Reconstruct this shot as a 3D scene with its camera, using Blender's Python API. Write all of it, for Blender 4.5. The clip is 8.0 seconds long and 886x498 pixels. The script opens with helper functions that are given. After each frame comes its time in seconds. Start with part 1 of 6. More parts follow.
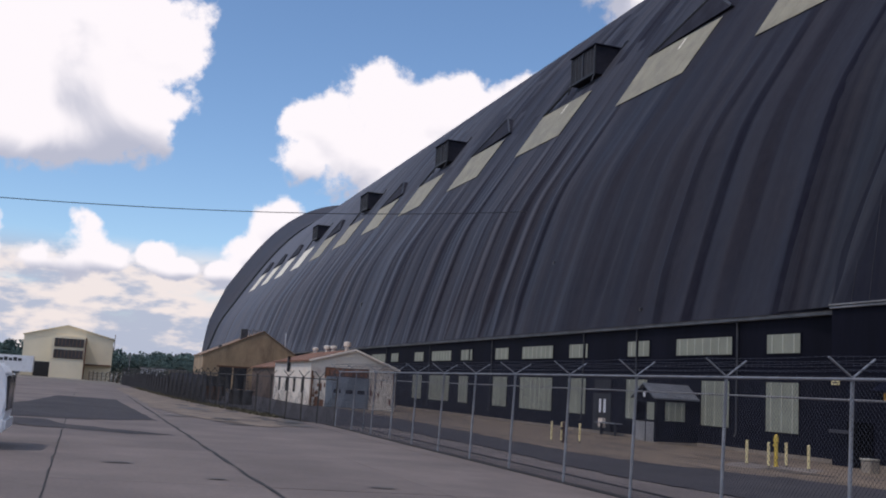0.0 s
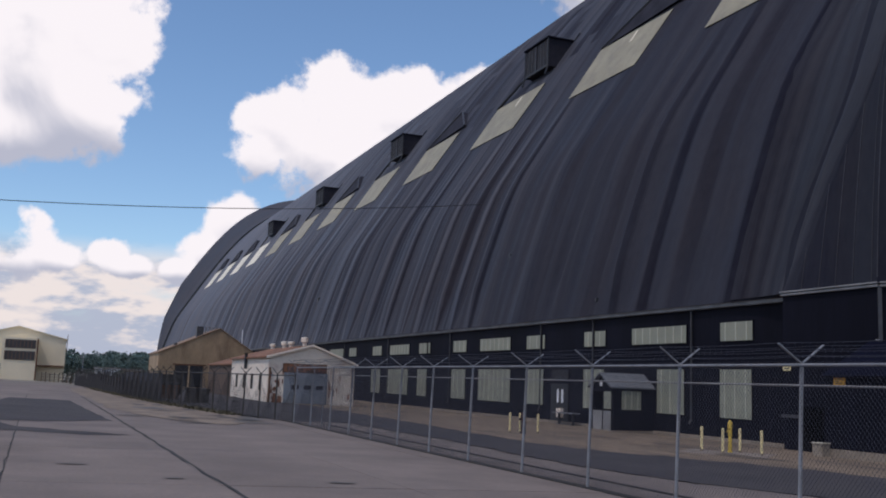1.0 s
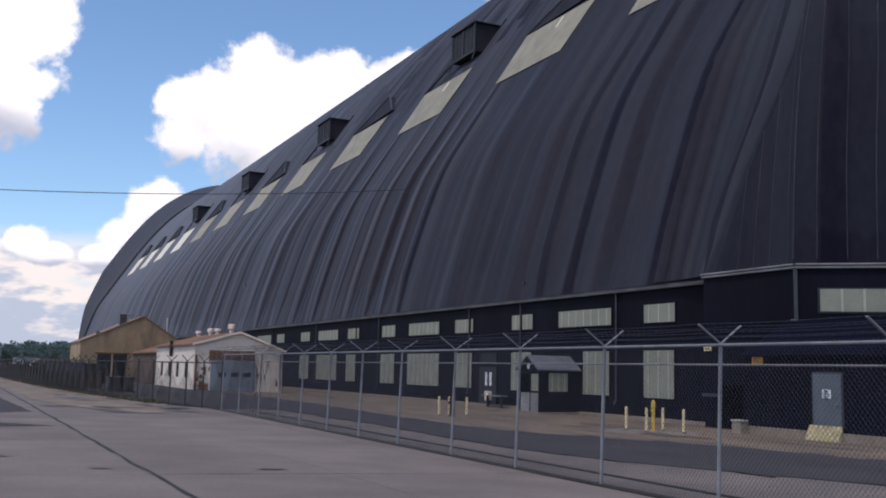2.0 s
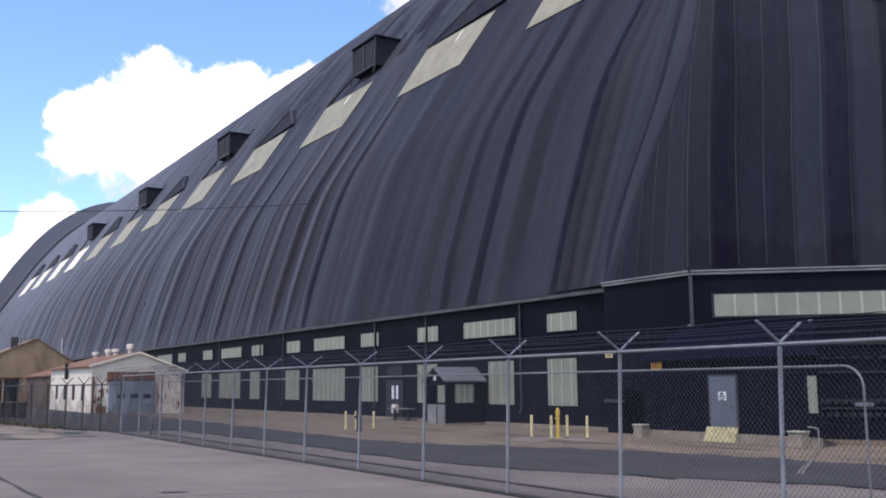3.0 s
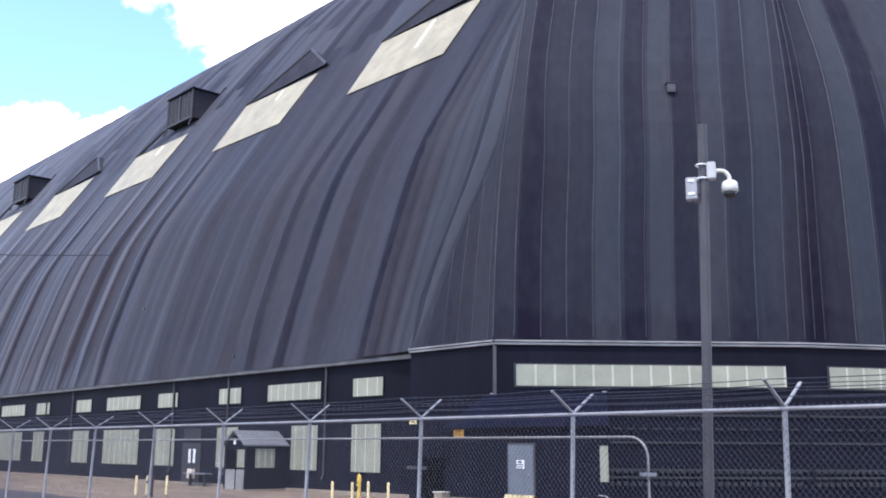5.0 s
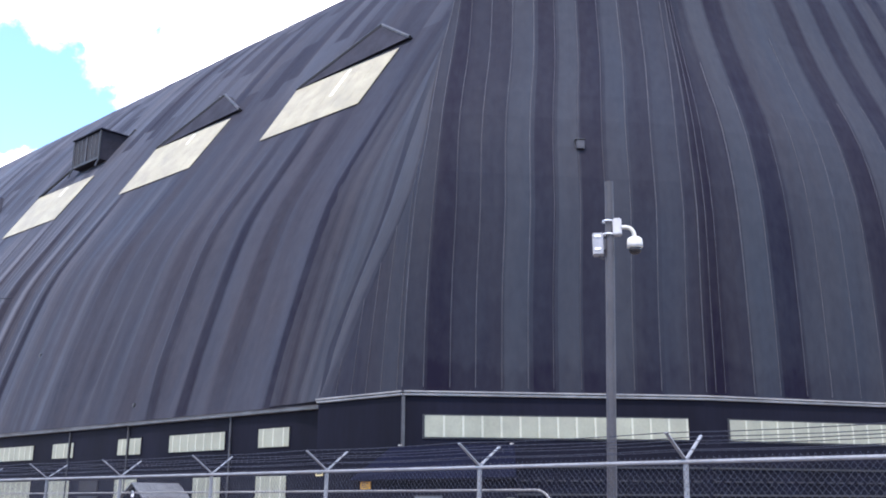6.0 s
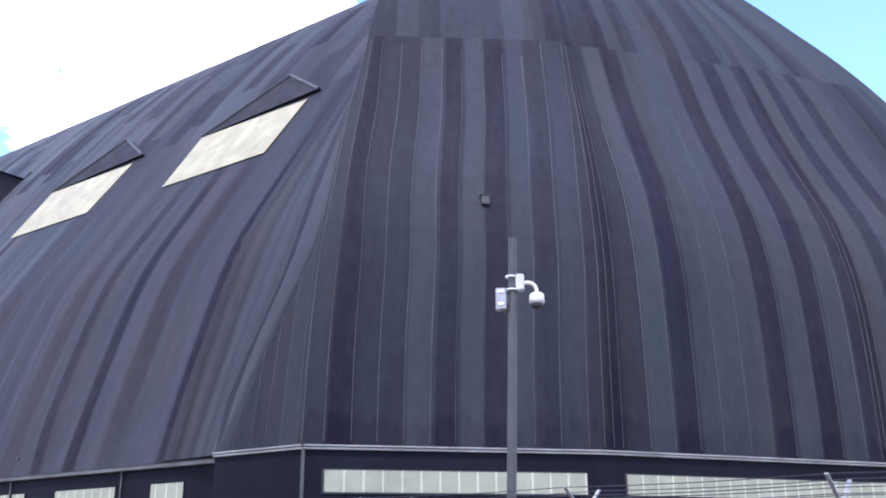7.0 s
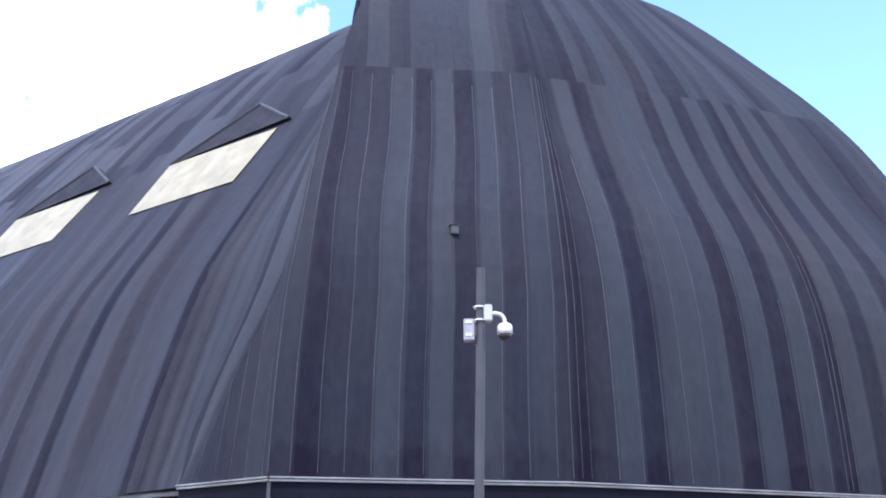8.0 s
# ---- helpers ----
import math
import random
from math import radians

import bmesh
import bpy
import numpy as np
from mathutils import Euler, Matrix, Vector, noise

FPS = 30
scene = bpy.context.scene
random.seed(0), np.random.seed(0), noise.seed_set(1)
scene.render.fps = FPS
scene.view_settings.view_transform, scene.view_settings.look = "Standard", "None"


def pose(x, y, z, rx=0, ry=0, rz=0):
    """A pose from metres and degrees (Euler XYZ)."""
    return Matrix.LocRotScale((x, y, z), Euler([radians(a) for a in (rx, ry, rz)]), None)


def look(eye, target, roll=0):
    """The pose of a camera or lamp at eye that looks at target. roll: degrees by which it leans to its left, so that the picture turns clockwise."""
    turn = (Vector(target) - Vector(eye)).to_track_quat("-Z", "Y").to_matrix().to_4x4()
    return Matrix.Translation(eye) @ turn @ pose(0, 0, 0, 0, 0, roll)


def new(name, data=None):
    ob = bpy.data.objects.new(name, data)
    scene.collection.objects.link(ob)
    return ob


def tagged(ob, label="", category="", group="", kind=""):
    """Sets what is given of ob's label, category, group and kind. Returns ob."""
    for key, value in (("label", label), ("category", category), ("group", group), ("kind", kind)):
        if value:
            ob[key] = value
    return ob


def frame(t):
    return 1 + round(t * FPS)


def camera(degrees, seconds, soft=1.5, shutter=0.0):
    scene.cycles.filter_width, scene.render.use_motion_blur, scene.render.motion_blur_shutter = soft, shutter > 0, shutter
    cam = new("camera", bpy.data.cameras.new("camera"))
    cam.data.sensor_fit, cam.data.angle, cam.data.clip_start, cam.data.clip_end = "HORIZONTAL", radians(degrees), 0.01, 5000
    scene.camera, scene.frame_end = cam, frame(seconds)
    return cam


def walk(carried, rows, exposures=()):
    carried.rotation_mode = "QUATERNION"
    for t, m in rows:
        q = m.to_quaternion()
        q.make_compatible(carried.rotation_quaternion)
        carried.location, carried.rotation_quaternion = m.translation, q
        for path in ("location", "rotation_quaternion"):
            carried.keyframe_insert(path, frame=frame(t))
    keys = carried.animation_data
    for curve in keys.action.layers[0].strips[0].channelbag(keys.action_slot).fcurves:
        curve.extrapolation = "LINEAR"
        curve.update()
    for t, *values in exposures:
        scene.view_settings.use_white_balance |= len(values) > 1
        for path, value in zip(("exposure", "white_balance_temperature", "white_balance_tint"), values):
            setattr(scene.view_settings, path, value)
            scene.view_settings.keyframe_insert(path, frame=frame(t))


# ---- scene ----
PATH = [
    (0, (0.524, 0.301, 2.009), (1.169, 2.172, 2.294), 3.4),
    (0.5, (0.537, 0.293, 2.009), (1.225, 2.15, 2.29), 2.7),
    (1, (0.526, 0.255, 2.012), (1.256, 2.097, 2.288), 2.2),
    (1.2, (0.51, 0.23, 2.015), (1.248, 2.07, 2.282), 1.8),
    (2.3, (0.47, 0.15, 2.003), (1.394, 1.905, 2.258), 1.1),
    (2.5, (0.47, 0.145, 2.005), (1.424, 1.881, 2.276), 0.7),
    (3, (0.472, 0.11, 2.009), (1.511, 1.797, 2.286), -0.5),
    (3.5, (0.492, 0.089, 2.001), (1.667, 1.679, 2.311), -0.2),
    (4, (0.547, 0.135, 2.008), (1.786, 1.667, 2.353), 0.4),
    (4.5, (0.542, 0.127, 2.011), (1.815, 1.625, 2.38), 0.4),
    (4.7, (0.542, 0.115, 2.014), (1.837, 1.591, 2.396), 0.4),
    (6, (0.548, 0.082, 2.038), (1.991, 1.371, 2.544), 0.2),
    (6.5, (0.535, 0.069, 2.049), (2.016, 1.289, 2.615), 0.2),
    (7, (0.507, 0.052, 2.033), (2.05, 1.169, 2.643), -0.3),
    (7.5, (0.565, 0.068, 2.046), (2.117, 1.15, 2.695), -0.6),
    (8, (0.608, 0.093, 2.069), (2.171, 1.147, 2.737), -0.6),
]
cam = camera(49.2, 8.0, soft=1.9)
walk(cam, [(t, look(e, g, r)) for t, e, g, r in PATH],
     exposures=[(t, e, k, 18) for t, e, k in ((0, -0.58, 6400), (1, -0.64, 6400), (2.5, -0.12, 6350), (3.5, 0.6, 6400), (4.5, 1.05, 6350), (6, 1.3, 6250), (8, 1.42, 6120))])

# ---- world, sun ----
SUN_EL, SUN_AZ = 61.0, 247.0      # azimuth clockwise from +y


def direction(az, el):
    a, e = radians(az), radians(el)
    return Vector((math.sin(a) * math.cos(e), math.cos(a) * math.cos(e), math.sin(e)))


def build_world():
    w = bpy.data.worlds.new("sky")
    scene.world = w
    w.use_nodes = True
    nt = w.node_tree
    nt.nodes.clear()
    N, L = nt.nodes.new, nt.links.new
    out, bg = N("ShaderNodeOutputWorld"), N("ShaderNodeBackground")
    sky = N("ShaderNodeTexSky")
    sky.sky_type, sky.sun_disc = "NISHITA", False
    sky.sun_elevation, sky.sun_rotation = radians(SUN_EL), radians(SUN_AZ)
    sky.air_density, sky.dust_density, sky.ozone_density = 1.0, 0.15, 3.0
    co = N("ShaderNodeTexCoord")
    # heaps of cumulus: azimuth, elevation, half width, half height, weight (degrees)
    tall = [(-4.5, 16.8, 8.9, 5.8, 1.05), (1.6, 18.4, 3.6, 3.0, 1.0), (1.0, 14.2, 3.8, 2.8, 1.0), (-14, 15, 8, 6, 1.0), (11.8, 14.9, 3.3, 2.2, 0.9), (15.2, 15.4, 3.6, 3.0, 1.0), (19.2, 15.9, 3.8, 2.6, 1.0), (23.6, 16.4, 4.0, 2.4, 1.0), (10.2, 12.8, 2.0, 1.8, 0.62), (16.8, 12.4, 5.2, 3.2, 1.05), (14.2, 13.4, 3.0, 2.2, 1.0), (21, 12.6, 4.5, 3.0, 1.0), (-5.5, 12.8, 6.5, 2.0, 0.85), (20, 68, 16, 9, 0.7)]
    low_down = [(-1.8, 6.6, 1.9, 2.0, 1.15), (-1.5, 8.0, 1.2, 1.2, 1.05), (-3.2, 5.9, 2.2, 1.3, 1.1), (-0.4, 6.1, 1.9, 1.2, 1.1), (-7.0, 6.4, 1.5, 2.0, 1.15), (-8.6, 5.4, 2.6, 1.4, 1.0), (2.5, 6.5, 1.3, 1.2, 1.15), (3.4, 5.9, 1.6, 0.8, 1.05),
                (9.0, 8.4, 1.8, 1.9, 1.15), (7.8, 7.0, 1.6, 1.4, 1.05), (6.6, 5.8, 1.5, 0.9, 0.85)]
    # heaps past azimuth 100 are out of view, added to whiten the sky light
    elsewhere = [(35.0, 29.8, 10.5, 6.4, 1.1), (29, 24.8, 3.5, 2.2, 0.9), (21.5, 31.8, 7.0, 4.6, 1.0), (24.0, 27.4, 5.0, 3.2, 1.0), (32.5, 23.0, 4.2, 2.6, 1.0), (52, 47, 8, 6, 0.8), (120, 27, 17, 10, 0.9), (165, 24, 20, 12, 0.9), (208, 30, 18, 11, 0.9), (262, 26, 20, 12, 1.0), (310, 28, 19, 12, 0.9), (290, 58, 22, 14, 0.8), (140, 60, 20, 13, 0.8), (200, 66, 16, 10, 0.7)]
    heaps = tall + low_down + elsewhere
    nz = N("ShaderNodeTexNoise")
    nz.inputs["Scale"].default_value, nz.inputs["Detail"].default_value, nz.inputs["Roughness"].default_value = 22.0, 9.0, 0.59
    L(co.outputs["Generated"], nz.inputs["Vector"])
    big = N("ShaderNodeTexNoise")
    big.inputs["Scale"].default_value, big.inputs["Detail"].default_value = 7.5, 4.0
    L(co.outputs["Generated"], big.inputs["Vector"])

    def math_node(op, a, b=None, c=None):
        m = N("ShaderNodeMath")
        m.operation = op
        for i, v in enumerate((a, b, c)):
            if v is None:
                continue
            if isinstance(v, (int, float)):
                m.inputs[i].default_value = v
            else:
                L(v, m.inputs[i])
        return m.outputs[0]

    def dot(v):
        m = N("ShaderNodeVectorMath")
        m.operation = "DOT_PRODUCT"
        L(co.outputs["Generated"], m.inputs[0])
        m.inputs[1].default_value = v
        return m.outputs["Value"]

    total, foot = None, None
    for az, el, wa, he, k in heaps:
        a, e = radians(az), radians(el)
        right = Vector((math.cos(a), -math.sin(a), 0))
        ahead = direction(az, el)
        up = right.cross(ahead)
        x = math_node("MULTIPLY", dot(right), 1 / math.sin(radians(wa)))
        y = math_node("MULTIPLY", dot(up), 1 / math.sin(radians(he)))
        front = math_node("GREATER_THAN", dot(ahead), 0.0)
        d = math_node("ADD", math_node("MULTIPLY", x, x), math_node("MULTIPLY", y, y))
        f = math_node("MULTIPLY", math_node("SUBTRACT", 1.0, math_node("SQRT", d)), 1.7)
        f = math_node("MINIMUM", math_node("MAXIMUM", math_node("SUBTRACT", math_node("MULTIPLY", f, front), (1.0 - k) * 0.7), -1.2), 1.0)
        f = math_node("SUBTRACT", math_node("MULTIPLY", math_node("ADD", f, 1.2), front), 1.2)
        # height within the heaps, the thickest counting most
        wt = math_node("POWER", math_node("MAXIMUM", math_node("ADD", f, 1.2), 0.001), 5.0)
        wy = math_node("MULTIPLY", wt, y)
        if total is None:
            total, foot, weight = f, wy, wt
        else:
            foot, weight = math_node("ADD", foot, wy), math_node("ADD", weight, wt)
            total = math_node("MAXIMUM", total, f)
    foot = math_node("DIVIDE", foot, weight)
    n = math_node("MULTIPLY", math_node("SUBTRACT", nz.outputs["Fac"], 0.5), 2.9)
    n2 = math_node("MULTIPLY", math_node("SUBTRACT", big.outputs["Fac"], 0.5), 2.4)
    dens = math_node("ADD", math_node("ADD", total, n), n2)
    cover = N("ShaderNodeMapRange")
    cover.interpolation_type = "SMOOTHSTEP"
    cover.inputs["From Min"].default_value, cover.inputs["From Max"].default_value = 0.0, 0.52
    L(dens, cover.inputs["Value"])
    elev = N("ShaderNodeSeparateXYZ")
    L(co.outputs["Generated"], elev.inputs[0])
    # thick cores turn grey, thin edges shine; the far clouds low down are greyest
    shade = N("ShaderNodeMapRange")
    shade.interpolation_type = "SMOOTHSTEP"
    shade.inputs["From Min"].default_value, shade.inputs["From Max"].default_value = 0.52, 0.81
    soft = N("ShaderNodeTexNoise")
    soft.inputs["Scale"].default_value, soft.inputs["Detail"].default_value, soft.inputs["Distortion"].default_value = 8.0, 5.0, 0.4
    L(co.outputs["Generated"], soft.inputs["Vector"])
    # the undersides of the heaps are grey
    under = math_node("MULTIPLY", math_node("MAXIMUM", math_node("SUBTRACT", -0.05, foot), -0.35), 0.42)
    lowly = math_node("MULTIPLY", math_node("MINIMUM", math_node("MAXIMUM", math_node("SUBTRACT", 0.105, elev.outputs[2]), 0.0), 0.06), 8.0)
    L(math_node("ADD", math_node("ADD", soft.outputs["Fac"], under), lowly), shade.inputs["Value"])
    white = N("ShaderNodeMix")
    white.data_type = "RGBA"
    white.inputs["A"].default_value = (11.2, 11.0, 10.8, 1)
    white.inputs["B"].default_value = (5.6, 6.0, 6.9, 1)
    L(shade.outputs["Result"], white.inputs["Factor"])
    low = N("ShaderNodeMapRange")
    low.interpolation_type = "SMOOTHSTEP"
    low.inputs["From Min"].default_value, low.inputs["From Max"].default_value = 0.0, 0.12
    low.inputs["To Min"].default_value, low.inputs["To Max"].default_value = 0.9, 0.0
    L(elev.outputs[2], low.inputs["Value"])
    haze = N("ShaderNodeMix")
    haze.data_type = "RGBA"
    L(low.outputs["Result"], haze.inputs["Factor"])
    tint = N("ShaderNodeVectorMath")
    tint.operation = "MULTIPLY"
    L(sky.outputs["Color"], tint.inputs[0])
    tint.inputs[1].default_value = (1.38, 1.56, 1.58)
    L(tint.outputs[0], haze.inputs["A"])
    haze.inputs["B"].default_value = (4.7, 5.1, 5.9, 1)
    # a low bank of far cloud in flat, broken layers
    wide = N("ShaderNodeMapping")
    wide.inputs["Scale"].default_value = (11, 11, 30)
    L(co.outputs["Generated"], wide.inputs["Vector"])
    lay = N("ShaderNodeTexNoise")
    lay.inputs["Scale"].default_value, lay.inputs["Detail"].default_value, lay.inputs["Roughness"].default_value = 1.0, 7.0, 0.55
    L(wide.outputs[0], lay.inputs["Vector"])
    band = N("ShaderNodeMapRange")
    band.interpolation_type = "SMOOTHSTEP"
    band.inputs["From Min"].default_value, band.inputs["From Max"].default_value = 0.098, 0.132
    band.inputs["To Min"].default_value, band.inputs["To Max"].default_value = 1.0, 0.0
    L(elev.outputs[2], band.inputs["Value"])
    bank = N("ShaderNodeMapRange")
    bank.interpolation_type = "SMOOTHSTEP"
    bank.inputs["From Min"].default_value, bank.inputs["From Max"].default_value = 0.24, 0.44
    L(lay.outputs["Fac"], bank.inputs["Value"])
    far = N("ShaderNodeMix")
    far.data_type = "RGBA"
    L(math_node("MULTIPLY", math_node("MULTIPLY", bank.outputs["Result"], band.outputs["Result"]), 0.95), far.inputs["Factor"])
    L(haze.outputs["Result"], far.inputs["A"])
    # its lit sides are cream, the rest blue-grey
    lit = N("ShaderNodeMix")
    lit.data_type = "RGBA"
    lit.inputs["A"].default_value, lit.inputs["B"].default_value = (5.2, 5.9, 7.0, 1), (10.2, 9.4, 8.6, 1)
    crest = N("ShaderNodeMapRange")
    crest.interpolation_type = "SMOOTHSTEP"
    crest.inputs["From Min"].default_value, crest.inputs["From Max"].default_value = 0.42, 0.58
    puff = N("ShaderNodeTexNoise")
    puff.inputs["Scale"].default_value, puff.inputs["Detail"].default_value, puff.inputs["Roughness"].default_value = 1.6, 6.0, 0.55
    L(wide.outputs[0], puff.inputs["Vector"])
    L(puff.outputs["Fac"], crest.inputs["Value"])
    L(crest.outputs["Result"], lit.inputs["Factor"])
    L(lit.outputs["Result"], far.inputs["B"])
    mix = N("ShaderNodeMix")
    mix.data_type = "RGBA"
    L(cover.outputs["Result"], mix.inputs["Factor"])
    L(far.outputs["Result"], mix.inputs["A"])
    L(white.outputs["Result"], mix.inputs["B"])
    L(mix.outputs["Result"], bg.inputs["Color"])
    bg.inputs["Strength"].default_value = 0.13
    L(bg.outputs["Background"], out.inputs["Surface"])


build_world()
sun = new("sun", bpy.data.lights.new("sun", "SUN"))
sun.data.energy, sun.data.angle, sun.data.color = 2.2, radians(3.0), (1.0, 0.95, 0.87)
sun.matrix_world = look(direction(SUN_AZ, SUN_EL) * 300, (0, 0, 0))

# ---- materials ----


def material(name, color, rough=0.7, metal=0.0, var=0.25, scale=1.0, fine=18.0, bump=0.15, dirt=None, dirt_scale=0.35, stretch=(1, 1, 1), spec=0.5, random=0.0, coords="Object"):
    """A worn surface: base colour, blotches and grain at two scales, stains of another colour, and a fine relief."""
    m = bpy.data.materials.new(name)
    m.use_nodes = True
    nt = m.node_tree
    N, L = nt.nodes.new, nt.links.new
    p = nt.nodes["Principled BSDF"]
    co, mp = N("ShaderNodeTexCoord"), N("ShaderNodeMapping")
    L(co.outputs[coords], mp.inputs["Vector"])
    mp.inputs["Scale"].default_value = stretch
    a, b = N("ShaderNodeTexNoise"), N("ShaderNodeTexNoise")
    a.inputs["Scale"].default_value, a.inputs["Detail"].default_value = scale, 6.0
    b.inputs["Scale"].default_value, b.inputs["Detail"].default_value = fine, 4.0
    L(mp.outputs[0], a.inputs["Vector"])
    L(mp.outputs[0], b.inputs["Vector"])
    mr = N("ShaderNodeMapRange")
    mr.inputs["From Min"].default_value, mr.inputs["From Max"].default_value = 0.3, 0.7
    mr.inputs["To Min"].default_value, mr.inputs["To Max"].default_value = 1 - var, 1 + var
    L(a.outputs["Fac"], mr.inputs["Value"])
    mr2 = N("ShaderNodeMapRange")
    mr2.inputs["From Min"].default_value, mr2.inputs["From Max"].default_value = 0.3, 0.7
    mr2.inputs["To Min"].default_value, mr2.inputs["To Max"].default_value = 1 - var * 0.5, 1 + var * 0.5
    L(b.outputs["Fac"], mr2.inputs["Value"])
    mul = N("ShaderNodeMath")
    mul.operation = "MULTIPLY"
    L(mr.outputs[0], mul.inputs[0])
    L(mr2.outputs[0], mul.inputs[1])
    value = mul.outputs[0]
    if random:
        info, r = N("ShaderNodeObjectInfo"), N("ShaderNodeMapRange")
        r.inputs["To Min"].default_value, r.inputs["To Max"].default_value = 1 - random, 1 + random
        L(info.outputs["Random"], r.inputs["Value"])
        m3 = N("ShaderNodeMath")
        m3.operation = "MULTIPLY"
        L(value, m3.inputs[0])
        L(r.outputs[0], m3.inputs[1])
        value = m3.outputs[0]
    vm = N("ShaderNodeVectorMath")
    vm.operation = "SCALE"
    vm.inputs[0].default_value = color[:3]
    L(value, vm.inputs["Scale"])
    col = vm.outputs[0]
    if dirt:
        c = N("ShaderNodeTexNoise")
        c.inputs["Scale"].default_value, c.inputs["Detail"].default_value, c.inputs["Roughness"].default_value = dirt_scale, 8.0, 0.65
        L(mp.outputs[0], c.inputs["Vector"])
        cr = N("ShaderNodeMapRange")
        cr.inputs["From Min"].default_value, cr.inputs["From Max"].default_value = 0.48, 0.72
        cr.inputs["To Max"].default_value = 0.8
        L(c.outputs["Fac"], cr.inputs["Value"])
        mx = N("ShaderNodeMix")
        mx.data_type = "RGBA"
        L(cr.outputs[0], mx.inputs["Factor"])
        L(col, mx.inputs["A"])
        mx.inputs["B"].default_value = (*dirt, 1)
        col = mx.outputs["Result"]
    L(col, p.inputs["Base Color"])
    p.inputs["Roughness"].default_value, p.inputs["Metallic"].default_value = rough, metal
    p.inputs["Specular IOR Level"].default_value = spec
    if bump:
        bp = N("ShaderNodeBump")
        bp.inputs["Strength"].default_value, bp.inputs["Distance"].default_value = bump, 0.02
        L(b.outputs["Fac"], bp.inputs["Height"])
        L(bp.outputs["Normal"], p.inputs["Normal"])
    return m


def roof_material(name, band, contrast, dark=(0.0112, 0.0107, 0.0192), light=(0.0330, 0.0366, 0.0465), soft=1.0, strips=None, line=0.0, middle=0.55, aged=None, blur=0.09):
    """Black membrane in strips: each strip, counted across the UV map, lies between a purplish black and a chalked
    slate grey, with long runs of weathering along it. strips lists [end, tone] for strips laid in a known order below a
    cross joint. aged: span along the vault where it turns paler."""
    m = bpy.data.materials.new(name)
    m.use_nodes = True
    nt = m.node_tree
    N, L = nt.nodes.new, nt.links.new
    p = nt.nodes["Principled BSDF"]
    uv = N("ShaderNodeUVMap")
    sep = N("ShaderNodeSeparateXYZ")
    L(uv.outputs[0], sep.inputs[0])

    def m_(op, a, b=None):
        q = N("ShaderNodeMath")
        q.operation = op
        for i, v in enumerate((a, b)):
            if isinstance(v, (int, float)):
                q.inputs[i].default_value = v
            elif v is not None:
                L(v, q.inputs[i])
        return q.outputs[0]

    def rand(x, y):
        c = N("ShaderNodeCombineXYZ")
        L(x, c.inputs[0])
        c.inputs[1].default_value = y
        w = N("ShaderNodeTexWhiteNoise")
        w.noise_dimensions = "2D"
        L(c.outputs[0], w.inputs["Vector"])
        return w.outputs["Value"]

    def stretched(a, b, detail, seed=0.0):
        c = N("ShaderNodeCombineXYZ")
        L(m_("MULTIPLY", sep.outputs[0], a), c.inputs[0])
        L(m_("MULTIPLY", sep.outputs[1], b), c.inputs[1])
        c.inputs[2].default_value = seed
        n = N("ShaderNodeTexNoise")
        n.inputs["Scale"].default_value, n.inputs["Detail"].default_value = 1.0, detail
        L(c.outputs[0], n.inputs["Vector"])
        return n.outputs["Fac"]

    # strip edges wander a little
    wob = m_("MULTIPLY", m_("SUBTRACT", stretched(0.05, 0.06, 2.0), 0.5), 0.25 if not strips else 0.12)
    u = m_("ADD", sep.outputs[0], wob)
    cell = m_("FLOOR", m_("DIVIDE", u, band))
    pair = m_("FLOOR", m_("DIVIDE", u, band * 2.37))

    def chance(y):
        return m_("ADD", m_("ADD", m_("MULTIPLY", m_("SUBTRACT", rand(cell, y), 0.5), contrast), m_("MULTIPLY", m_("SUBTRACT", rand(pair, y), 0.5), contrast * 0.7)), middle)

    tone = chance(0.0)
    def laid(table, u0, value):
        """Tones of strips laid in a known order from u0 on, softened at their edges; elsewhere value."""
        got = None
        span = table[-1][0] - u0
        for shift in (-blur, blur):
            ramp = N("ShaderNodeValToRGB")
            ramp.color_ramp.interpolation = "CONSTANT"
            e = ramp.color_ramp.elements
            start = u0
            for k, (end, t) in enumerate(table):
                q = e[k] if k < 2 else e.new(0.99)
                q.position, q.color = (start - u0) / span, (t, t, t, 1)
                start = end
            L(m_("DIVIDE", m_("SUBTRACT", u, u0 + shift), span), ramp.inputs["Fac"])
            got = ramp.outputs["Color"] if got is None else m_("MULTIPLY", m_("ADD", got, ramp.outputs["Color"]), 0.5)
        known = m_("MULTIPLY", m_("LESS_THAN", u, table[-1][0]), m_("GREATER_THAN", u, u0))
        return m_("ADD", m_("MULTIPLY", got, known), m_("MULTIPLY", value, m_("SUBTRACT", 1.0, known)))

    for table, u0 in strips or ():
        tone = laid(table, u0, tone)
    keep = 1.0
    if aged:
        # above the skylights the sheet lies flat and evenly weathered; painted pleat shade fades
        calm = N("ShaderNodeMapRange")
        calm.interpolation_type = "SMOOTHSTEP"
        calm.inputs["From Min"].default_value, calm.inputs["From Max"].default_value = 20.0, 30.0
        calm.inputs["To Min"].default_value, calm.inputs["To Max"].default_value = 1.0, 0.25
        L(sep.outputs[1], calm.inputs["Value"])
        keep = calm.outputs[0]
        tone = m_("ADD", m_("MULTIPLY", m_("SUBTRACT", tone, 0.6), keep), 0.6)
        # patched lengths of sheet, dark and grey by turns, over the upper vault
        lane = m_("FLOOR", m_("DIVIDE", u, 1.9))
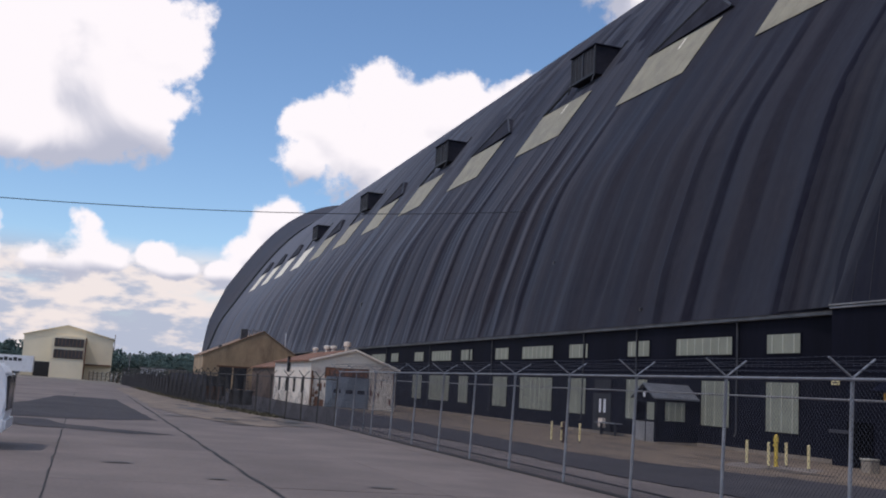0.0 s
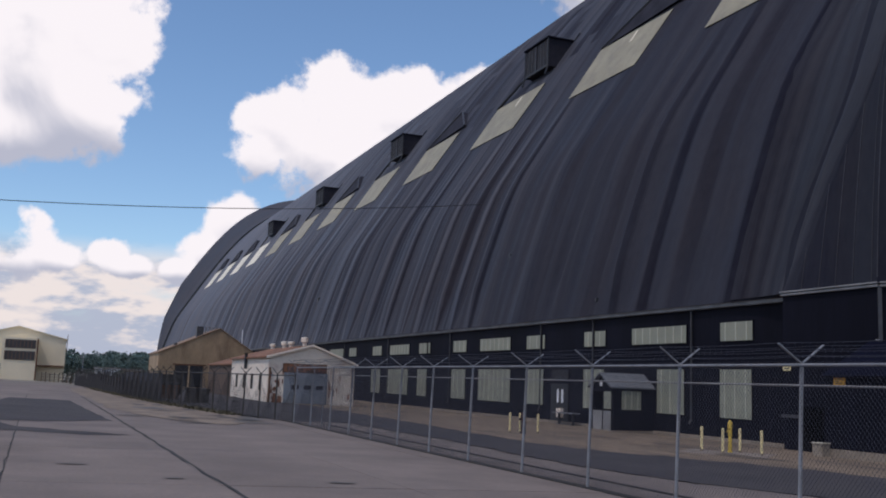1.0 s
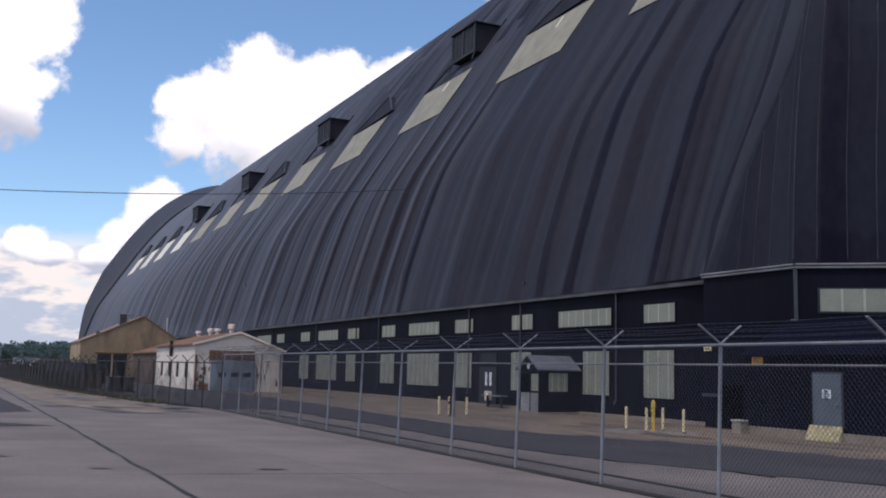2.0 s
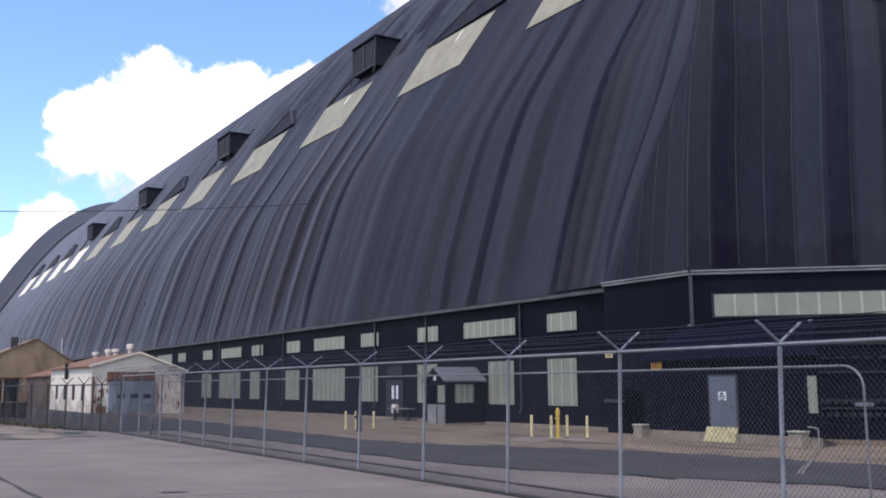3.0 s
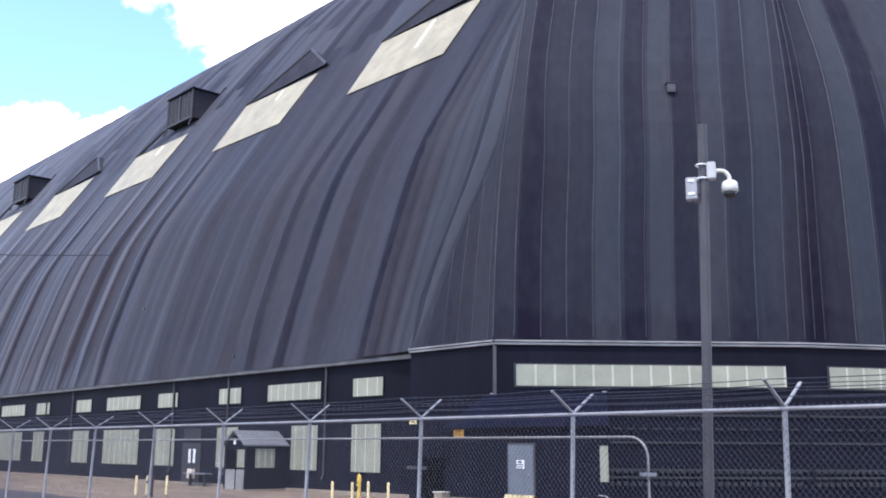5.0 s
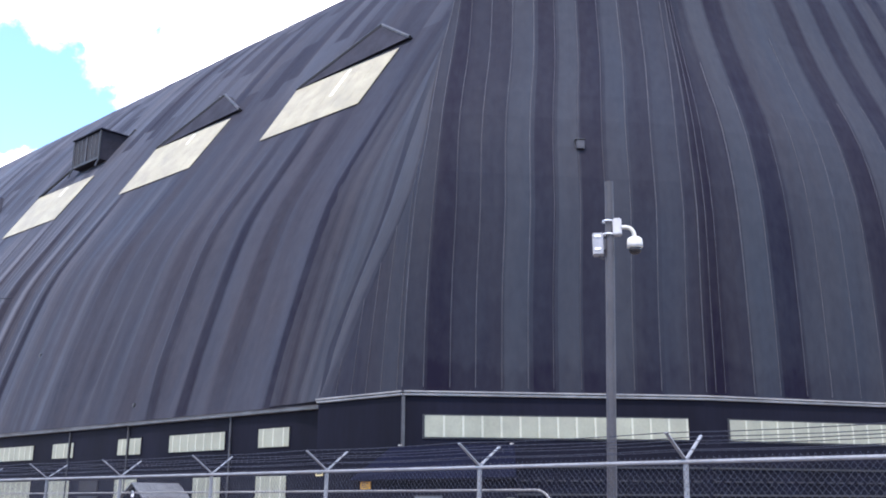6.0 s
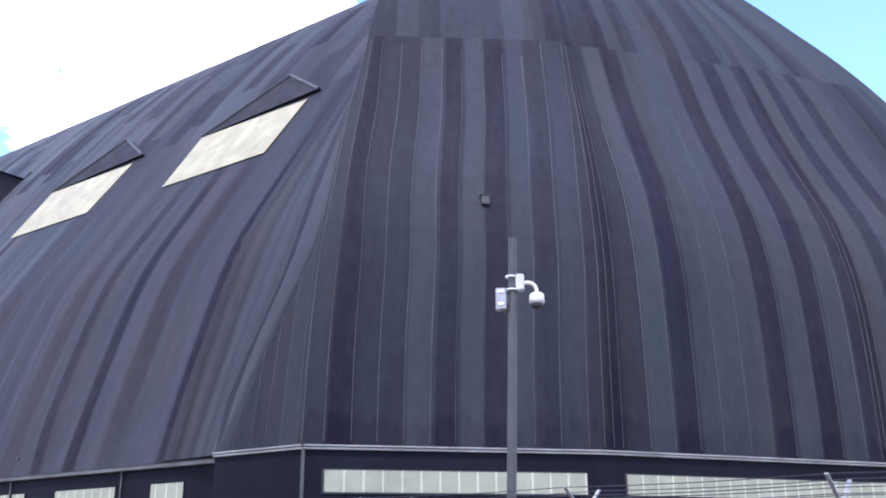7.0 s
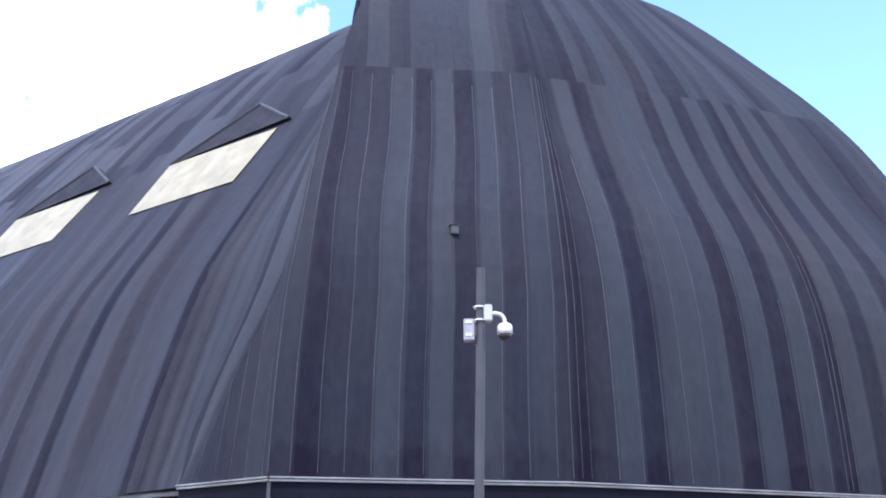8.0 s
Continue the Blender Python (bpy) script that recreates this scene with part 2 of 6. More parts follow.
        length = m_("FLOOR", m_("ADD", m_("DIVIDE", sep.outputs[1], 8.5), m_("MULTIPLY", rand(lane, 9.0), 3.0)))
        spot = N("ShaderNodeCombineXYZ")
        L(lane, spot.inputs[0])
        L(length, spot.inputs[1])
        dice = N("ShaderNodeTexWhiteNoise")
        dice.noise_dimensions = "2D"
        L(spot.outputs[0], dice.inputs["Vector"])
        high = N("ShaderNodeMapRange")
        high.interpolation_type = "SMOOTHSTEP"
        high.inputs["From Min"].default_value, high.inputs["From Max"].default_value = 26.0, 34.0
        high.inputs["To Max"].default_value = 0.85
        L(sep.outputs[1], high.inputs["Value"])
        tone = m_("ADD", tone, m_("MULTIPLY", m_("SUBTRACT", dice.outputs["Value"], 0.62), high.outputs[0]))
    if line:
        # strips above the cross joint are newer and paler
        above = m_("GREATER_THAN", m_("SUBTRACT", sep.outputs[1], m_("MULTIPLY", m_("SUBTRACT", u, 400.0), 0.125)), line)
        up = m_("ADD", m_("MULTIPLY", chance(3.0), 0.95), 0.12)
        tone = m_("ADD", m_("MULTIPLY", up, above), m_("MULTIPLY", tone, m_("SUBTRACT", 1.0, above)))
        # each strip is darker at its foot, up to its own ragged height
        dark_foot = N("ShaderNodeMapRange")
        dark_foot.interpolation_type = "SMOOTHSTEP"
        dark_foot.inputs["From Min"].default_value, dark_foot.inputs["From Max"].default_value = 0.0, 0.7
        dark_foot.inputs["To Min"].default_value, dark_foot.inputs["To Max"].default_value = 0.2, 0.0
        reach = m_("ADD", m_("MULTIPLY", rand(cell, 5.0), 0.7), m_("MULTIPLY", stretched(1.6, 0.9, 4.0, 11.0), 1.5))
        L(m_("SUBTRACT", m_("SUBTRACT", sep.outputs[1], 7.0), reach), dark_foot.inputs["Value"])
        tone = m_("SUBTRACT", tone, dark_foot.outputs[0])
    streak, fine, grain, blot = stretched(0.45, 0.02, 3.0), stretched(2.6, 0.05, 5.0), stretched(5.0, 2.0, 6.0), stretched(0.06, 0.09, 4.0)
    v = m_("ADD", tone, m_("MULTIPLY", m_("SUBTRACT", streak, 0.5), 1.5 * soft))
    v = m_("ADD", v, m_("MULTIPLY", m_("SUBTRACT", fine, 0.5), (0.6 if not aged else 0.25) * soft))
    v = m_("ADD", v, m_("MULTIPLY", m_("SUBTRACT", grain, 0.5), 0.22))
    v = m_("ADD", v, m_("MULTIPLY", m_("SUBTRACT", blot, 0.5), 0.5))
    # granules and scuffs of the mineral face
    v = m_("ADD", v, m_("MULTIPLY", m_("SUBTRACT", stretched(2.2, 1.1, 8.0, 31.0), 0.5), 0.55))
    v = m_("ADD", v, m_("MULTIPLY", m_("SUBTRACT", stretched(0.7, 0.16, 6.0, 37.0), 0.5), 0.5))
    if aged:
        # the membrane turns paler towards the far end
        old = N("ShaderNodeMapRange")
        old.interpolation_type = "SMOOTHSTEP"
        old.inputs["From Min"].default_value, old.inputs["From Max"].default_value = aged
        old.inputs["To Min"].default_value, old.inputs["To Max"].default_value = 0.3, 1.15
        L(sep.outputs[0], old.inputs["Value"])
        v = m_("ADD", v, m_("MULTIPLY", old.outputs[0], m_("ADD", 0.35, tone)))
        palest = N("ShaderNodeMapRange")
        palest.inputs["From Min"].default_value, palest.inputs["From Max"].default_value = 105.0, 300.0
        palest.inputs["To Max"].default_value = 4.2
        L(sep.outputs[0], palest.inputs["Value"])
        v = m_("ADD", v, palest.outputs[0])
        # narrow runs, darker and paler by turns, paint in the shade of the hanging pleats
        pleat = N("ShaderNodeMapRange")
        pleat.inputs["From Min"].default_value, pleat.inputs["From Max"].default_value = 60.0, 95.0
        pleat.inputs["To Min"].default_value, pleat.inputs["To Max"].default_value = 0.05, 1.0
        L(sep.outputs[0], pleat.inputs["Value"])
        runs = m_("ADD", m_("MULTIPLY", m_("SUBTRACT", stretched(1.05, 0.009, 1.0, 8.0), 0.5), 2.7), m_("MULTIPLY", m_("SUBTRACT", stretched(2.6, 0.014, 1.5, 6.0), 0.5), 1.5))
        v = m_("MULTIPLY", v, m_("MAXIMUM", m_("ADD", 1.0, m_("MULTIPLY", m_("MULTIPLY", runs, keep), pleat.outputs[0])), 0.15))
    # chalky runs and dust
    v = m_("ADD", v, m_("MULTIPLY", m_("MAXIMUM", m_("SUBTRACT", stretched(0.9, 0.035, 6.0, 4.0), 0.56), 0.0), 1.2 * soft))
    mx = N("ShaderNodeMix")
    mx.data_type = "RGBA"
    mx.clamp_factor = False
    L(m_("MINIMUM", m_("MAXIMUM", v, -0.2), 5.4), mx.inputs["Factor"])
    mx.inputs["A"].default_value, mx.inputs["B"].default_value = (*dark, 1), (*light, 1)
    # brownish where dust has settled, bluish where it has washed off
    hue = N("ShaderNodeMix")
    hue.data_type = "RGBA"
    hue.inputs["A"].default_value, hue.inputs["B"].default_value = (0.93, 1.0, 1.06, 1), (1.09, 0.99, 0.93, 1)
    dusty = N("ShaderNodeMapRange")
    dusty.inputs["From Min"].default_value, dusty.inputs["From Max"].default_value = 0.34, 0.66
    L(m_("ADD", m_("MULTIPLY", stretched(0.35, 0.03, 4.0, 21.0), 0.7), m_("MULTIPLY", stretched(0.12, 0.12, 3.0, 23.0), 0.3)), dusty.inputs["Value"])
    L(dusty.outputs[0], hue.inputs["Factor"])
    dyed = N("ShaderNodeVectorMath")
    dyed.operation = "MULTIPLY"
    L(mx.outputs["Result"], dyed.inputs[0])
    L(hue.outputs["Result"], dyed.inputs[1])
    L(dyed.outputs[0], p.inputs["Base Color"])
    r = N("ShaderNodeMapRange")
    r.inputs["To Min"].default_value, r.inputs["To Max"].default_value = 0.60, 0.78
    L(streak, r.inputs["Value"])
    L(r.outputs[0], p.inputs["Roughness"])
    p.inputs["Specular IOR Level"].default_value = 0.07
    bp = N("ShaderNodeBump")
    bp.inputs["Strength"].default_value, bp.inputs["Distance"].default_value = 0.4, 0.05
    L(m_("ADD", m_("MULTIPLY", grain, 0.4), fine), bp.inputs["Height"])
    L(bp.outputs["Normal"], p.inputs["Normal"])
    return m


# end door: where each strip ends along the foot, and how far it has greyed
STRIPS = [(1.02, 0.55), (2.3, 0.05), (3.54, 0.27), (4.82, 0.32), (6.12, 0.85), (7.38, 0.15), (8.76, 0.9), (10.08, 0.1), (11.42, 0.75), (12.8, 0.3), (14.26, 0.6), (15.1, 0.3), (16.2, 0.0),
          (17.9, 0.35), (19.46, 0.95), (21.06, 0.1), (22.6, 0.75), (24.4, 0.88), (25.96, 0.78), (27.56, 0.1), (29.4, 0.85), (30.96, 0.1), (32.72, 0.85), (33.9, 0.15), (34.8, 0.0), (36.6, 0.85), (38.4, 0.2), (41.0, 0.8), (43.0, 0.2), (46.0, 0.8)]
# strips of the door's flank, counted in metres from its corner, and how far the vault's loose sheet laps over them at each height
FLANK = [(0.35, 0.6), (1.5, 0.7), (2.6, 0.42), (3.7, 0.35), (4.9, 0.3), (6.6, 0.4)]
LAP_Z, LAP_W = [7.1, 9.5, 12, 14.5, 16, 17.5, 20, 26, 63], [6.2, 5.3, 4.3, 2.8, 1.6, 0.7, 0.25, 0.08, 0.05]
# vault: the same along the wall; past the first loose sheet each pleat has a shaded valley and a lit crest painted in
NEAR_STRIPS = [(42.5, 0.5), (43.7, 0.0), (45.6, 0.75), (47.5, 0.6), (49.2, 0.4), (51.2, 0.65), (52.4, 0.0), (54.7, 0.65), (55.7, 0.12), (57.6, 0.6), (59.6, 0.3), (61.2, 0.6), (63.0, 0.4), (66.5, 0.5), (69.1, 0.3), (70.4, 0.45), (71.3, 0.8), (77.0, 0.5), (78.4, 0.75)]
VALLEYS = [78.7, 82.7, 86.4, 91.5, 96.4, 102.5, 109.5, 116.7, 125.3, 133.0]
PLEAT_SHADES = []
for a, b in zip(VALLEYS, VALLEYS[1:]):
    PLEAT_SHADES += [(a + 0.55, 0.0), (a + 0.5 + 0.3 * (b - a), 0.95), (b, 0.5)]
M = {
    "rack": material("greasy dark steel rack", (0.016, 0.016, 0.022), 0.5, 0.2, 0.3, 2, 20, 0.05),
    "hood": material("dull black membrane", (0.027, 0.026, 0.034), 0.7, 0, 0.3, 0.6, 6, 0.1, spec=0.1),
    "dim_pane": material("dim wired pane", (0.020, 0.020, 0.025), 0.85, 0, 0.3, 0.7, 6, 0.05),
    "hydrant_brown": material("dull brown hydrant paint", (0.045, 0.020, 0.016), 0.7, 0, 0.4, 3, 20, 0.1),
    "frame_grey": material("grey steel frame", (0.045, 0.044, 0.052), 0.5, 0.1, 0.2, 2, 20, 0.05),
    "annex_roof": material("dark blue painted roof sheet", (0.0028, 0.0034, 0.0115), 0.7, 0, 0.25, 0.6, 8, 0.1, spec=0.08),
    "roof": roof_material("black roof membrane", 1.7, 0.8, (0.0115, 0.0105, 0.0175), (0.0345, 0.0355, 0.0460), soft=0.8, middle=0.55, aged=(40.0, 105.0), strips=[(NEAR_STRIPS, 38.0), (PLEAT_SHADES, 78.4)]),
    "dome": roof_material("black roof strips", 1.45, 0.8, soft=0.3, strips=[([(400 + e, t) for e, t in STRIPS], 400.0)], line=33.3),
    "far_flank": roof_material("pale roof strips", 1.05, 0.4, (0.0115, 0.0105, 0.0175), (0.0345, 0.0355, 0.0460), soft=0.5, middle=2.8),
    "flank": roof_material("strips round the door corner", 1.05, 0.5, soft=0.3, middle=0.3, strips=[([(300 + e, t) for e, t in FLANK], 300.0)]),
    # strips here put the bright and dark lines of the gathers into the tone
    "drape": roof_material("gathered roof sheet", 0.8, 0.3, (0.0115, 0.0105, 0.0175), (0.0345, 0.0360, 0.0450), soft=0.9, middle=0.6,
                           strips=[([(320.6, 0.55), (321.2, 0.35), (322.0, 0.8), (322.6, 0.45), (323.4, 1.1), (323.8, 0.55), (324.7, 1.3), (325.0, 0.9), (326.7, 1.5), (327.3, 0.95), (328.2, 0.5)], 320.0)], blur=0.16),
    "siding": material("black metal siding", (0.0057, 0.0059, 0.0120), 0.7, 0, 0.3, 0.4, 6, 0.1, stretch=(1, 1, 0.15), spec=0.1),
    "flash": material("weathered grey flashing", (0.16, 0.155, 0.155), 0.55, 0.2, 0.3, 0.8, 10, 0.1),
    "pale_trim": material("pale metal trim", (0.24, 0.23, 0.225), 0.5, 0.2, 0.25, 0.8, 10, 0.05),
    "panel": material("translucent fibreglass panel", (0.236, 0.241, 0.183), 0.55, 0, 0.14, 0.7, 9, 0.1, dirt=(0.22, 0.22, 0.175), dirt_scale=0.8),
    "panel_rib": material("fibreglass rib", (0.37, 0.37, 0.295), 0.5, 0, 0.1, 0.7, 9, 0.1),
    "sky_panel": material("aged skylight panel", (0.312, 0.278, 0.190), 0.5, 0, 0.16, 0.5, 7, 0.1, dirt=(0.225, 0.20, 0.148), dirt_scale=0.6, spec=0.3),
    "bright_panel": material("bright skylight panel", (0.76, 0.70, 0.56), 0.6, 0, 0.1, 0.5, 7, 0.1),
    "black": material("black painted steel", (0.012, 0.012, 0.015), 0.5, 0, 0.3, 2, 20, 0.05),
    "louver": material("dark grey louvre", (0.05, 0.05, 0.055), 0.5, 0.2, 0.3, 2, 20, 0.05),
    "galv": material("galvanised steel", (0.24, 0.245, 0.26), 0.5, 0.35, 0.2, 3, 40, 0.05),
    "dark_steel": material("dark rusted steel", (0.05, 0.045, 0.043), 0.7, 0.2, 0.3, 3, 30, 0.1),
    "wire": material("galvanised wire", (0.038, 0.042, 0.062), 0.7, 0.1, 0.15, 3, 40, 0.0),
    "pole": material("dull bronze pole paint", (0.040, 0.037, 0.042), 0.5, 0.1, 0.2, 2, 25, 0.05),
    "cam_white": material("weathered white housing", (0.38, 0.375, 0.375), 0.45, 0, 0.12, 4, 30, 0.03),
    "cam_cream": material("cream dome shell", (0.52, 0.50, 0.44), 0.4, 0, 0.08, 4, 30, 0.02),
    "cam_grey": material("grey box enamel", (0.26, 0.26, 0.275), 0.45, 0, 0.12, 4, 30, 0.03),
    "white": material("white enamel", (0.75, 0.76, 0.78), 0.35, 0, 0.08, 2, 20, 0.02),
    "smoke": material("smoked dome", (0.02, 0.02, 0.022), 0.1, 0, 0.1, 2, 20, 0.0),
    "concrete": material("old concrete", (0.172, 0.139, 0.123), 0.9, 0, 0.2, 0.35, 14, 0.35, dirt=(0.108, 0.088, 0.082), dirt_scale=0.22, random=0.05),
    "joint": material("tarred joint", (0.022, 0.020, 0.019), 0.8, 0, 0.3, 2, 20, 0.2),
    "oil": material("oil-stained concrete", (0.10, 0.092, 0.085), 0.8, 0, 0.3, 1.5, 20, 0.2),
    "asphalt": material("grey asphalt", (0.037, 0.0315, 0.0345), 0.9, 0, 0.25, 0.4, 40, 0.5, dirt=(0.055, 0.049, 0.047), dirt_scale=0.3),
    "tan": material("tan stained concrete", (0.175, 0.127, 0.086), 0.9, 0, 0.28, 0.5, 14, 0.3, dirt=(0.075, 0.058, 0.048), dirt_scale=0.32, stretch=(1.6, 0.5, 1)),
    "wet": material("wet black dirt", (0.045, 0.040, 0.037), 0.75, 0, 0.4, 1.5, 20, 0.3),
    "tan_dark": material("damp tan concrete", (0.105, 0.078, 0.058), 0.9, 0, 0.3, 0.6, 14, 0.3),
    "spill": material("dried pale spill", (0.13, 0.12, 0.112), 0.8, 0, 0.4, 2.5, 20, 0.1, dirt=(0.06, 0.053, 0.05), dirt_scale=1.5),
    "pad": material("pale worn concrete", (0.215, 0.178, 0.15), 0.9, 0, 0.25, 1.2, 14, 0.3, dirt=(0.14, 0.11, 0.085), dirt_scale=0.9),
    "earth": material("dusty gravel ground", (0.19, 0.165, 0.14), 0.95, 0, 0.3, 0.15, 10, 0.5, dirt=(0.09, 0.10, 0.05), dirt_scale=0.06),
    "block": material("concrete block", (0.24, 0.195, 0.15), 0.9, 0, 0.15, 2, 20, 0.3),
    "pale_block": material("pale cast concrete", (0.27, 0.225, 0.175), 0.9, 0, 0.15, 2, 20, 0.3),
    "block_cap": material("cream painted cap", (0.46, 0.42, 0.34), 0.8, 0, 0.15, 2, 20, 0.2),
    "porch_roof": material("dull grey roof sheet", (0.135, 0.142, 0.155), 0.6, 0.15, 0.2, 2, 25, 0.05),
    "door": material("blue-grey door paint", (0.10, 0.115, 0.138), 0.45, 0, 0.1, 1, 15, 0.03),
    "yellow": material("yellow safety paint", (0.58, 0.40, 0.06), 0.5, 0, 0.15, 3, 25, 0.05),
    "cream_yellow": material("faded yellow paint", (0.70, 0.58, 0.30), 0.55, 0, 0.15, 3, 25, 0.05),
    "ramp_yellow": material("worn yellow ramp paint", (0.40, 0.31, 0.10), 0.7, 0, 0.25, 3, 25, 0.1),
    "ramp_cream": material("worn cream ramp paint", (0.40, 0.36, 0.25), 0.7, 0, 0.25, 3, 25, 0.1),
    "orange": material("orange sign paint", (0.62, 0.30, 0.03), 0.5, 0, 0.1, 3, 20, 0.02),
    "unlit_black": material("unlit interior", (0.003, 0.003, 0.004), 0.9, 0, 0.2, 1, 8, 0.0, spec=0.05),
    "sign_ink": material("dark sign ink", (0.03, 0.03, 0.035), 0.5, 0, 0.1, 3, 20, 0.0),
    "whitewash": material("peeling white board", (0.80, 0.70, 0.585), 0.8, 0, 0.15, 0.8, 12, 0.2, dirt=(0.46, 0.33, 0.25), dirt_scale=0.8),
    "rust_roof": material("rusted roof sheet", (0.21, 0.098, 0.052), 0.8, 0.1, 0.4, 0.6, 8, 0.2, dirt=(0.09, 0.05, 0.04), dirt_scale=0.7),
    "lean_to": material("dark stained boards", (0.115, 0.075, 0.055), 0.85, 0, 0.4, 0.8, 8, 0.1, dirt=(0.05, 0.035, 0.03), dirt_scale=0.8, stretch=(1, 1, 0.25)),
    "shed_door": material("faded blue-grey door enamel", (0.215, 0.24, 0.27), 0.6, 0, 0.15, 1, 15, 0.05, dirt=(0.13, 0.125, 0.125), dirt_scale=0.8),
    "barn": material("ochre corrugated sheet", (0.42, 0.30, 0.185), 0.75, 0.1, 0.25, 0.5, 6, 0.1, dirt=(0.17, 0.105, 0.07), dirt_scale=0.45, stretch=(1, 1, 0.3)),
    "barn_roof": material("rusty brown roof sheet", (0.235, 0.15, 0.09), 0.8, 0.1, 0.3, 0.5, 6, 0.1, dirt=(0.10, 0.06, 0.045), dirt_scale=0.45),
    "hall": material("cream render", (0.76, 0.67, 0.49), 0.8, 0, 0.08, 0.3, 8, 0.1),
    "dark_glass": material("dark window glass", (0.03, 0.03, 0.035), 0.15, 0, 0.3, 0.6, 6, 0.0),
    "rust": material("brown rust", (0.14, 0.07, 0.04), 0.8, 0.1, 0.3, 2, 20, 0.1),
    "rust_pale": material("orange rust", (0.24, 0.11, 0.065), 0.85, 0.05, 0.35, 3, 20, 0.1),
    "leaf": material("summer foliage", (0.092, 0.138, 0.122), 0.8, 0, 0.45, 0.08, 2, 0.0),
    "bark": material("bark", (0.07, 0.055, 0.04), 0.9, 0, 0.3, 1, 10, 0.2),
    "tyre": material("tyre rubber", (0.02, 0.02, 0.02), 0.8, 0, 0.2, 4, 30, 0.1),
    "chrome": material("chrome", (0.6, 0.6, 0.62), 0.15, 1.0, 0.05, 3, 30, 0.0),
    "grass": material("dry weeds", (0.085, 0.075, 0.045), 0.9, 0, 0.4, 2, 20, 0.0),
}

# ---- mesh helpers ----


def gz(x):
    """Height of the yard, which falls gently towards the hangar."""
    return -0.022 * min(max(x - 11, -60), 30)


def mesh(name, verts, faces, mat, parent=None, smooth=False, label=""):
    me = bpy.data.meshes.new(name)
    me.from_pydata([tuple(v) for v in verts], [], faces)
    me.materials.append(mat)
    if smooth:
        me.polygons.foreach_set("use_smooth", [True] * len(me.polygons))
    me.update()
    ob = new(name, me)
    if parent:
        ob.parent = parent
        ob.matrix_parent_inverse = parent.matrix_basis.inverted()
    if label:
        ob["label"] = label
    return ob


def part(name, bm, mat, parent=None, label="", smooth=False):
    me = bpy.data.meshes.new(name)
    bmesh.ops.recalc_face_normals(bm, faces=bm.faces)
    bm.to_mesh(me)
    bm.free()
    me.materials.append(mat)
    if smooth:
        me.polygons.foreach_set("use_smooth", [True] * len(me.polygons))
    ob = new(name, me)
    if parent:
        ob.parent = parent
        ob.matrix_parent_inverse = parent.matrix_basis.inverted()
    if label:
        ob["label"] = label
    return ob


def thing(name, place, label, category, group="", kind=""):
    ob = new(name)
    ob.empty_display_size = 0.3
    ob.matrix_basis = Matrix.Translation(place)
    return tagged(ob, label, category, group, kind)


def box(bm, x0, x1, y0, y1, z0, z1, bevel=0.0, m=None):
    r = bmesh.ops.create_cube(bm, size=1.0)
    vs = r["verts"]
    for v in vs:
        v.co = Vector((x0 + (v.co.x + 0.5) * (x1 - x0), y0 + (v.co.y + 0.5) * (y1 - y0), z0 + (v.co.z + 0.5) * (z1 - z0)))
    if bevel:
        es = {e for v in vs for e in v.link_edges}
        vs = bmesh.ops.bevel(bm, geom=list(es), offset=bevel, segments=2, affect="EDGES")["verts"]
    if m is not None:
        bmesh.ops.transform(bm, matrix=m, verts=[v for v in set(vs) if v.is_valid])
    return bm


def one_box(*a, **k):
    return box(bmesh.new(), *a, **k)


def tube(bm, points, radius, sides=8, cap=True):
    """A pipe along points; radius may be a list."""
    pts = [Vector(p) for p in points]
    rad = radius if isinstance(radius, (list, tuple)) else [radius] * len(pts)
    rings = []
    side = None
    for i, p in enumerate(pts):
        d = (pts[min(i + 1, len(pts) - 1)] - pts[max(i - 1, 0)]).normalized()
        if side is None:
            side = d.orthogonal().normalized()
        side = (side - d * side.dot(d)).normalized()
        up = d.cross(side)
        rings.append([bm.verts.new(p + rad[i] * (math.cos(2 * math.pi * k / sides) * side + math.sin(2 * math.pi * k / sides) * up)) for k in range(sides)])
    for a, b in zip(rings, rings[1:]):
        for k in range(sides):
            bm.faces.new((a[k], a[(k + 1) % sides], b[(k + 1) % sides], b[k]))
    if cap:
        bm.faces.new(rings[0][::-1])
        bm.faces.new(rings[-1])
    return bm


def prism(bm, outline, z0, z1):
    """An upright block over a plan outline, counter-clockwise."""
    lo = [bm.verts.new((x, y, z0)) for x, y in outline]
    hi = [bm.verts.new((x, y, z1)) for x, y in outline]
    n = len(outline)
    for i in range(n):
        bm.faces.new((lo[i], lo[(i + 1) % n], hi[(i + 1) % n], hi[i]))
    bm.faces.new(lo[::-1])
    bm.faces.new(hi)
    return bm


# ---- ground ----


def build_ground():
    xs = [-3000, -600, -200, -49] + list(range(-40, 42, 3)) + [41, 80, 200, 600, 3000]
    ys = [-3000, -600, -200, -60, -30] + list(range(-20, 180, 10)) + [200, 260, 360, 500, 800, 1500, 3000]
    verts = [(x, y, gz(x) - 0.03) for y in ys for x in xs]
    n = len(xs)
    faces = [(j * n + i, j * n + i + 1, (j + 1) * n + i + 1, (j + 1) * n + i) for j in range(len(ys) - 1) for i in range(n - 1)]
    tagged(mesh("ground", verts, faces, M["earth"]), "dusty gravel and dry grass ground", "ground", kind="structure")


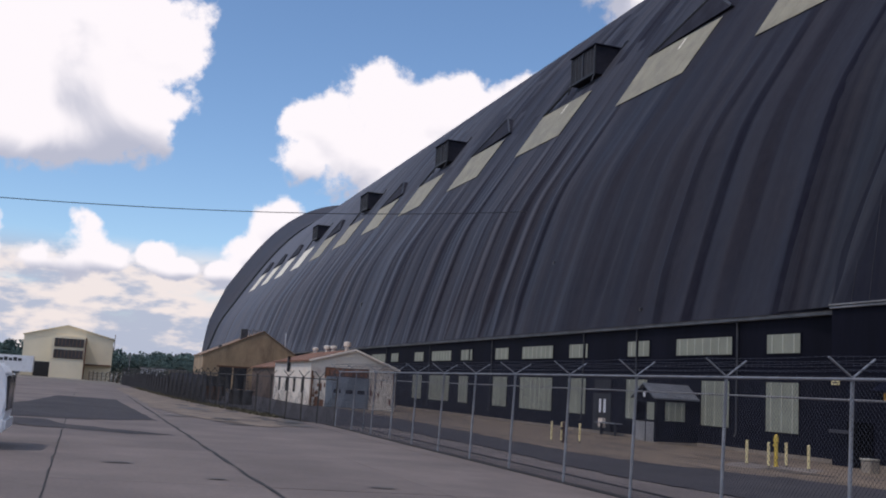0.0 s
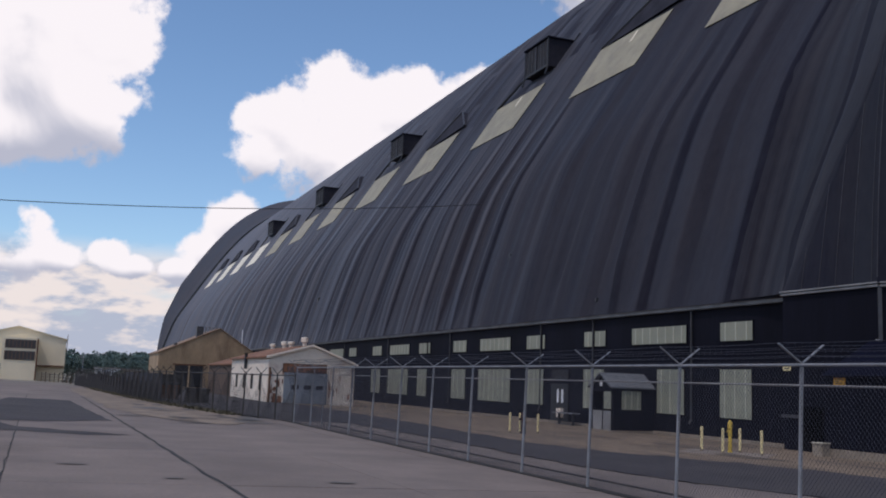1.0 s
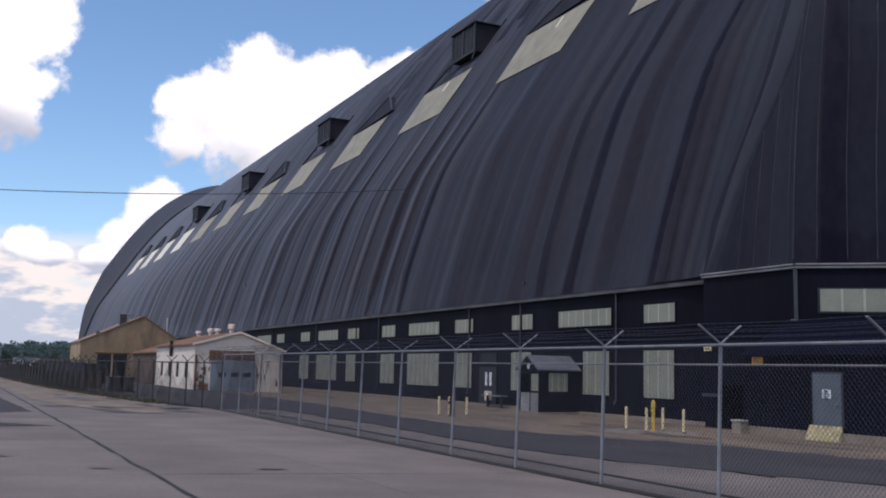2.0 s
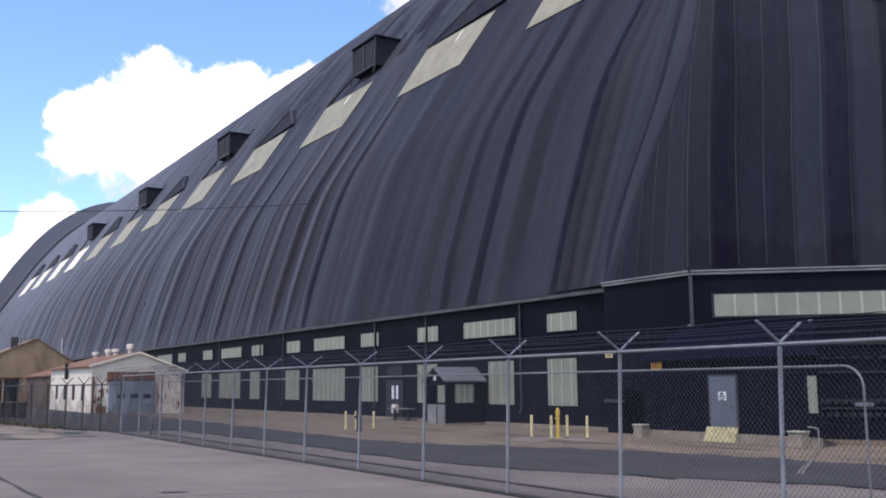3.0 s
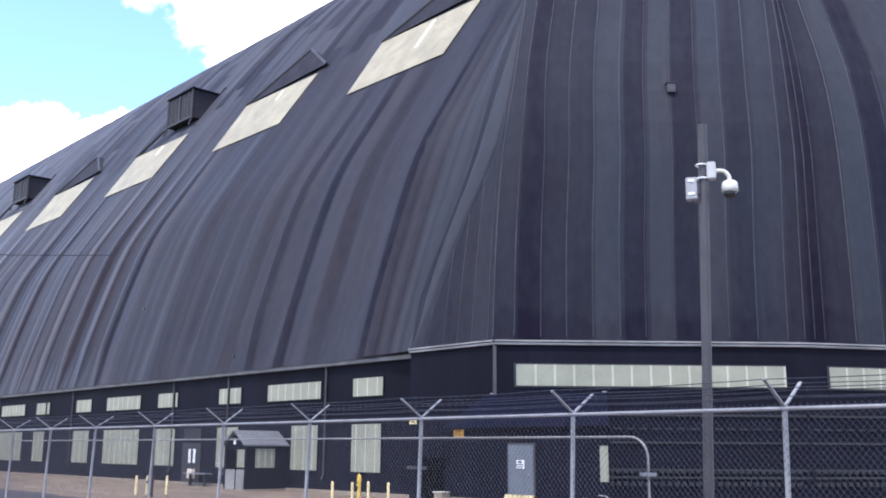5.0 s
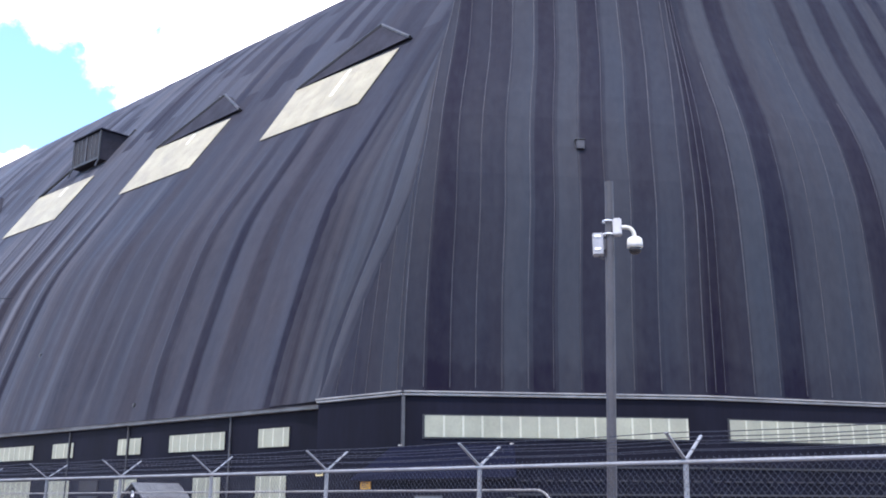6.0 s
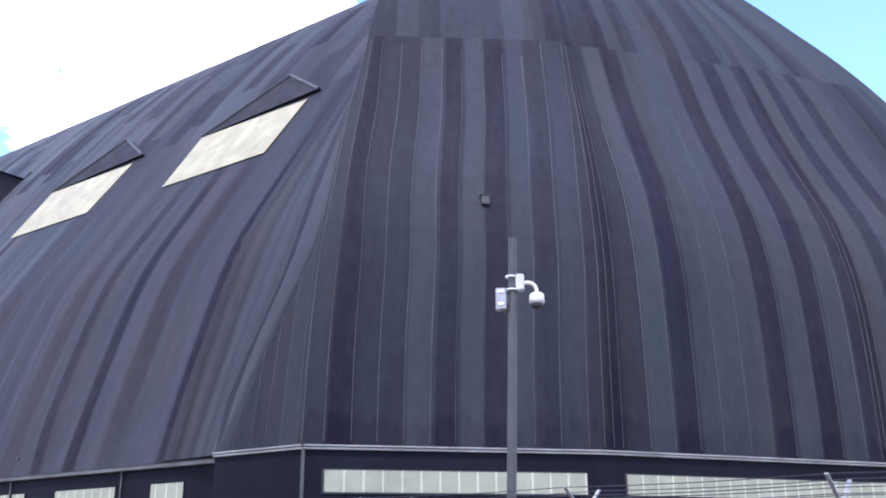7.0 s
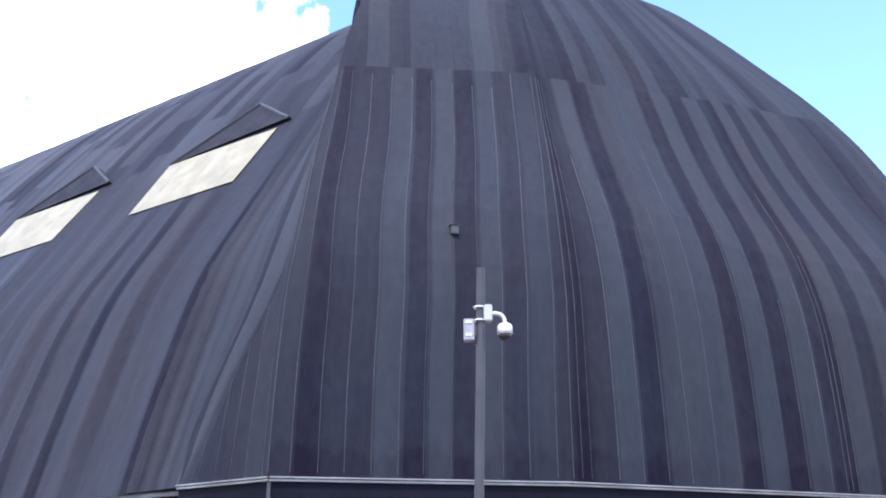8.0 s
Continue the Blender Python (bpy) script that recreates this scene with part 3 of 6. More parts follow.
def strip(name, x0, x1, y0, y1, mat, label, category, lift=0.004, thick=0.12):
    """A slab of paving that follows the fall of the yard."""
    bm = bmesh.new()
    vs = [bm.verts.new((x, y, gz(x) + dz)) for dz in (lift - thick, lift) for x, y in ((x0, y0), (x1, y0), (x1, y1), (x0, y1))]
    for f in ((3, 2, 1, 0), (4, 5, 6, 7), (0, 1, 5, 4), (1, 2, 6, 5), (2, 3, 7, 6), (3, 0, 4, 7)):
        bm.faces.new([vs[i] for i in f])
    return tagged(part(name, bm, mat), label, category, kind="structure")


def stain(x, y, lx, ly, seed, mat="oil", lift=0.02, label="dark oily stain on the worn concrete", name="stain"):
    """An oily blotch with a ragged outline."""
    rng = random.Random(seed)
    bm = bmesh.new()
    vs = []
    for k in range(28):
        a = 2 * math.pi * k / 28
        r = 0.55 + 0.45 * abs(noise.noise((math.cos(a) * 2 + seed, math.sin(a) * 2, 0.3))) * 2 * rng.uniform(0.8, 1.1)
        px, py = x + lx * r * math.cos(a), y + ly * r * math.sin(a)
        vs.append(bm.verts.new((px, py, gz(px) + lift)))
    bm.faces.new(vs)
    tagged(part(name, bm, M[mat]), label, "stain", "stains on the paving", kind="structure")


def ribbon(name, rows, mat, label, category, lift, thick=0.12):
    """Paving between two edges that bend along the yard; rows are [y, near edge, far edge]."""
    bm = bmesh.new()
    sections = []
    for y, xa, xb in rows:
        sections.append([bm.verts.new((x, y, gz(x) + dz)) for x, dz in ((xa, lift - thick), (xb, lift - thick), (xb, lift), ((xa + xb) / 2, lift), (xa, lift))])
    for p, q in zip(sections, sections[1:]):
        for k in range(5):
            bm.faces.new((p[k], p[(k + 1) % 5], q[(k + 1) % 5], q[k]))
    bm.faces.new(sections[0])
    bm.faces.new(sections[-1][::-1])
    return tagged(part(name, bm, mat), label, category, kind="structure")


def build_paving():
    rows = [(-60, 62, 70), (-20, 38, 46), (0, 27, 34), (8, 21.5, 28.5), (14, 17.7, 25.4), (16.2, 16.5, 24.8), (17.8, 15.6, 24.4), (20, 14.6, 24.1), (22.7, 14.1, 23.5), (25.7, 14.0, 22.4),
            (28.7, 14.2, 20.4), (31, 14.4, 18.7), (35, 14.5, 18.0), (40, 14.3, 18.2), (56, 14.2, 19.4), (80, 14.2, 20.2), (200, 14.2, 20.2)]
    ribbon("road", rows, M["asphalt"], "worn grey asphalt service road along the hangar", "road", 0.034)
    ribbon("pavement", [(y, (xa + xb) / 2, 34.9) for y, xa, xb in rows if y > 0], M["tan"], "tan stained concrete strip along the hangar wall", "pavement", 0.02)
    ribbon("verge", [(y, 11.2, (xa + xb) / 2) for y, xa, xb in rows if y < 46] + [(46, 11.2, 17)], M["concrete"], "pale concrete strip behind the fence", "pavement", 0.012)
    edge_rng = random.Random(31)
    for n in range(34):
        # ragged edges where the asphalt has crumbled over the concrete
        y = 10 + n * 2.3 + edge_rng.uniform(-0.8, 0.8)
        for k in (1, 2):
            x = float(np.interp(y, [r[0] for r in rows], [r[k] for r in rows])) + edge_rng.uniform(-0.15, 0.15)
            stain(x, y, edge_rng.uniform(0.15, 0.4), edge_rng.uniform(0.7, 1.9), 60 + 2 * n + k, "asphalt", 0.040, "ragged worn asphalt edge over concrete", "worn_edge")
    bm = bmesh.new()
    pad = []
    for (xa, ya), (xb, yb) in (((23.3, 32.3), (25.7, 30.1)), ((25.7, 30.1), (28.7, 32.9)), ((28.7, 32.9), (26.4, 35.5)), ((26.4, 35.5), (23.3, 32.3))):
        for k in range(8):
            x, y = xa + (xb - xa) * k / 8 + 0.3 * noise.noise((xa + k, ya, 2.0)), ya + (yb - ya) * k / 8 + 0.3 * noise.noise((xa, ya + k, 6.0))
            pad.append(bm.verts.new((x, y, gz(x) + 0.024)))
    bm.faces.new(pad)
    tagged(part("bollard_pad", bm, M["pad"]), "pale worn concrete pad round the bollards", "pavement", kind="structure")
    stain(24.6, 35.9, 1.5, 0.12, 7, "wet", 0.03, "dark damp crack in the tan concrete", "stain")
    strip("pavement_end", 34.95, 41.0, -60, 32, M["tan"], "tan stained concrete before the end door", "pavement", 0.03)
    strip("pavement_end", 41.0, 80.0, -60, 24, M["tan"], "tan stained concrete before the end door", "pavement", 0.03)
    strip("yard", 11.2, 14.15, 46.05, 130, M["asphalt"], "worn dark asphalt yard behind the old fence", "pavement", 0.02)
    bm = bmesh.new()
    bm.faces.new([bm.verts.new((x, y, gz(x) + 0.018)) for x, y in ((11.2, 46.05), (9.6, 51), (8.4, 57.5), (7.1, 67.5), (5.8, 84.5), (4.7, 108), (3.6, 128), (11.2, 128))])
    tagged(part("yard_edge", bm, M["asphalt"]), "worn dark asphalt yard behind the old fence", "pavement", kind="structure")
    strip("edge_kerb", 10.86, 11.12, -60, 46, M["joint"], "dark tarred joint along the foot of the fence", "kerb", 0.026, 0.05)
    apron = thing("apron", (0, 0, 0), "wide old concrete apron in large slabs with tarred joints", "pavement", kind="structure")
    base = bmesh.new()
    vs = [base.verts.new((x, y, gz(x) - 0.02)) for x, y in ((-36, -28), (11.2, -28), (11.0, 10), (9.6, 46), (5.5, 52), (3.0, 110), (-36, 110))]
    base.faces.new(vs)
    part("joint_bed", base, M["joint"], apron)
    # slabs run at a slight angle to the fence
    turn = 0.0135
    w, l = 3.43, 7.6
    for i in range(-10, 4):
        for j in range(-4, 16):
            a0, a1 = i * w + 0.17 + 0.004, (i + 1) * w + 0.17 - 0.004
            b0, b1 = j * l + 2 + 0.002, (j + 1) * l + 2 - 0.002
            if i >= 2 and b1 > 50:
                continue
            a1 = min(a1, 11.1 + turn * b0)
            bm = bmesh.new()
            rnd = random.uniform(-0.004, 0.004)
            quad = [(a - turn * b, b) for a, b in ((a0, b0), (a1, b0), (a1, b1), (a0, b1))]
            lo = [bm.verts.new((x, y, gz(x) - 0.15)) for x, y in quad]
            hi = [bm.verts.new((x, y, gz(x) + rnd)) for x, y in quad]
            for k in range(4):
                bm.faces.new((lo[k], lo[(k + 1) % 4], hi[(k + 1) % 4], hi[k]))
            bm.faces.new(hi)
            bm.faces.new(lo[::-1])
            part("slab", bm, M["concrete"], apron)
    for a, wd in ((3.66, 0.042), (0.15, 0.014)):
        bm = bmesh.new()
        left, right = [], []
        for k in range(80):
            b = 2 + k * 0.9
            wig = noise.noise((a, b * 0.8, 0)) * 0.06
            ww = wd * (1 + 0.7 * noise.noise((a, b * 1.7, 5)))
            x = a - turn * b + wig
            left.append(bm.verts.new((x - ww, b, gz(x) + 0.008)))
            right.append(bm.verts.new((x + ww, b, gz(x) + 0.008)))
        for k in range(79):
            bm.faces.new((left[k], right[k], right[k + 1], left[k + 1]))
        part("tar_joint", bm, M["joint"], apron, "dark tarred joint")

    def patch(name, pts, label):
        """A thin irregular layer with ragged edges."""
        fine = []
        for (xa, ya), (xb, yb) in zip(pts, pts[1:] + pts[:1]):
            n = max(3, int(math.dist((xa, ya), (xb, yb)) / 0.6))
            for k in range(n):
                x, y = xa + (xb - xa) * k / n, ya + (yb - ya) * k / n
                fine.append((x + 0.12 * noise.noise((x * 1.3, y * 0.9, 2.0)), y + 0.7 * noise.noise((x * 1.1, y * 0.5, 7.0))))
        bm = bmesh.new()
        bm.faces.new([bm.verts.new((x, y, gz(x) + 0.012)) for x, y in fine])
        tagged(part(name, bm, M["asphalt"]), label, "pavement", kind="structure")

    patch("asphalt_patch", [(-2.2, 35.6), (0.4, 36.2), (2.75, 38.8), (2.2, 50), (1.75, 62), (-1.6, 62.5), (-2.4, 50), (-3.4, 44)], "dark asphalt patch laid over the concrete")
    patch("tar_stain", [(-4, 31.4), (-1.5, 30.9), (1.6, 29.7), (2.9, 30.2), (1.5, 31.2), (-0.3, 32.8), (-0.9, 34.6), (-2.6, 34.9), (-4, 33.6)], "dark tar repair across the slabs")


build_ground()
build_paving()
for n, (x, y, lx, ly) in enumerate(((6.0, 39.8, 0.8, 0.45), (8.8, 42.2, 1.1, 0.9), (3.9, 44.2, 0.9, 0.6), (1.1, 20.4, 0.4, 0.16), (2.7, 18.1, 0.25, 0.13), (5.7, 17.9, 0.45, 0.15), (9.4, 47, 0.6, 2.0), (5.5, 55, 1.2, 1.6))):
    stain(x, y, lx, ly, n)

rng_wear = random.Random(31)
for n in range(12):
    y = 6 + n * 6.5 + rng_wear.uniform(-2, 2)
    stain(rng_wear.uniform(25, 31), y, rng_wear.uniform(0.5, 1.3), rng_wear.uniform(1.5, 3.5), 90 + n, "tan_dark", 0.027 + 0.0007 * n, "damp brown stain on tan concrete", "stain")


def build_spill():
    """A narrow pale spill that runs across the road from the wall."""
    bm = bmesh.new()
    left, right = [], []
    for k in range(25):
        q = k / 24
        x, y = 29.2 - 9.4 * q, 22.25 - 6.7 * q + 0.03 * math.sin(q * 9)
        w = 0.03 + 0.07 * q * q + 0.03 * noise.noise((k * 0.7, 2.0, 0))
        z = gz(x) + 0.046
        left.append(bm.verts.new((x - 0.6 * w, y + 0.8 * w, z)))
        right.append(bm.verts.new((x + 0.6 * w, y - 0.8 * w, z)))
    for k in range(24):
        bm.faces.new((left[k], right[k], right[k + 1], left[k + 1]))
    tagged(part("pale_spill", bm, M["spill"]), "pale dried spill running across the road", "stain", kind="structure")


build_spill()

# ---- hangar ----
XW, Y0, Y1 = 34.83, 38.3, 343.0
XC, ZR = 84.0, 63.0         # centre line and ridge of the vault
EAVE = 7.0
AX, AY, DH, DP = 84.0, 51.0, 57.0, 1.8  # pivot and section of the end doors
BASE = [(33.6, 32.2), (44.9, 22.4), (63.5, 11.6), (84.0, 2.0)]
hangar = thing("hangar", (XC, (Y0 + Y1) / 2, gz(60)), "huge black-roofed airship hangar with curved vault and rounded end doors", "hangar")


# outer face of the vault on the near side: height, distance across; a knee at about 21 m
KNOTS = [(7.0, 34.45), (10.3, 35.35), (14.2, 36.55), (18.0, 37.85), (20.6, 38.95), (22.4, 40.0), (25.2, 41.75), (29.55, 44.5), (35.0, 48.0),
         (41.0, 52.0), (47.6, 57.0), (53.0, 62.0), (57.0, 67.0), (60.3, 73.0), (62.2, 79.0), (63.0, 84.0)]


def vault_x(z):
    k = 0
    while k < len(KNOTS) - 2 and z > KNOTS[k + 1][0]:
        k += 1
    (za, xa), (zb, xb) = KNOTS[k], KNOTS[k + 1]

    def slope(i):
        a, b = KNOTS[max(i - 1, 0)], KNOTS[min(i + 1, len(KNOTS) - 1)]
        return (b[1] - a[1]) / (b[0] - a[0])

    h = zb - za
    t = min(max((z - za) / h, 0), 1)
    return (2 * t ** 3 - 3 * t * t + 1) * xa + (t ** 3 - 2 * t * t + t) * h * slope(k) + (3 * t * t - 2 * t ** 3) * xb + (t ** 3 - t * t) * h * slope(k + 1)


def door_scale(z):
    """How far the far end door has drawn in at height z."""
    return max(0.0, 1 - min((z - 7.1) / DH, 1.0) ** DP) ** (1 / DP)


# near end door: how far its face has leaned back at each height, upright to a knee at about 20 m
LEAN_Z = [7.1, 12, 17, 20, 23, 27, 31, 36, 39, 42, 45, 48, 51, 54, 57, 59.3, 61.5, 63]
LEAN_R = [0, 0.1, 0.45, 1.1, 2.2, 4.4, 6.5, 8.7, 10.2, 12, 14, 16.2, 18.4, 20.7, 23.2, 25.6, 29, 34]
# how far the strips of its first face, and its corner, slide sideways on the way up
SLIDE_Z = [7.1, 12, 17, 20, 23, 27, 31, 36, 42, 63]
SLIDE_FACE = [0, 0.1, 0.4, 0.55, 0.9, 1.65, 2.2, 2.75, 3.45, 9.0]
SLIDE_EDGE = [0, 0.2, 0.62, 1.15, 1.65, 2.4, 3.35, 4.4, 6.2, 14.0]
FACES = []
for (xa, ya), (xb, yb) in zip(BASE, BASE[1:]):
    length = math.dist((xa, ya), (xb, yb))
    FACES.append((length, Vector(((xb - xa) / length, (yb - ya) / length)), Vector(((ya - yb) / length, (xb - xa) / length))))
HALF = sum(f[0] for f in FACES)
BEND = FACES[0][0]


def eased(z, zs, vs):
    """Smooth curve through a table of values."""
    k = min(max(sum(q <= z for q in zs) - 1, 0), len(zs) - 2)

    def slope(i):
        a, b = max(i - 1, 0), min(i + 1, len(zs) - 1)
        return (vs[b] - vs[a]) / (zs[b] - zs[a])

    h = zs[k + 1] - zs[k]
    t = min(max((z - zs[k]) / h, 0), 1)
    return (2 * t ** 3 - 3 * t * t + 1) * vs[k] + (t ** 3 - 2 * t * t + t) * h * slope(k) + (3 * t * t - 2 * t ** 3) * vs[k + 1] + (t ** 3 - t * t) * h * slope(k + 1)


def door_lean(u, z):
    """Sideways and backward lean of the near door at running length u and height z, face by face with gores between."""
    r, slide, edge = eased(z, LEAN_Z, LEAN_R), eased(z, SLIDE_Z, SLIDE_FACE), eased(z, SLIDE_Z, SLIDE_EDGE)
    (l1, d1, n1), (l2, d2, n2), (l3, d3, n3) = FACES
    keys = [(0.0, n1 * r + d1 * edge), (1.02, n1 * r + d1 * (0.55 * slide + 0.45 * edge)), (2.3, n1 * r + d1 * slide), (BEND - 0.7, n1 * r + d1 * slide),
            (BEND + 2.5, n2 * r + d2 * 0.30 * r), (BEND + 17.7, n2 * r + d2 * 0.14 * r), (BEND + l2 + 2.5, n3 * r + d3 * 0.05 * r), (HALF, Vector((0.0, 1.105 * r)))]
    for (ua, va), (ub, vb) in zip(keys, keys[1:]):
        if u <= ub:
            return va.lerp(vb, (u - ua) / (ub - ua))
    return keys[-1][1]


def uv_mesh(name, rows, uvs, mat, parent, flip=False, label=""):
    """A skin over rows of points with a UV map in metres."""
    n = len(rows[0])
    verts = [p for r in rows for p in r]
    uv = [p for r in uvs for p in r]
    faces = []
    for j in range(len(rows) - 1):
        for i in range(n - 1):
            f = (j * n + i, j * n + i + 1, (j + 1) * n + i + 1, (j + 1) * n + i)
            faces.append(f[::-1] if flip else f)
    ob = mesh(name, verts, faces, mat, parent, True, label)
    lay = ob.data.uv_layers.new(name="UVMap")
    idx = np.zeros(len(ob.data.loops), dtype=np.int32)
    ob.data.loops.foreach_get("vertex_index", idx)
    lay.data.foreach_set("uv", np.array(uv, dtype=np.float32)[idx].ravel())
    return ob


def bisect(row, x):
    lo = 0
    while lo < len(row) and row[lo] <= x:
        lo += 1
    return lo


FOLDS = list(VALLEYS)
rng_fold = random.Random(8)
while FOLDS[-1] < 350:
    FOLDS.append(FOLDS[-1] + rng_fold.uniform(3.2, 6.2))


def fold(y, v):
    """Relief of the membrane over the ribs: broad sags near the end, then straight pleats that run up the vault, deepest below the knee."""
    n = noise.noise
    d = min(max((y - 60) / 20, 0), 1)
    a = n((y * 0.30, v * 0.012, 3.1)) * 0.34 + n((y * 0.75, v * 0.015, 7.7)) * 0.24
    b = (0.5 - abs(n((y * 0.55 + 0.4 * n((y * 0.1, v * 0.05, 2)), v * 0.01, 1.7)))) * 0.5 - 0.1
    # pleats: a sharp valley, a crest close behind it, then a long fall
    pleat = 0.0
    if y > FOLDS[0]:
        k = bisect(FOLDS, y) - 1
        if k < len(FOLDS) - 1:
            w = FOLDS[k + 1] - FOLDS[k]
            t = (y - FOLDS[k]) / w + 0.02 * n((k * 3.3, v * 0.05, 1.9))
            deep = 0.34 + 0.5 * abs(n((k * 7.31, 0.5, 2.2)))
            pleat = ((t / 0.17 if t < 0.17 else 1 - (t - 0.17) / 0.83) - 0.5) * deep
            # narrow creases between the pleats
            q = (t * (2 + k % 3) + 0.37 * k) % 1.0
            pleat += 0.26 * (q / 0.25 if q < 0.25 else (1 - q) / 0.75) - 0.13
    # lies tight round the skylights, loose again above them
    fade = 1.1 if v < 12 else max(0.06, 1.1 - (v - 12) / 12.5)
    if v > 34:
        fade = min(0.13, 0.05 + (v - 34) / 30)
    e = min(max((y - 41) / 7, 0.1), 1)
    return (a * (1 - 0.7 * d) + b * (0.7 - 0.35 * d) + pleat) * min(1, v / 3.5) * fade * e


def build_vault():
    # arc-length steps over half the section, then mirrored
    zs = [EAVE + (ZR - EAVE) * (1 - (1 - i / 56) ** 1.7) for i in range(57)]
    half, v, last = [], 0.0, None
    for z in zs:
        p = (vault_x(z), z)
        if last:
            v += math.dist(p, last)
        half.append((p[0], p[1], v))
        last = p
    sect = half + [(2 * XC - x, z, 2 * v - w) for x, z, w in half[-2::-1]]
    ys, y = [], Y0 - 0.4
    while y < Y1:
        ys.append(y)
        y += 0.4 if y < 58 else (0.27 if y < 170 else 0.38)
    ys.append(Y1)
    rows, uvs = [], []
    for k, (x, z, w) in enumerate(sect):
        a, b = sect[max(k - 1, 0)], sect[min(k + 1, len(sect) - 1)]
        t = Vector((b[0] - a[0], 0, b[1] - a[1])).normalized()
        nrm = Vector((-t.z, 0, t.x))
        row, uvr = [], []
        for yy in ys:
            f = fold(yy, min(w, sect[-1][2] - w))
            row.append((x + nrm.x * f, yy, z + nrm.z * f))
            uvr.append((yy, w))
        rows.append(row)
        uvs.append(uvr)
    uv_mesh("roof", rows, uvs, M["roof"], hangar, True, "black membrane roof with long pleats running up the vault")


def door_ring():
    """Plan of one end door as [x, y, running length], the pivot end mirrored past the middle."""
    pts = BASE + [(2 * XC - x, y) for x, y in BASE[-2::-1]]
    out, run = [], 0.0
    for (xa, ya), (xb, yb) in zip(pts, pts[1:]):
        l = math.dist((xa, ya), (xb, yb))
        n = max(2, round(l / 1.25))
        for k in range(n):
            out.append((xa + (xb - xa) * k / n, ya + (yb - ya) * k / n, run + l * k / n, k == 0))
        run += l
    out.append((*pts[-1], run, True))
    return out


def door_point(bx, by, z, far, u=0.0):
    if far:
        k = door_scale(z)
        x, y = AX + (bx - AX) * k, AY + (by - AY) * k
        return (XC + (x - XC) * 0.96, max(Y0 + Y1 - y, 351.5), z)
    v = door_lean(min(u, 2 * HALF - u), z)
    x, y = bx + (v.x if u <= HALF else -v.x), by + v.y
    # closed over the ridge
    q = min(max((z - 60) / 3, 0), 1)
    return (x + (XC - x) * q, y + (52 - y) * q, z)


def flank_point(z, w):
    """The door's flank at height z, w metres back from its corner."""
    cx, cy, cz = door_point(*BASE[0], z, False)
    vx, vy = vault_x(z) - 0.6 * max(0, 1 - (z - 7.1) / 14), Y0 + min(2.0, (z - 7.1) * 0.12)
    q = w / 6.1
    return Vector((cx + (vx - cx) * q, cy + (vy - cy) * q, z))


def build_drape(side, skin):
    """Strips round the corner of the near door, and the end of the vault's sheet drawn over them in long gathers."""
    zs = [7.1 + (ZR - 7.1) * math.sin(math.pi / 2 * i / 50) for i in range(51)]
    flip = lambda p: (2 * XC - p.x, p.y, p.z) if side else tuple(p)
    rows = [[flip(flank_point(z, 0.35 * k)) for k in range(18, -1, -1)] for z in zs if z < 36]
    uvs = [[(300 + 0.35 * k, z) for k in range(18, -1, -1)] for z in zs if z < 36]
    uv_mesh("door_flank", rows, uvs, M["flank"], skin, side == 1, "dark strips round the corner of the end door")
    for e, t in FLANK[:-1]:
        pts = [flip(flank_point(z, e) + Vector((-0.02, -0.01, 0))) for z in zs if np.interp(z, LAP_Z, LAP_W) > e - 0.1]
        if len(pts) > 2:
            part("standing_seam", tube(bmesh.new(), pts, 0.015, 4), M["seam"], skin)
    rows, uvs = [], []
    n = 40
    for z in zs:
        lap = float(np.interp(z, LAP_Z, LAP_W))
        back, mid, tip = Vector((vault_x(z), 43.2, z)), Vector((vault_x(z) - 0.1, 39.0, z)), flank_point(z, lap)
        h = 0.3
        tx = (vault_x(min(z + h, ZR)) - vault_x(max(z - h, 7.0))) / (2 * h)
        out = Vector((-1.0, -0.35, tx)).normalized()
        loose = min(1.0, (z - 7.0) / 5)
        row, uvr = [], []
        for k in range(n + 1):
            f = k / n
            p = back * (1 - f) ** 2 + mid * 2 * f * (1 - f) + tip * f * f
            # gathers: wide near the vault, sharp towards the corner
            g = 0.5 * math.sin(2 * math.pi * (2.6 * f ** 1.3 + 0.05 * noise.noise((f * 2, z * 0.08, 3.0)))) + 0.35 * noise.noise((f * 7, z * 0.05, 1.0))
            p = p + out * (0.05 + 0.30 * loose * g * math.sin(math.pi * f) + 0.10 * loose * math.sin(math.pi * f))
            row.append(flip(p))
            uvr.append((320 + 7 * f, z))
        # its hem lies flat on the strips and runs out under their face
        for k in (1, 2, 3):
            row.append(flip(flank_point(z, lap * (1 - 0.09 * k)) + out * (0.05 - 0.03 * k)))
            uvr.append((327 + 0.35 * k, z))
        rows.append(row)
        uvs.append(uvr)
    uv_mesh("end_sheet", rows, uvs, M["drape"], skin, side == 1, "loose grey end of the roof sheet gathered at the door")


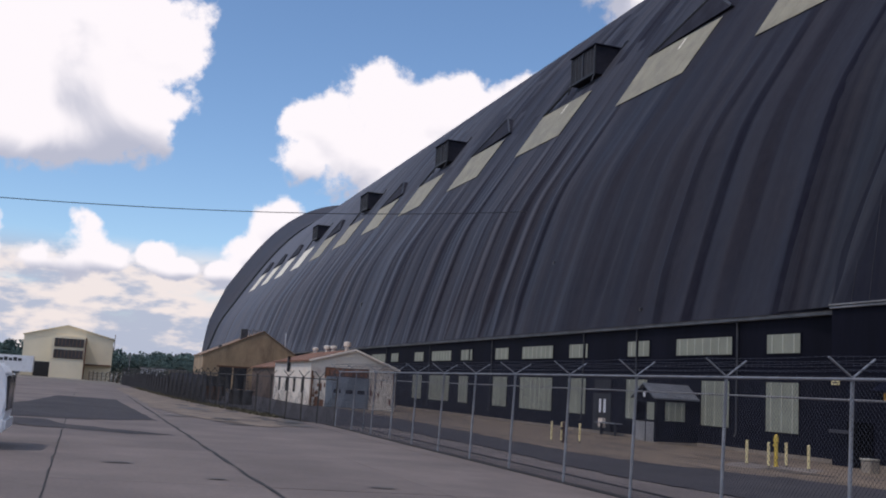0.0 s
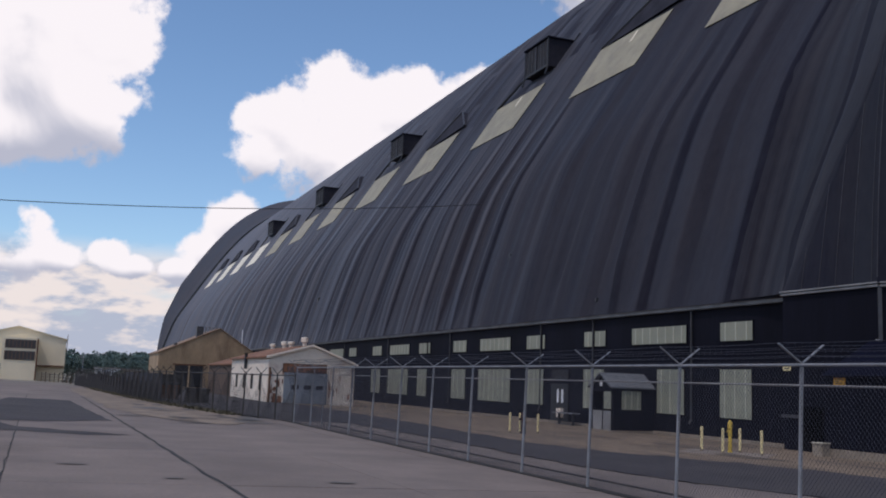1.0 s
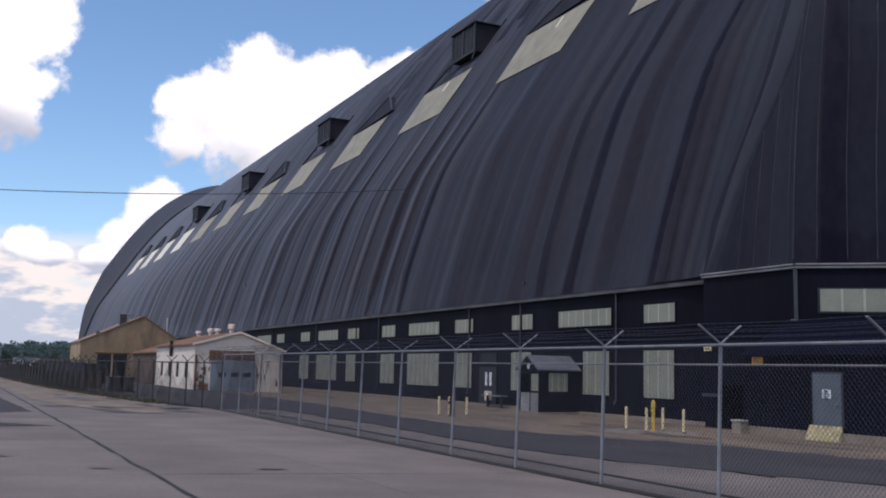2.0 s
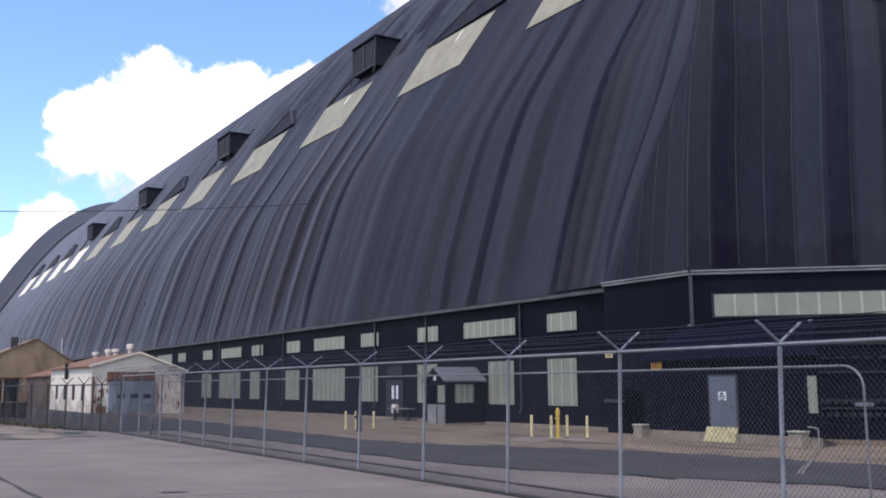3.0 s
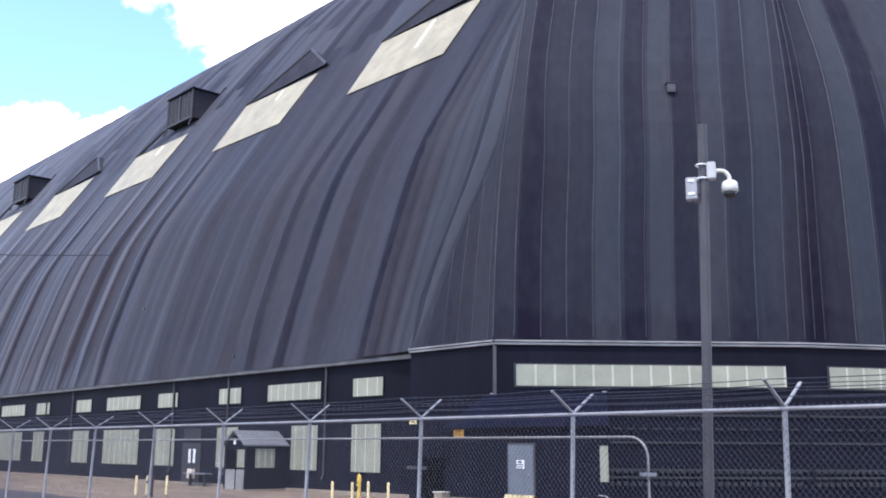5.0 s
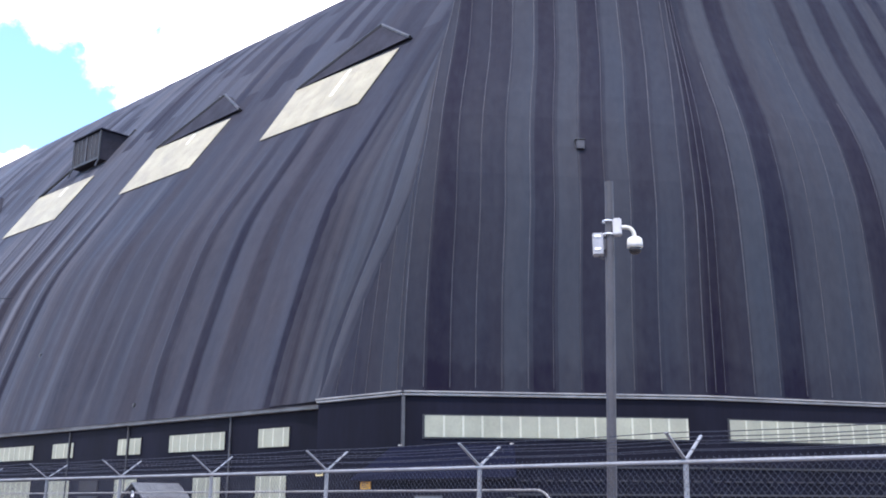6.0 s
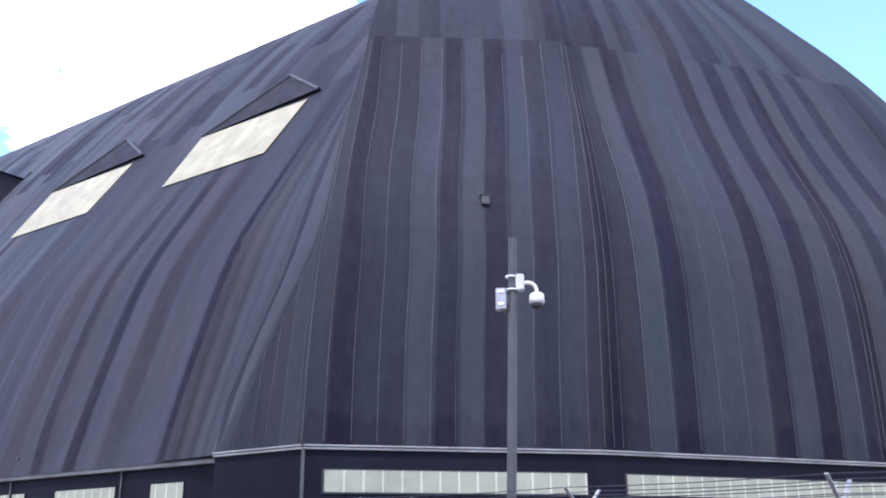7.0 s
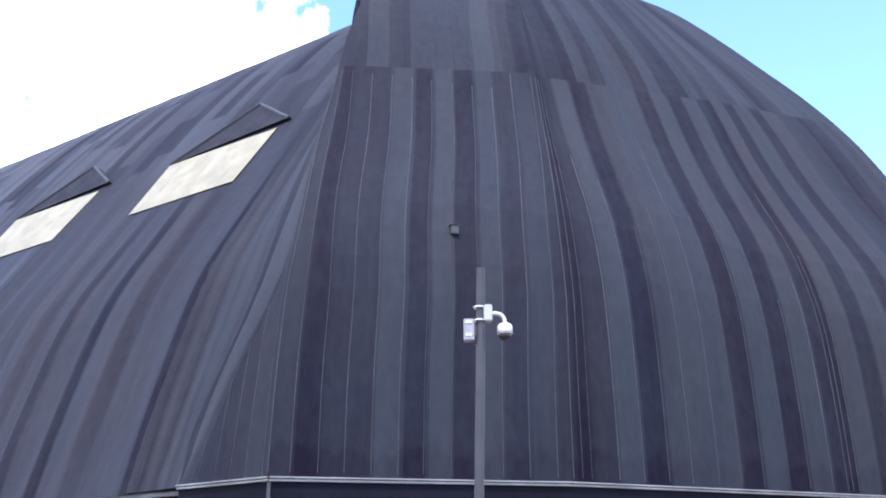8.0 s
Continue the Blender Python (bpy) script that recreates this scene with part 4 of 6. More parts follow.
def build_end_door(far):
    ring = door_ring()
    zs = [7.1 + (63 - 7.1) * math.sin(math.pi / 2 * i / 46) for i in range(47)]
    rows, uvs = [], []
    for z in zs:
        rows.append([door_point(bx, by, z, far, u) for bx, by, u, c in ring])
        uvs.append([(u + 400, z) for bx, by, u, c in ring])
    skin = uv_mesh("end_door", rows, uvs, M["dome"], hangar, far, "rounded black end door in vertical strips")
    for p in skin.data.polygons:
        p.use_smooth = False
    # flanks that join the door to the vault
    for side in (0, 1):
        if not far:
            build_drape(side, skin)
            continue
        rows, uvs = [], []
        for k in range(41):
            z = 7.1 + (ZR - 7.1) * math.sin(math.pi / 2 * k / 40)
            h = 0.3
            tz, tx = 2 * h, vault_x(min(z + h, ZR)) - vault_x(max(z - h, 7.0))
            nx, nz = -tz / math.hypot(tx, tz), tx / math.hypot(tx, tz)
            row, uvr = [], []
            for i in range(-1, 6):
                # the far door swells out of the vault all round
                f = max(i, 0) / 5
                off = 0.45 + 4.9 * f * min(1.0, (z - 6.5) / 24) if i >= 0 else -0.9
                x, zp, y = vault_x(z) + off * nx, z + off * nz, Y0 + 1.0 - 9 * f
                if i < 0:
                    y = Y0 + min(2.0, (z - 7.1) * 0.12) + 0.05
                row.append((2 * XC - x if side else x, Y0 + Y1 - y, zp))
                uvr.append((f * 6.2 + 300 + 40 * side, z))
            rows.append(row)
            uvs.append(uvr)
        fl = uv_mesh("door_flank", rows, uvs, M["far_flank"], skin, side == 0)
        fl.data.polygons.foreach_set("use_smooth", [False] * len(fl.data.polygons))
    if not far:
        ends = [0.0] + [e for e, t in STRIPS if e < 36] + [15.65, 34.3]
        for u in ends:
            run = u
            for (xa, ya), (xb, yb) in zip(BASE, BASE[1:]):
                l = math.dist((xa, ya), (xb, yb))
                if run <= l:
                    break
                run -= l
            bx, by = xa + (xb - xa) * run / l, ya + (yb - ya) * run / l
            bm = bmesh.new()
            pts = []
            top = 33 + 0.125 * u - (0 if u < 17 else random.uniform(4, 18))
            for z in [q for q in zs if q < top]:
                x, y, z = door_point(bx, by, z + 0.25, far, u)
                d = Vector((bx - AX, by - AY, 0)).normalized()
                pts.append((x + d.x * 0.01, y + d.y * 0.01, z))
            tube(bm, pts, random.uniform(0.011, 0.021), 4)
            part("standing_seam", bm, M["seam"], skin)
    return skin


def build_door_box():
    """A small sheet-metal box fixed high on the near end door."""
    d = FACES[0][1]
    run, z = 8.82, 20.45
    x, y, _ = door_point(BASE[0][0] + d.x * run, BASE[0][1] + d.y * run, z, False, run)
    m = Matrix(((d.x, -d.y, 0, x), (d.y, d.x, 0, y), (0, 0, 1, z), (0, 0, 0, 1)))
    b = thing("wall_box", (x, y, z - 0.3), "small dark sheet-metal box fixed to the end door", "vent box")
    bm = bmesh.new()
    box(bm, -0.22, 0.22, -0.26, 0.12, -0.26, 0.24, 0.015, m)
    part("body", bm, M["frame_grey"], b)
    bm = bmesh.new()
    box(bm, -0.26, 0.26, -0.32, 0.12, 0.24, 0.28, 0.01, m)
    part("lid", bm, M["louver"], b)
    bm = bmesh.new()
    box(bm, -0.16, 0.16, -0.275, -0.255, -0.2, 0.18, 0.005, m)
    part("cover", bm, M["frame_grey"], b)


M["seam"] = material("greyed seam batten", (0.046, 0.046, 0.054), 0.6, 0, 0.5, 0.2, 3, 0.0)
def build_end_gap():
    """Black tubes standing in for the shadow gap where the vault meets the far door."""
    for dy, r in ((-1.4, 0.24), (-5.5, 0.16)):
        bm = bmesh.new()
        zs = [EAVE + (60 - EAVE) * i / 40 for i in range(41)]
        tube(bm, [(vault_x(z) - 0.35, Y1 + dy, z + 0.2) for z in zs], r, 6)
        part("gap_shadow", bm, M["black"], hangar)


build_vault()
build_end_gap()
build_end_door(False)
build_end_door(True)
build_door_box()


def panel(y0, y1, z0, z1, ribs, x=XW):
    """A corrugated translucent wall panel with its frame."""
    bm = one_box(x - 0.05, x + 0.05, y0 - 0.06, y1 + 0.06, z0 - 0.06, z1 + 0.06)
    w = part("window", bm, M["siding"], hangar)
    part("pane", one_box(x - 0.07, x - 0.02, y0, y1, z0, z1), M["panel"], w, "pale green corrugated fibreglass")
    for k in range(ribs):
        y = y0 + (y1 - y0) * (k + 0.5) / ribs
        part("panel_rib", one_box(x - 0.095, x - 0.068, y - 0.05, y + 0.05, z0 + 0.01, z1 - 0.01), M["panel_rib"], w)


def build_side_wall():
    g = gz(XW) - 0.35
    part("side_wall", one_box(XW, XW + 0.4, Y0 - 0.5, Y1, g, EAVE + 0.2), M["siding"], hangar, "black ribbed metal side wall")
    part("side_wall", one_box(2 * XC - XW - 0.4, 2 * XC - XW, Y0, Y1, g, EAVE + 0.2), M["siding"], hangar)
    part("eave_flashing", one_box(XW - 0.28, XW + 0.1, Y0 + 0.3, Y1, 6.78, 7.06, 0.03), M["flash"], hangar, "weathered grey eave flashing")
    part("wall_plinth", one_box(XW - 0.12, XW + 0.2, Y0 - 0.4, Y1, g, gz(XW) + 0.22), M["block"], hangar)
    upper = [(41.8, 44.45, 3), (47.6, 53.3, 7), (56.55, 57.9, 1), (58.2, 59.3, 1), (65.2, 65.5, 0), (65.85, 68.15, 2), (71.1, 77.05, 7), (80.1, 83.1, 3),
             (89.05, 89.6, 0), (89.95, 92.1, 2), (95.05, 101.2, 7), (104.2, 107.4, 3), (113.9, 116.9, 3), (119.6, 126, 7)]
    lower = [(41.9, 44.5, 3), (47.8, 50.5, 3), (56.7, 59.35, 3), (65.3, 68.2, 3), (71.0, 77.25, 7), (80.15, 83.35, 3), (89.8, 92.4, 3), (95.2, 101.6, 7), (104.3, 107.6, 3)]
    for y0, y1, r in upper:
        panel(y0, y1, 4.93, 5.95, r)
    for y0, y1, r in lower:
        panel(y0, y1, 0.76, 3.38, r)
    for y in (47.05, 58.1, 65.75, 83.9, 101.9, 119, 137):
        bm = bmesh.new()
        tube(bm, [(XW - 0.16, y, 6.85), (XW - 0.10, y, 6.5), (XW - 0.10, y, 0.5), (XW - 0.25, y, 0.3)], 0.055, 8)
        part("downspout", bm, M["louver"], hangar)


def build_door_base():
    """Upright walls under the near end door, its trim and its strip of panels."""
    ring = [(33.75, Y0)] + [(33.75, 32.2)] + BASE[1:] + [(2 * XC - x, y) for x, y in BASE[-2::-1]] + [(2 * XC - 33.75, Y0)]
    g = gz(40) - 0.2
    inset = []
    for x, y in ring:
        d = Vector((XC - x, 45 - y)).normalized()
        inset.append((x + d.x * 0.25, y + d.y * 0.25))
    for i, ((xa, ya), (xb, yb)) in enumerate(zip(ring, ring[1:])):
        (xc, yc), (xd, yd) = inset[i + 1], inset[i]
        bm = bmesh.new()
        prism(bm, [(xa, ya), (xb, yb), (xc, yc), (xd, yd)], g, 7.0)
        w = part("door_base_wall", bm, M["siding"], hangar, "black metal wall under the end door")
        d = Vector((xb - xa, yb - ya))
        l = d.length
        d.normalize()
        out = Vector((d.y, -d.x))
        if out.dot(Vector((XC - xa, 45 - ya))) > 0:
            out = -out
        m = Matrix(((d.x, out.x, 0, xa), (d.y, out.y, 0, ya), (0, 0, 1, 0), (0, 0, 0, 1)))
        bm = bmesh.new()
        box(bm, -0.02, l + 0.02, 0.0, 0.16, 6.93, 7.04, 0.02, m)
        box(bm, -0.02, l + 0.02, 0.0, 0.22, 7.07, 7.15, 0.02, m)
        part("eave_trim", bm, M["pale_trim"], hangar, "pale double metal trim")
        if i in (1, 2, 3):
            a0, a1 = ((1.0, l - 1.0) if i == 1 else (1.3, l - 1.0))
            win = part("window_band", box(bmesh.new(), a0 - 0.1, a1 + 0.1, 0.0, 0.05, 4.92, 6.06, 0, m), M["black"], hangar)
            n = round((a1 - a0) / 0.92)
            for k in range(n):
                u0, u1 = a0 + (a1 - a0) * k / n, a0 + (a1 - a0) * (k + 1) / n
                part("pane", box(bmesh.new(), u0 + 0.004, u1 - 0.004, 0.04, 0.08, 5.0, 6.0, 0, m), M["panel"], win, "pale green fibreglass pane")
                part("panel_rib", box(bmesh.new(), u1 - 0.05, u1 + 0.05, 0.07, 0.11, 5.0, 6.0, 0, m), M["panel_rib"], win)
        if i in (1, 2, 3):
            for z in (3.62, 2.35, 1.1, 0.75):
                part("wall_girt", box(bmesh.new(), 0.1, l - 0.1, 0.0, 0.10, z, z + 0.09, 0, m), M["black"], w)
        if i in (1, 2):
            for z, hh, st in ((0.42, 0.18, 0.34), (1.0, 0.14, 0.34), (3.0, 0.07, 0.6)):
                bm = bmesh.new()
                for k in range(int((l - 0.4) / st)):
                    box(bm, 0.2 + k * st, 0.2 + k * st + st * 0.55, 0.0, 0.13, z, z + hh, 0, m)
                tagged(part("rack_teeth", bm, M["rack"], w, "dark toothed rack along the door foot"), kind="stuff")
        if i == 1:
            part("corner_post", box(bmesh.new(), -0.1, 0.06, -0.05, 0.1, g, 6.93, 0, m), M["louver"], hangar)
    return ring


build_side_wall()
build_door_base()


def build_skylights():
    starts = [(46.9, 58.75), (67.8, 79.75)] + [(91.4 + 24 * k, 103.65 + 24 * k) for k in range(10)]
    zb, zt = 29.55, 35.0
    sl = Vector((vault_x(zt) - vault_x(zb), 0, zt - zb))
    ln = sl.length
    up = sl.normalized()
    out = Vector((-up.z, 0, up.x))
    for n, (y0, y1) in enumerate(starts):
        o = Vector((vault_x(zb), 0, zb))
        m = Matrix(((0, up.x, out.x, o.x), (1, 0, 0, 0), (0, up.z, out.z, o.z), (0, 0, 0, 1)))
        def sheet(a, b, w0, w1, h0, h1):
            """A sloping sheet; a and b run from 0 to 1 across the skylight, whose head is wider than its foot."""
            bm = bmesh.new()
            e = lambda f, v: (y0 + 0.6 * (1 - v)) * (1 - f) + y1 * f
            vs = [bm.verts.new(m @ Vector((e(f, w / ln), w, h))) for h in (h0, h1) for f, w in ((a, w0), (b, w0), (b, w1), (a, w1))]
            for q in ((3, 2, 1, 0), (4, 5, 6, 7), (0, 1, 5, 4), (1, 2, 6, 5), (2, 3, 7, 6), (3, 0, 4, 7)):
                bm.faces.new([vs[i] for i in q])
            return bm

        s = part("skylight", sheet(0.008, 0.992, 0.1, ln - 0.1, -0.1, 0.075), M["siding"], hangar)
        k = 6
        # the last skylights get a brighter sheet colour
        for i in range(k):
            part("pane", sheet(i / k + 0.001, (i + 1) / k - 0.001, 0.0, ln, 0.07, 0.10), M["sky_panel" if n < 8 else "bright_panel"], s, "aged cream skylight sheet" if n < 8 else "bright skylight sheet")
        # one narrow white strip up each of the first three skylights
        if n < 3:
            part("bright_strip", sheet(0.42, 0.45, ln * (0.45 if n == 0 else 0.74), ln - 0.3, 0.098, 0.12), M["bright_panel"], s, "narrow bright strip up the skylight")
        top = o + up * ln + out * 0.2
        if n in (2, 4, 6, 8):
            # louvred box dormer above the skylight
            c = (y0 + y1) / 2
            ya, yb = y0 + 0.5, y0 + 6.1
            x0, z0 = 48.55, 37.2
            h = 3.25
            bm = bmesh.new()
            xb = vault_x(z0 + h) + 0.6
            vs = [bm.verts.new(p) for p in ((x0, ya, z0), (x0, yb, z0), (x0, yb, z0 + h), (x0, ya, z0 + h), (xb, ya, z0 + h), (xb, yb, z0 + h), (xb, ya, z0), (xb, yb, z0))]
            for f in ((0, 3, 2, 1), (3, 4, 5, 2), (0, 6, 4, 3), (1, 2, 5, 7), (6, 7, 5, 4), (0, 1, 7, 6)):
                bm.faces.new([vs[i] for i in f])
            d = part("dormer", bm, M["hood"], hangar, "black louvred box dormer")
            part("dormer_roof", one_box(x0 - 0.25, xb, ya - 0.2, yb + 0.2, z0 + h, z0 + h + 0.14), M["siding"], d)
            for i in range(2):
                a, b = ya + (yb - ya) * i / 2 + 0.25, ya + (yb - ya) * (i + 1) / 2 - 0.2
                pane = part("dormer_pane", one_box(x0 - 0.06, x0 + 0.02, a, b, z0 + 0.3, z0 + h - 0.2), M["dim_pane"], d, "dim grey wired pane")
                for q in (1, 2):
                    part("glazing_bar", one_box(x0 - 0.1, x0 - 0.05, a + (b - a) * q / 3 - 0.04, a + (b - a) * q / 3 + 0.04, z0 + 0.3, z0 + h - 0.2), M["louver"], pane)
                part("mullion", one_box(x0 - 0.12, x0 - 0.05, a - 0.22, a - 0.02, z0 + 0.1, z0 + h - 0.1), M["frame_grey"], d)
            part("mullion", one_box(x0 - 0.12, x0 - 0.05, yb - 0.2, yb, z0 + 0.1, z0 + h - 0.1), M["frame_grey"], d)
            part("sill", one_box(x0 - 0.14, x0, ya, yb, z0, z0 + 0.25), M["black"], d)
            st = [(xb - 0.6, ya - 0.15, z0 + h + 0.1), (xb - 0.1, ya - 0.5, z0 + h + 1.0), (xb + 0.1, ya - 1.5, z0 + h + 0.3)]
            part("strut", tube(bmesh.new(), st, 0.09, 6), M["frame_grey"], d)
        # gabled hood over the head of the skylight
        pk = Vector((49.8, y0 + 3.8, 39.0))
        a, b = Vector((47.95, y1, 35.12)), Vector((48.15, y0 - 0.9, 35.75))
        if n not in (2, 4, 6, 8):
            bm = bmesh.new()
            back = Vector((vault_x(pk.z) + 1.0, pk.y, pk.z))
            vs = [bm.verts.new(p) for p in (a, b, pk, back, a + Vector((2.0, 0, 0.2)), b + Vector((2.0, 0, 0.2)))]
            for f in ((0, 1, 2), (0, 2, 3, 4), (1, 5, 3, 2), (0, 4, 5, 1), (4, 3, 5)):
                bm.faces.new([vs[i] for i in f])
            hood = part("skylight_hood", bm, M["hood"], hangar, "black gabled hood over the skylight")
        else:
            hood = d
            for yy in (ya, yb):
                bm = bmesh.new()
                tube(bm, [(x0 - 0.1, yy, z0 + h), (x0 - 0.1, yy, z0), (x0 - 0.45, yy, z0 - 1.0)], 0.09, 6)
                part("dormer_leg", bm, M["black"], d)
        bm = bmesh.new()
        tube(bm, [a, pk if n not in (2, 4, 6, 8) else Vector((48.5, y0 + 6.3, 37.2))], 0.15, 6)
        part("rake_trim", bm, M["black"], hood)
        if n not in (2, 4, 6, 8):
            bm = bmesh.new()
            tube(bm, [pk, b], 0.13, 6)
            part("rake_trim", bm, M["louver"], hood)


build_skylights()


def build_annex():
    g = gz(31.5) - 0.3
    g0 = gz(31.5)
    an = thing("annex", (33, 28, g0), "low black metal annex with concrete plinth against the hangar door", "annex")
    bm = bmesh.new()
    prism(bm, [(31.5, 33.1), (31.5, 23.8), (36.9, 29.2), (33.7, 32.0), (33.7, 33.1)], g0 + 0.36, 2.98)
    part("wall", bm, M["siding"], an, "black metal cladding")
    bm = bmesh.new()
    lo = [bm.verts.new(p) for p in ((31.36, 33.3, 2.98), (31.36, 23.72, 2.98), (36.95, 29.2, 2.98), (33.7, 32.1, 2.98), (33.7, 33.3, 2.98))]
    hi = [bm.verts.new(p) for p in ((33.3, 32.5, 4.52), (32.6, 24.75, 4.34), (36.9, 29.2, 4.5), (33.7, 32.1, 4.53), (33.7, 32.5, 4.55))]
    for k in range(5):
        bm.faces.new((lo[k], lo[(k + 1) % 5], hi[(k + 1) % 5], hi[k]))
    bm.faces.new(hi)
    bm.faces.new(lo[::-1])
    part("roof", bm, M["annex_roof"], an, "steep dark blue metal roof")
    part("gutter", one_box(31.26, 31.38, 23.7, 33.3, 2.9, 3.0, 0.02), M["siding"], an)
    for k in range(9):
        y = 24.6 + k * 0.95
        q = (y - 23.72) / 9.6
        part("roof_rib", tube(bmesh.new(), [(31.36, y, 3.0), (32.6 + 0.7 * q, 24.75 + (y - 23.72) * 0.807, 4.34 + 0.18 * q)], 0.02, 5), M["siding"], an)
    for y, z in ((24.9, 4.32), (31.9, 4.53)):
        part("roof_cap", one_box(32.55 if y < 25 else 33.15, 32.7 if y < 25 else 33.3, y - 0.06, y + 0.06, z, z + 0.08, 0.01), M["pale_trim"], an)
    part("plinth", prism(bmesh.new(), [(31.42, 33.1), (31.42, 23.75), (36.8, 29.1), (33.6, 33.1)], g, g0 + 0.37), M["block"], an, "tan concrete plinth")
    d = part("door", one_box(31.43, 31.5, 27.79, 29.2, 0.14, 2.22, 0.01), M["door"], an, "plain blue-grey steel door")
    part("door_frame", one_box(31.46, 31.52, 27.71, 29.28, 0.1, 2.3), M["louver"], an)
    part("door_sign", one_box(31.41, 31.435, 28.28, 28.7, 1.25, 1.6), M["white"], d, "small white notice with dark lettering bars")
    for z0, z1, y0, y1 in ((1.48, 1.57, 28.42, 28.6), (1.40, 1.45, 28.33, 28.67), (1.32, 1.36, 28.33, 28.67), (1.26, 1.29, 28.4, 28.6)):
        part("sign_bar", one_box(31.4, 31.412, y0, y1, z0, z1), M["sign_ink"], d)
    part("door_handle", one_box(31.34, 31.43, 27.88, 28.02, 1.0, 1.06, 0.01), M["chrome"], d, "chrome lever handle")
    part("window", one_box(31.45, 31.52, 23.92, 24.3, 0.82, 2.2), M["panel"], an, "narrow pale green panel")
    s = part("sign", one_box(31.44, 31.5, 31.98, 32.62, 2.58, 2.93, 0.01), M["orange"], an, "orange warning sign")
    for k in range(3):
        part("sign_bar", one_box(31.425, 31.441, 32.1 + 0.15 * (k % 2), 32.5, 2.66 + 0.08 * k, 2.69 + 0.08 * k), M["sign_ink"], s)
    dw = thing("side_doorway", (33.7, 36.4, g0), "black open doorway in the wall beside the annex", "doorway")
    # the dark inside is a flat black slab; no opening is cut
    part("opening", one_box(33.66, 33.74, 35.65, 37.2, g0, 1.6), M["unlit_black"], dw)
    part("frame", one_box(33.64, 33.74, 37.2, 37.3, g0, 1.65), M["siding"], dw)
    part("frame", one_box(33.64, 33.74, 35.55, 37.3, 1.6, 1.7), M["siding"], dw)
    rl = thing("grab_rail", (33.6, 37.4, g0), "short grey steel rail by the side doorway", "rail")
    part("rail", one_box(33.45, 33.55, 36.75, 38.2, 1.03, 1.19, 0.02), M["frame_grey"], rl)
    for y in (36.9, 38.0):
        part("bracket", one_box(33.5, 33.76, y - 0.03, y + 0.03, 1.06, 1.14), M["frame_grey"], rl)
    sg = thing("wall_sign", (33.72, 38.0, 3.4), "small faded cream warning plate on the wall", "sign")
    part("plate", one_box(33.69, 33.74, 37.75, 38.28, 3.28, 3.5, 0.01), M["cream_yellow"], sg)
    part("sign_bar", one_box(33.68, 33.692, 37.85, 38.18, 3.36, 3.42), M["sign_ink"], sg)
    st = thing("entry_ramp", (31.25, 28.5, g0), "steep yellow and white checkered steel ramp plate below the door", "ramp")
    za, zb, xa, xb = g0 + 0.03, g0 + 0.62, 31.14, 31.41
    bm = bmesh.new()
    a = [bm.verts.new((x, y, z)) for y in (27.72, 29.4) for x, z in ((xa, za - 0.05), (xb, za - 0.05), (xb, zb), (xa, za))]
    for f in ((3, 2, 1, 0), (4, 5, 6, 7), (0, 1, 5, 4), (1, 2, 6, 5), (2, 3, 7, 6), (3, 0, 4, 7)):
        bm.faces.new([a[k] for k in f])
    part("plate", bm, M["ramp_cream"], st, "faded cream plate")
    sl = Vector((xb - xa, 0, zb - za))
    ln = sl.length
    sl.normalize()
    out = Vector((-sl.z, 0, sl.x))
    m = Matrix(((0, sl.x, out.x, xa), (1, 0, 0, 27.72), (0, sl.z, out.z, za), (0, 0, 0, 1)))
    for p in range(12):
        for q in range(5):
            if (p + q) % 2:
                continue
            part("tread_stud", box(bmesh.new(), p * 0.14 + 0.01, p * 0.14 + 0.13, q * ln / 5 + 0.01, (q + 1) * ln / 5 - 0.01, -0.004, 0.018, 0, m), M["ramp_yellow"], st)
    for y0, y1 in ((32.82, 33.4), (24.3, 24.95)):
        b = thing("concrete_block", (31.2, (y0 + y1) / 2, g0), "square tan concrete block with pale cap", "block", "concrete blocks")
        part("body", one_box(30.95, 31.42, y0, y1, g0 - 0.02, g0 + 0.56, 0.03), M["pale_block"], b)
        part("cap", one_box(30.9, 31.42, y0 - 0.03, y1 + 0.03, g0 + 0.55, g0 + 0.61, 0.02), M["block_cap"], b, "cream cap")
    bm = bmesh.new()
    tube(bm, [(31.2, 23.75, g0), (31.2, 23.75, 0.18), (31.2, 23.78, 0.26), (31.2, 23.9, 0.3), (31.2, 24.2, 0.32)], 0.026, 8)
    tagged(part("bent_pipe", bm, M["pale_trim"]), "thin pale bent pipe rail by the annex", "pipe")


build_annex()


def build_roof_vents():
    for x, y, z, r in ((42.05, 27.45, 20.7, 0.22), (40.15, 30.15, 23.5, 0.13), (34.1, 138.5, 13.5, 0.35), (34.0, 74.3, 13.1, 0.16), (33.7, 57.6, 8.1, 0.12)):
        bm = bmesh.new()
        if y < 40:
            box(bm, -r, r, -r, r * 0.5, -r, r, r * 0.2, pose(x, y, z, 0, 0, -41))
        else:
            x = vault_x(z)
            box(bm, x - r * 1.3, x + 0.5, y - r, y + r, z - r, z + r, r * 0.3)
        part("roof_vent", bm, M["louver"], hangar, "small dark roof vent")


build_roof_vents()


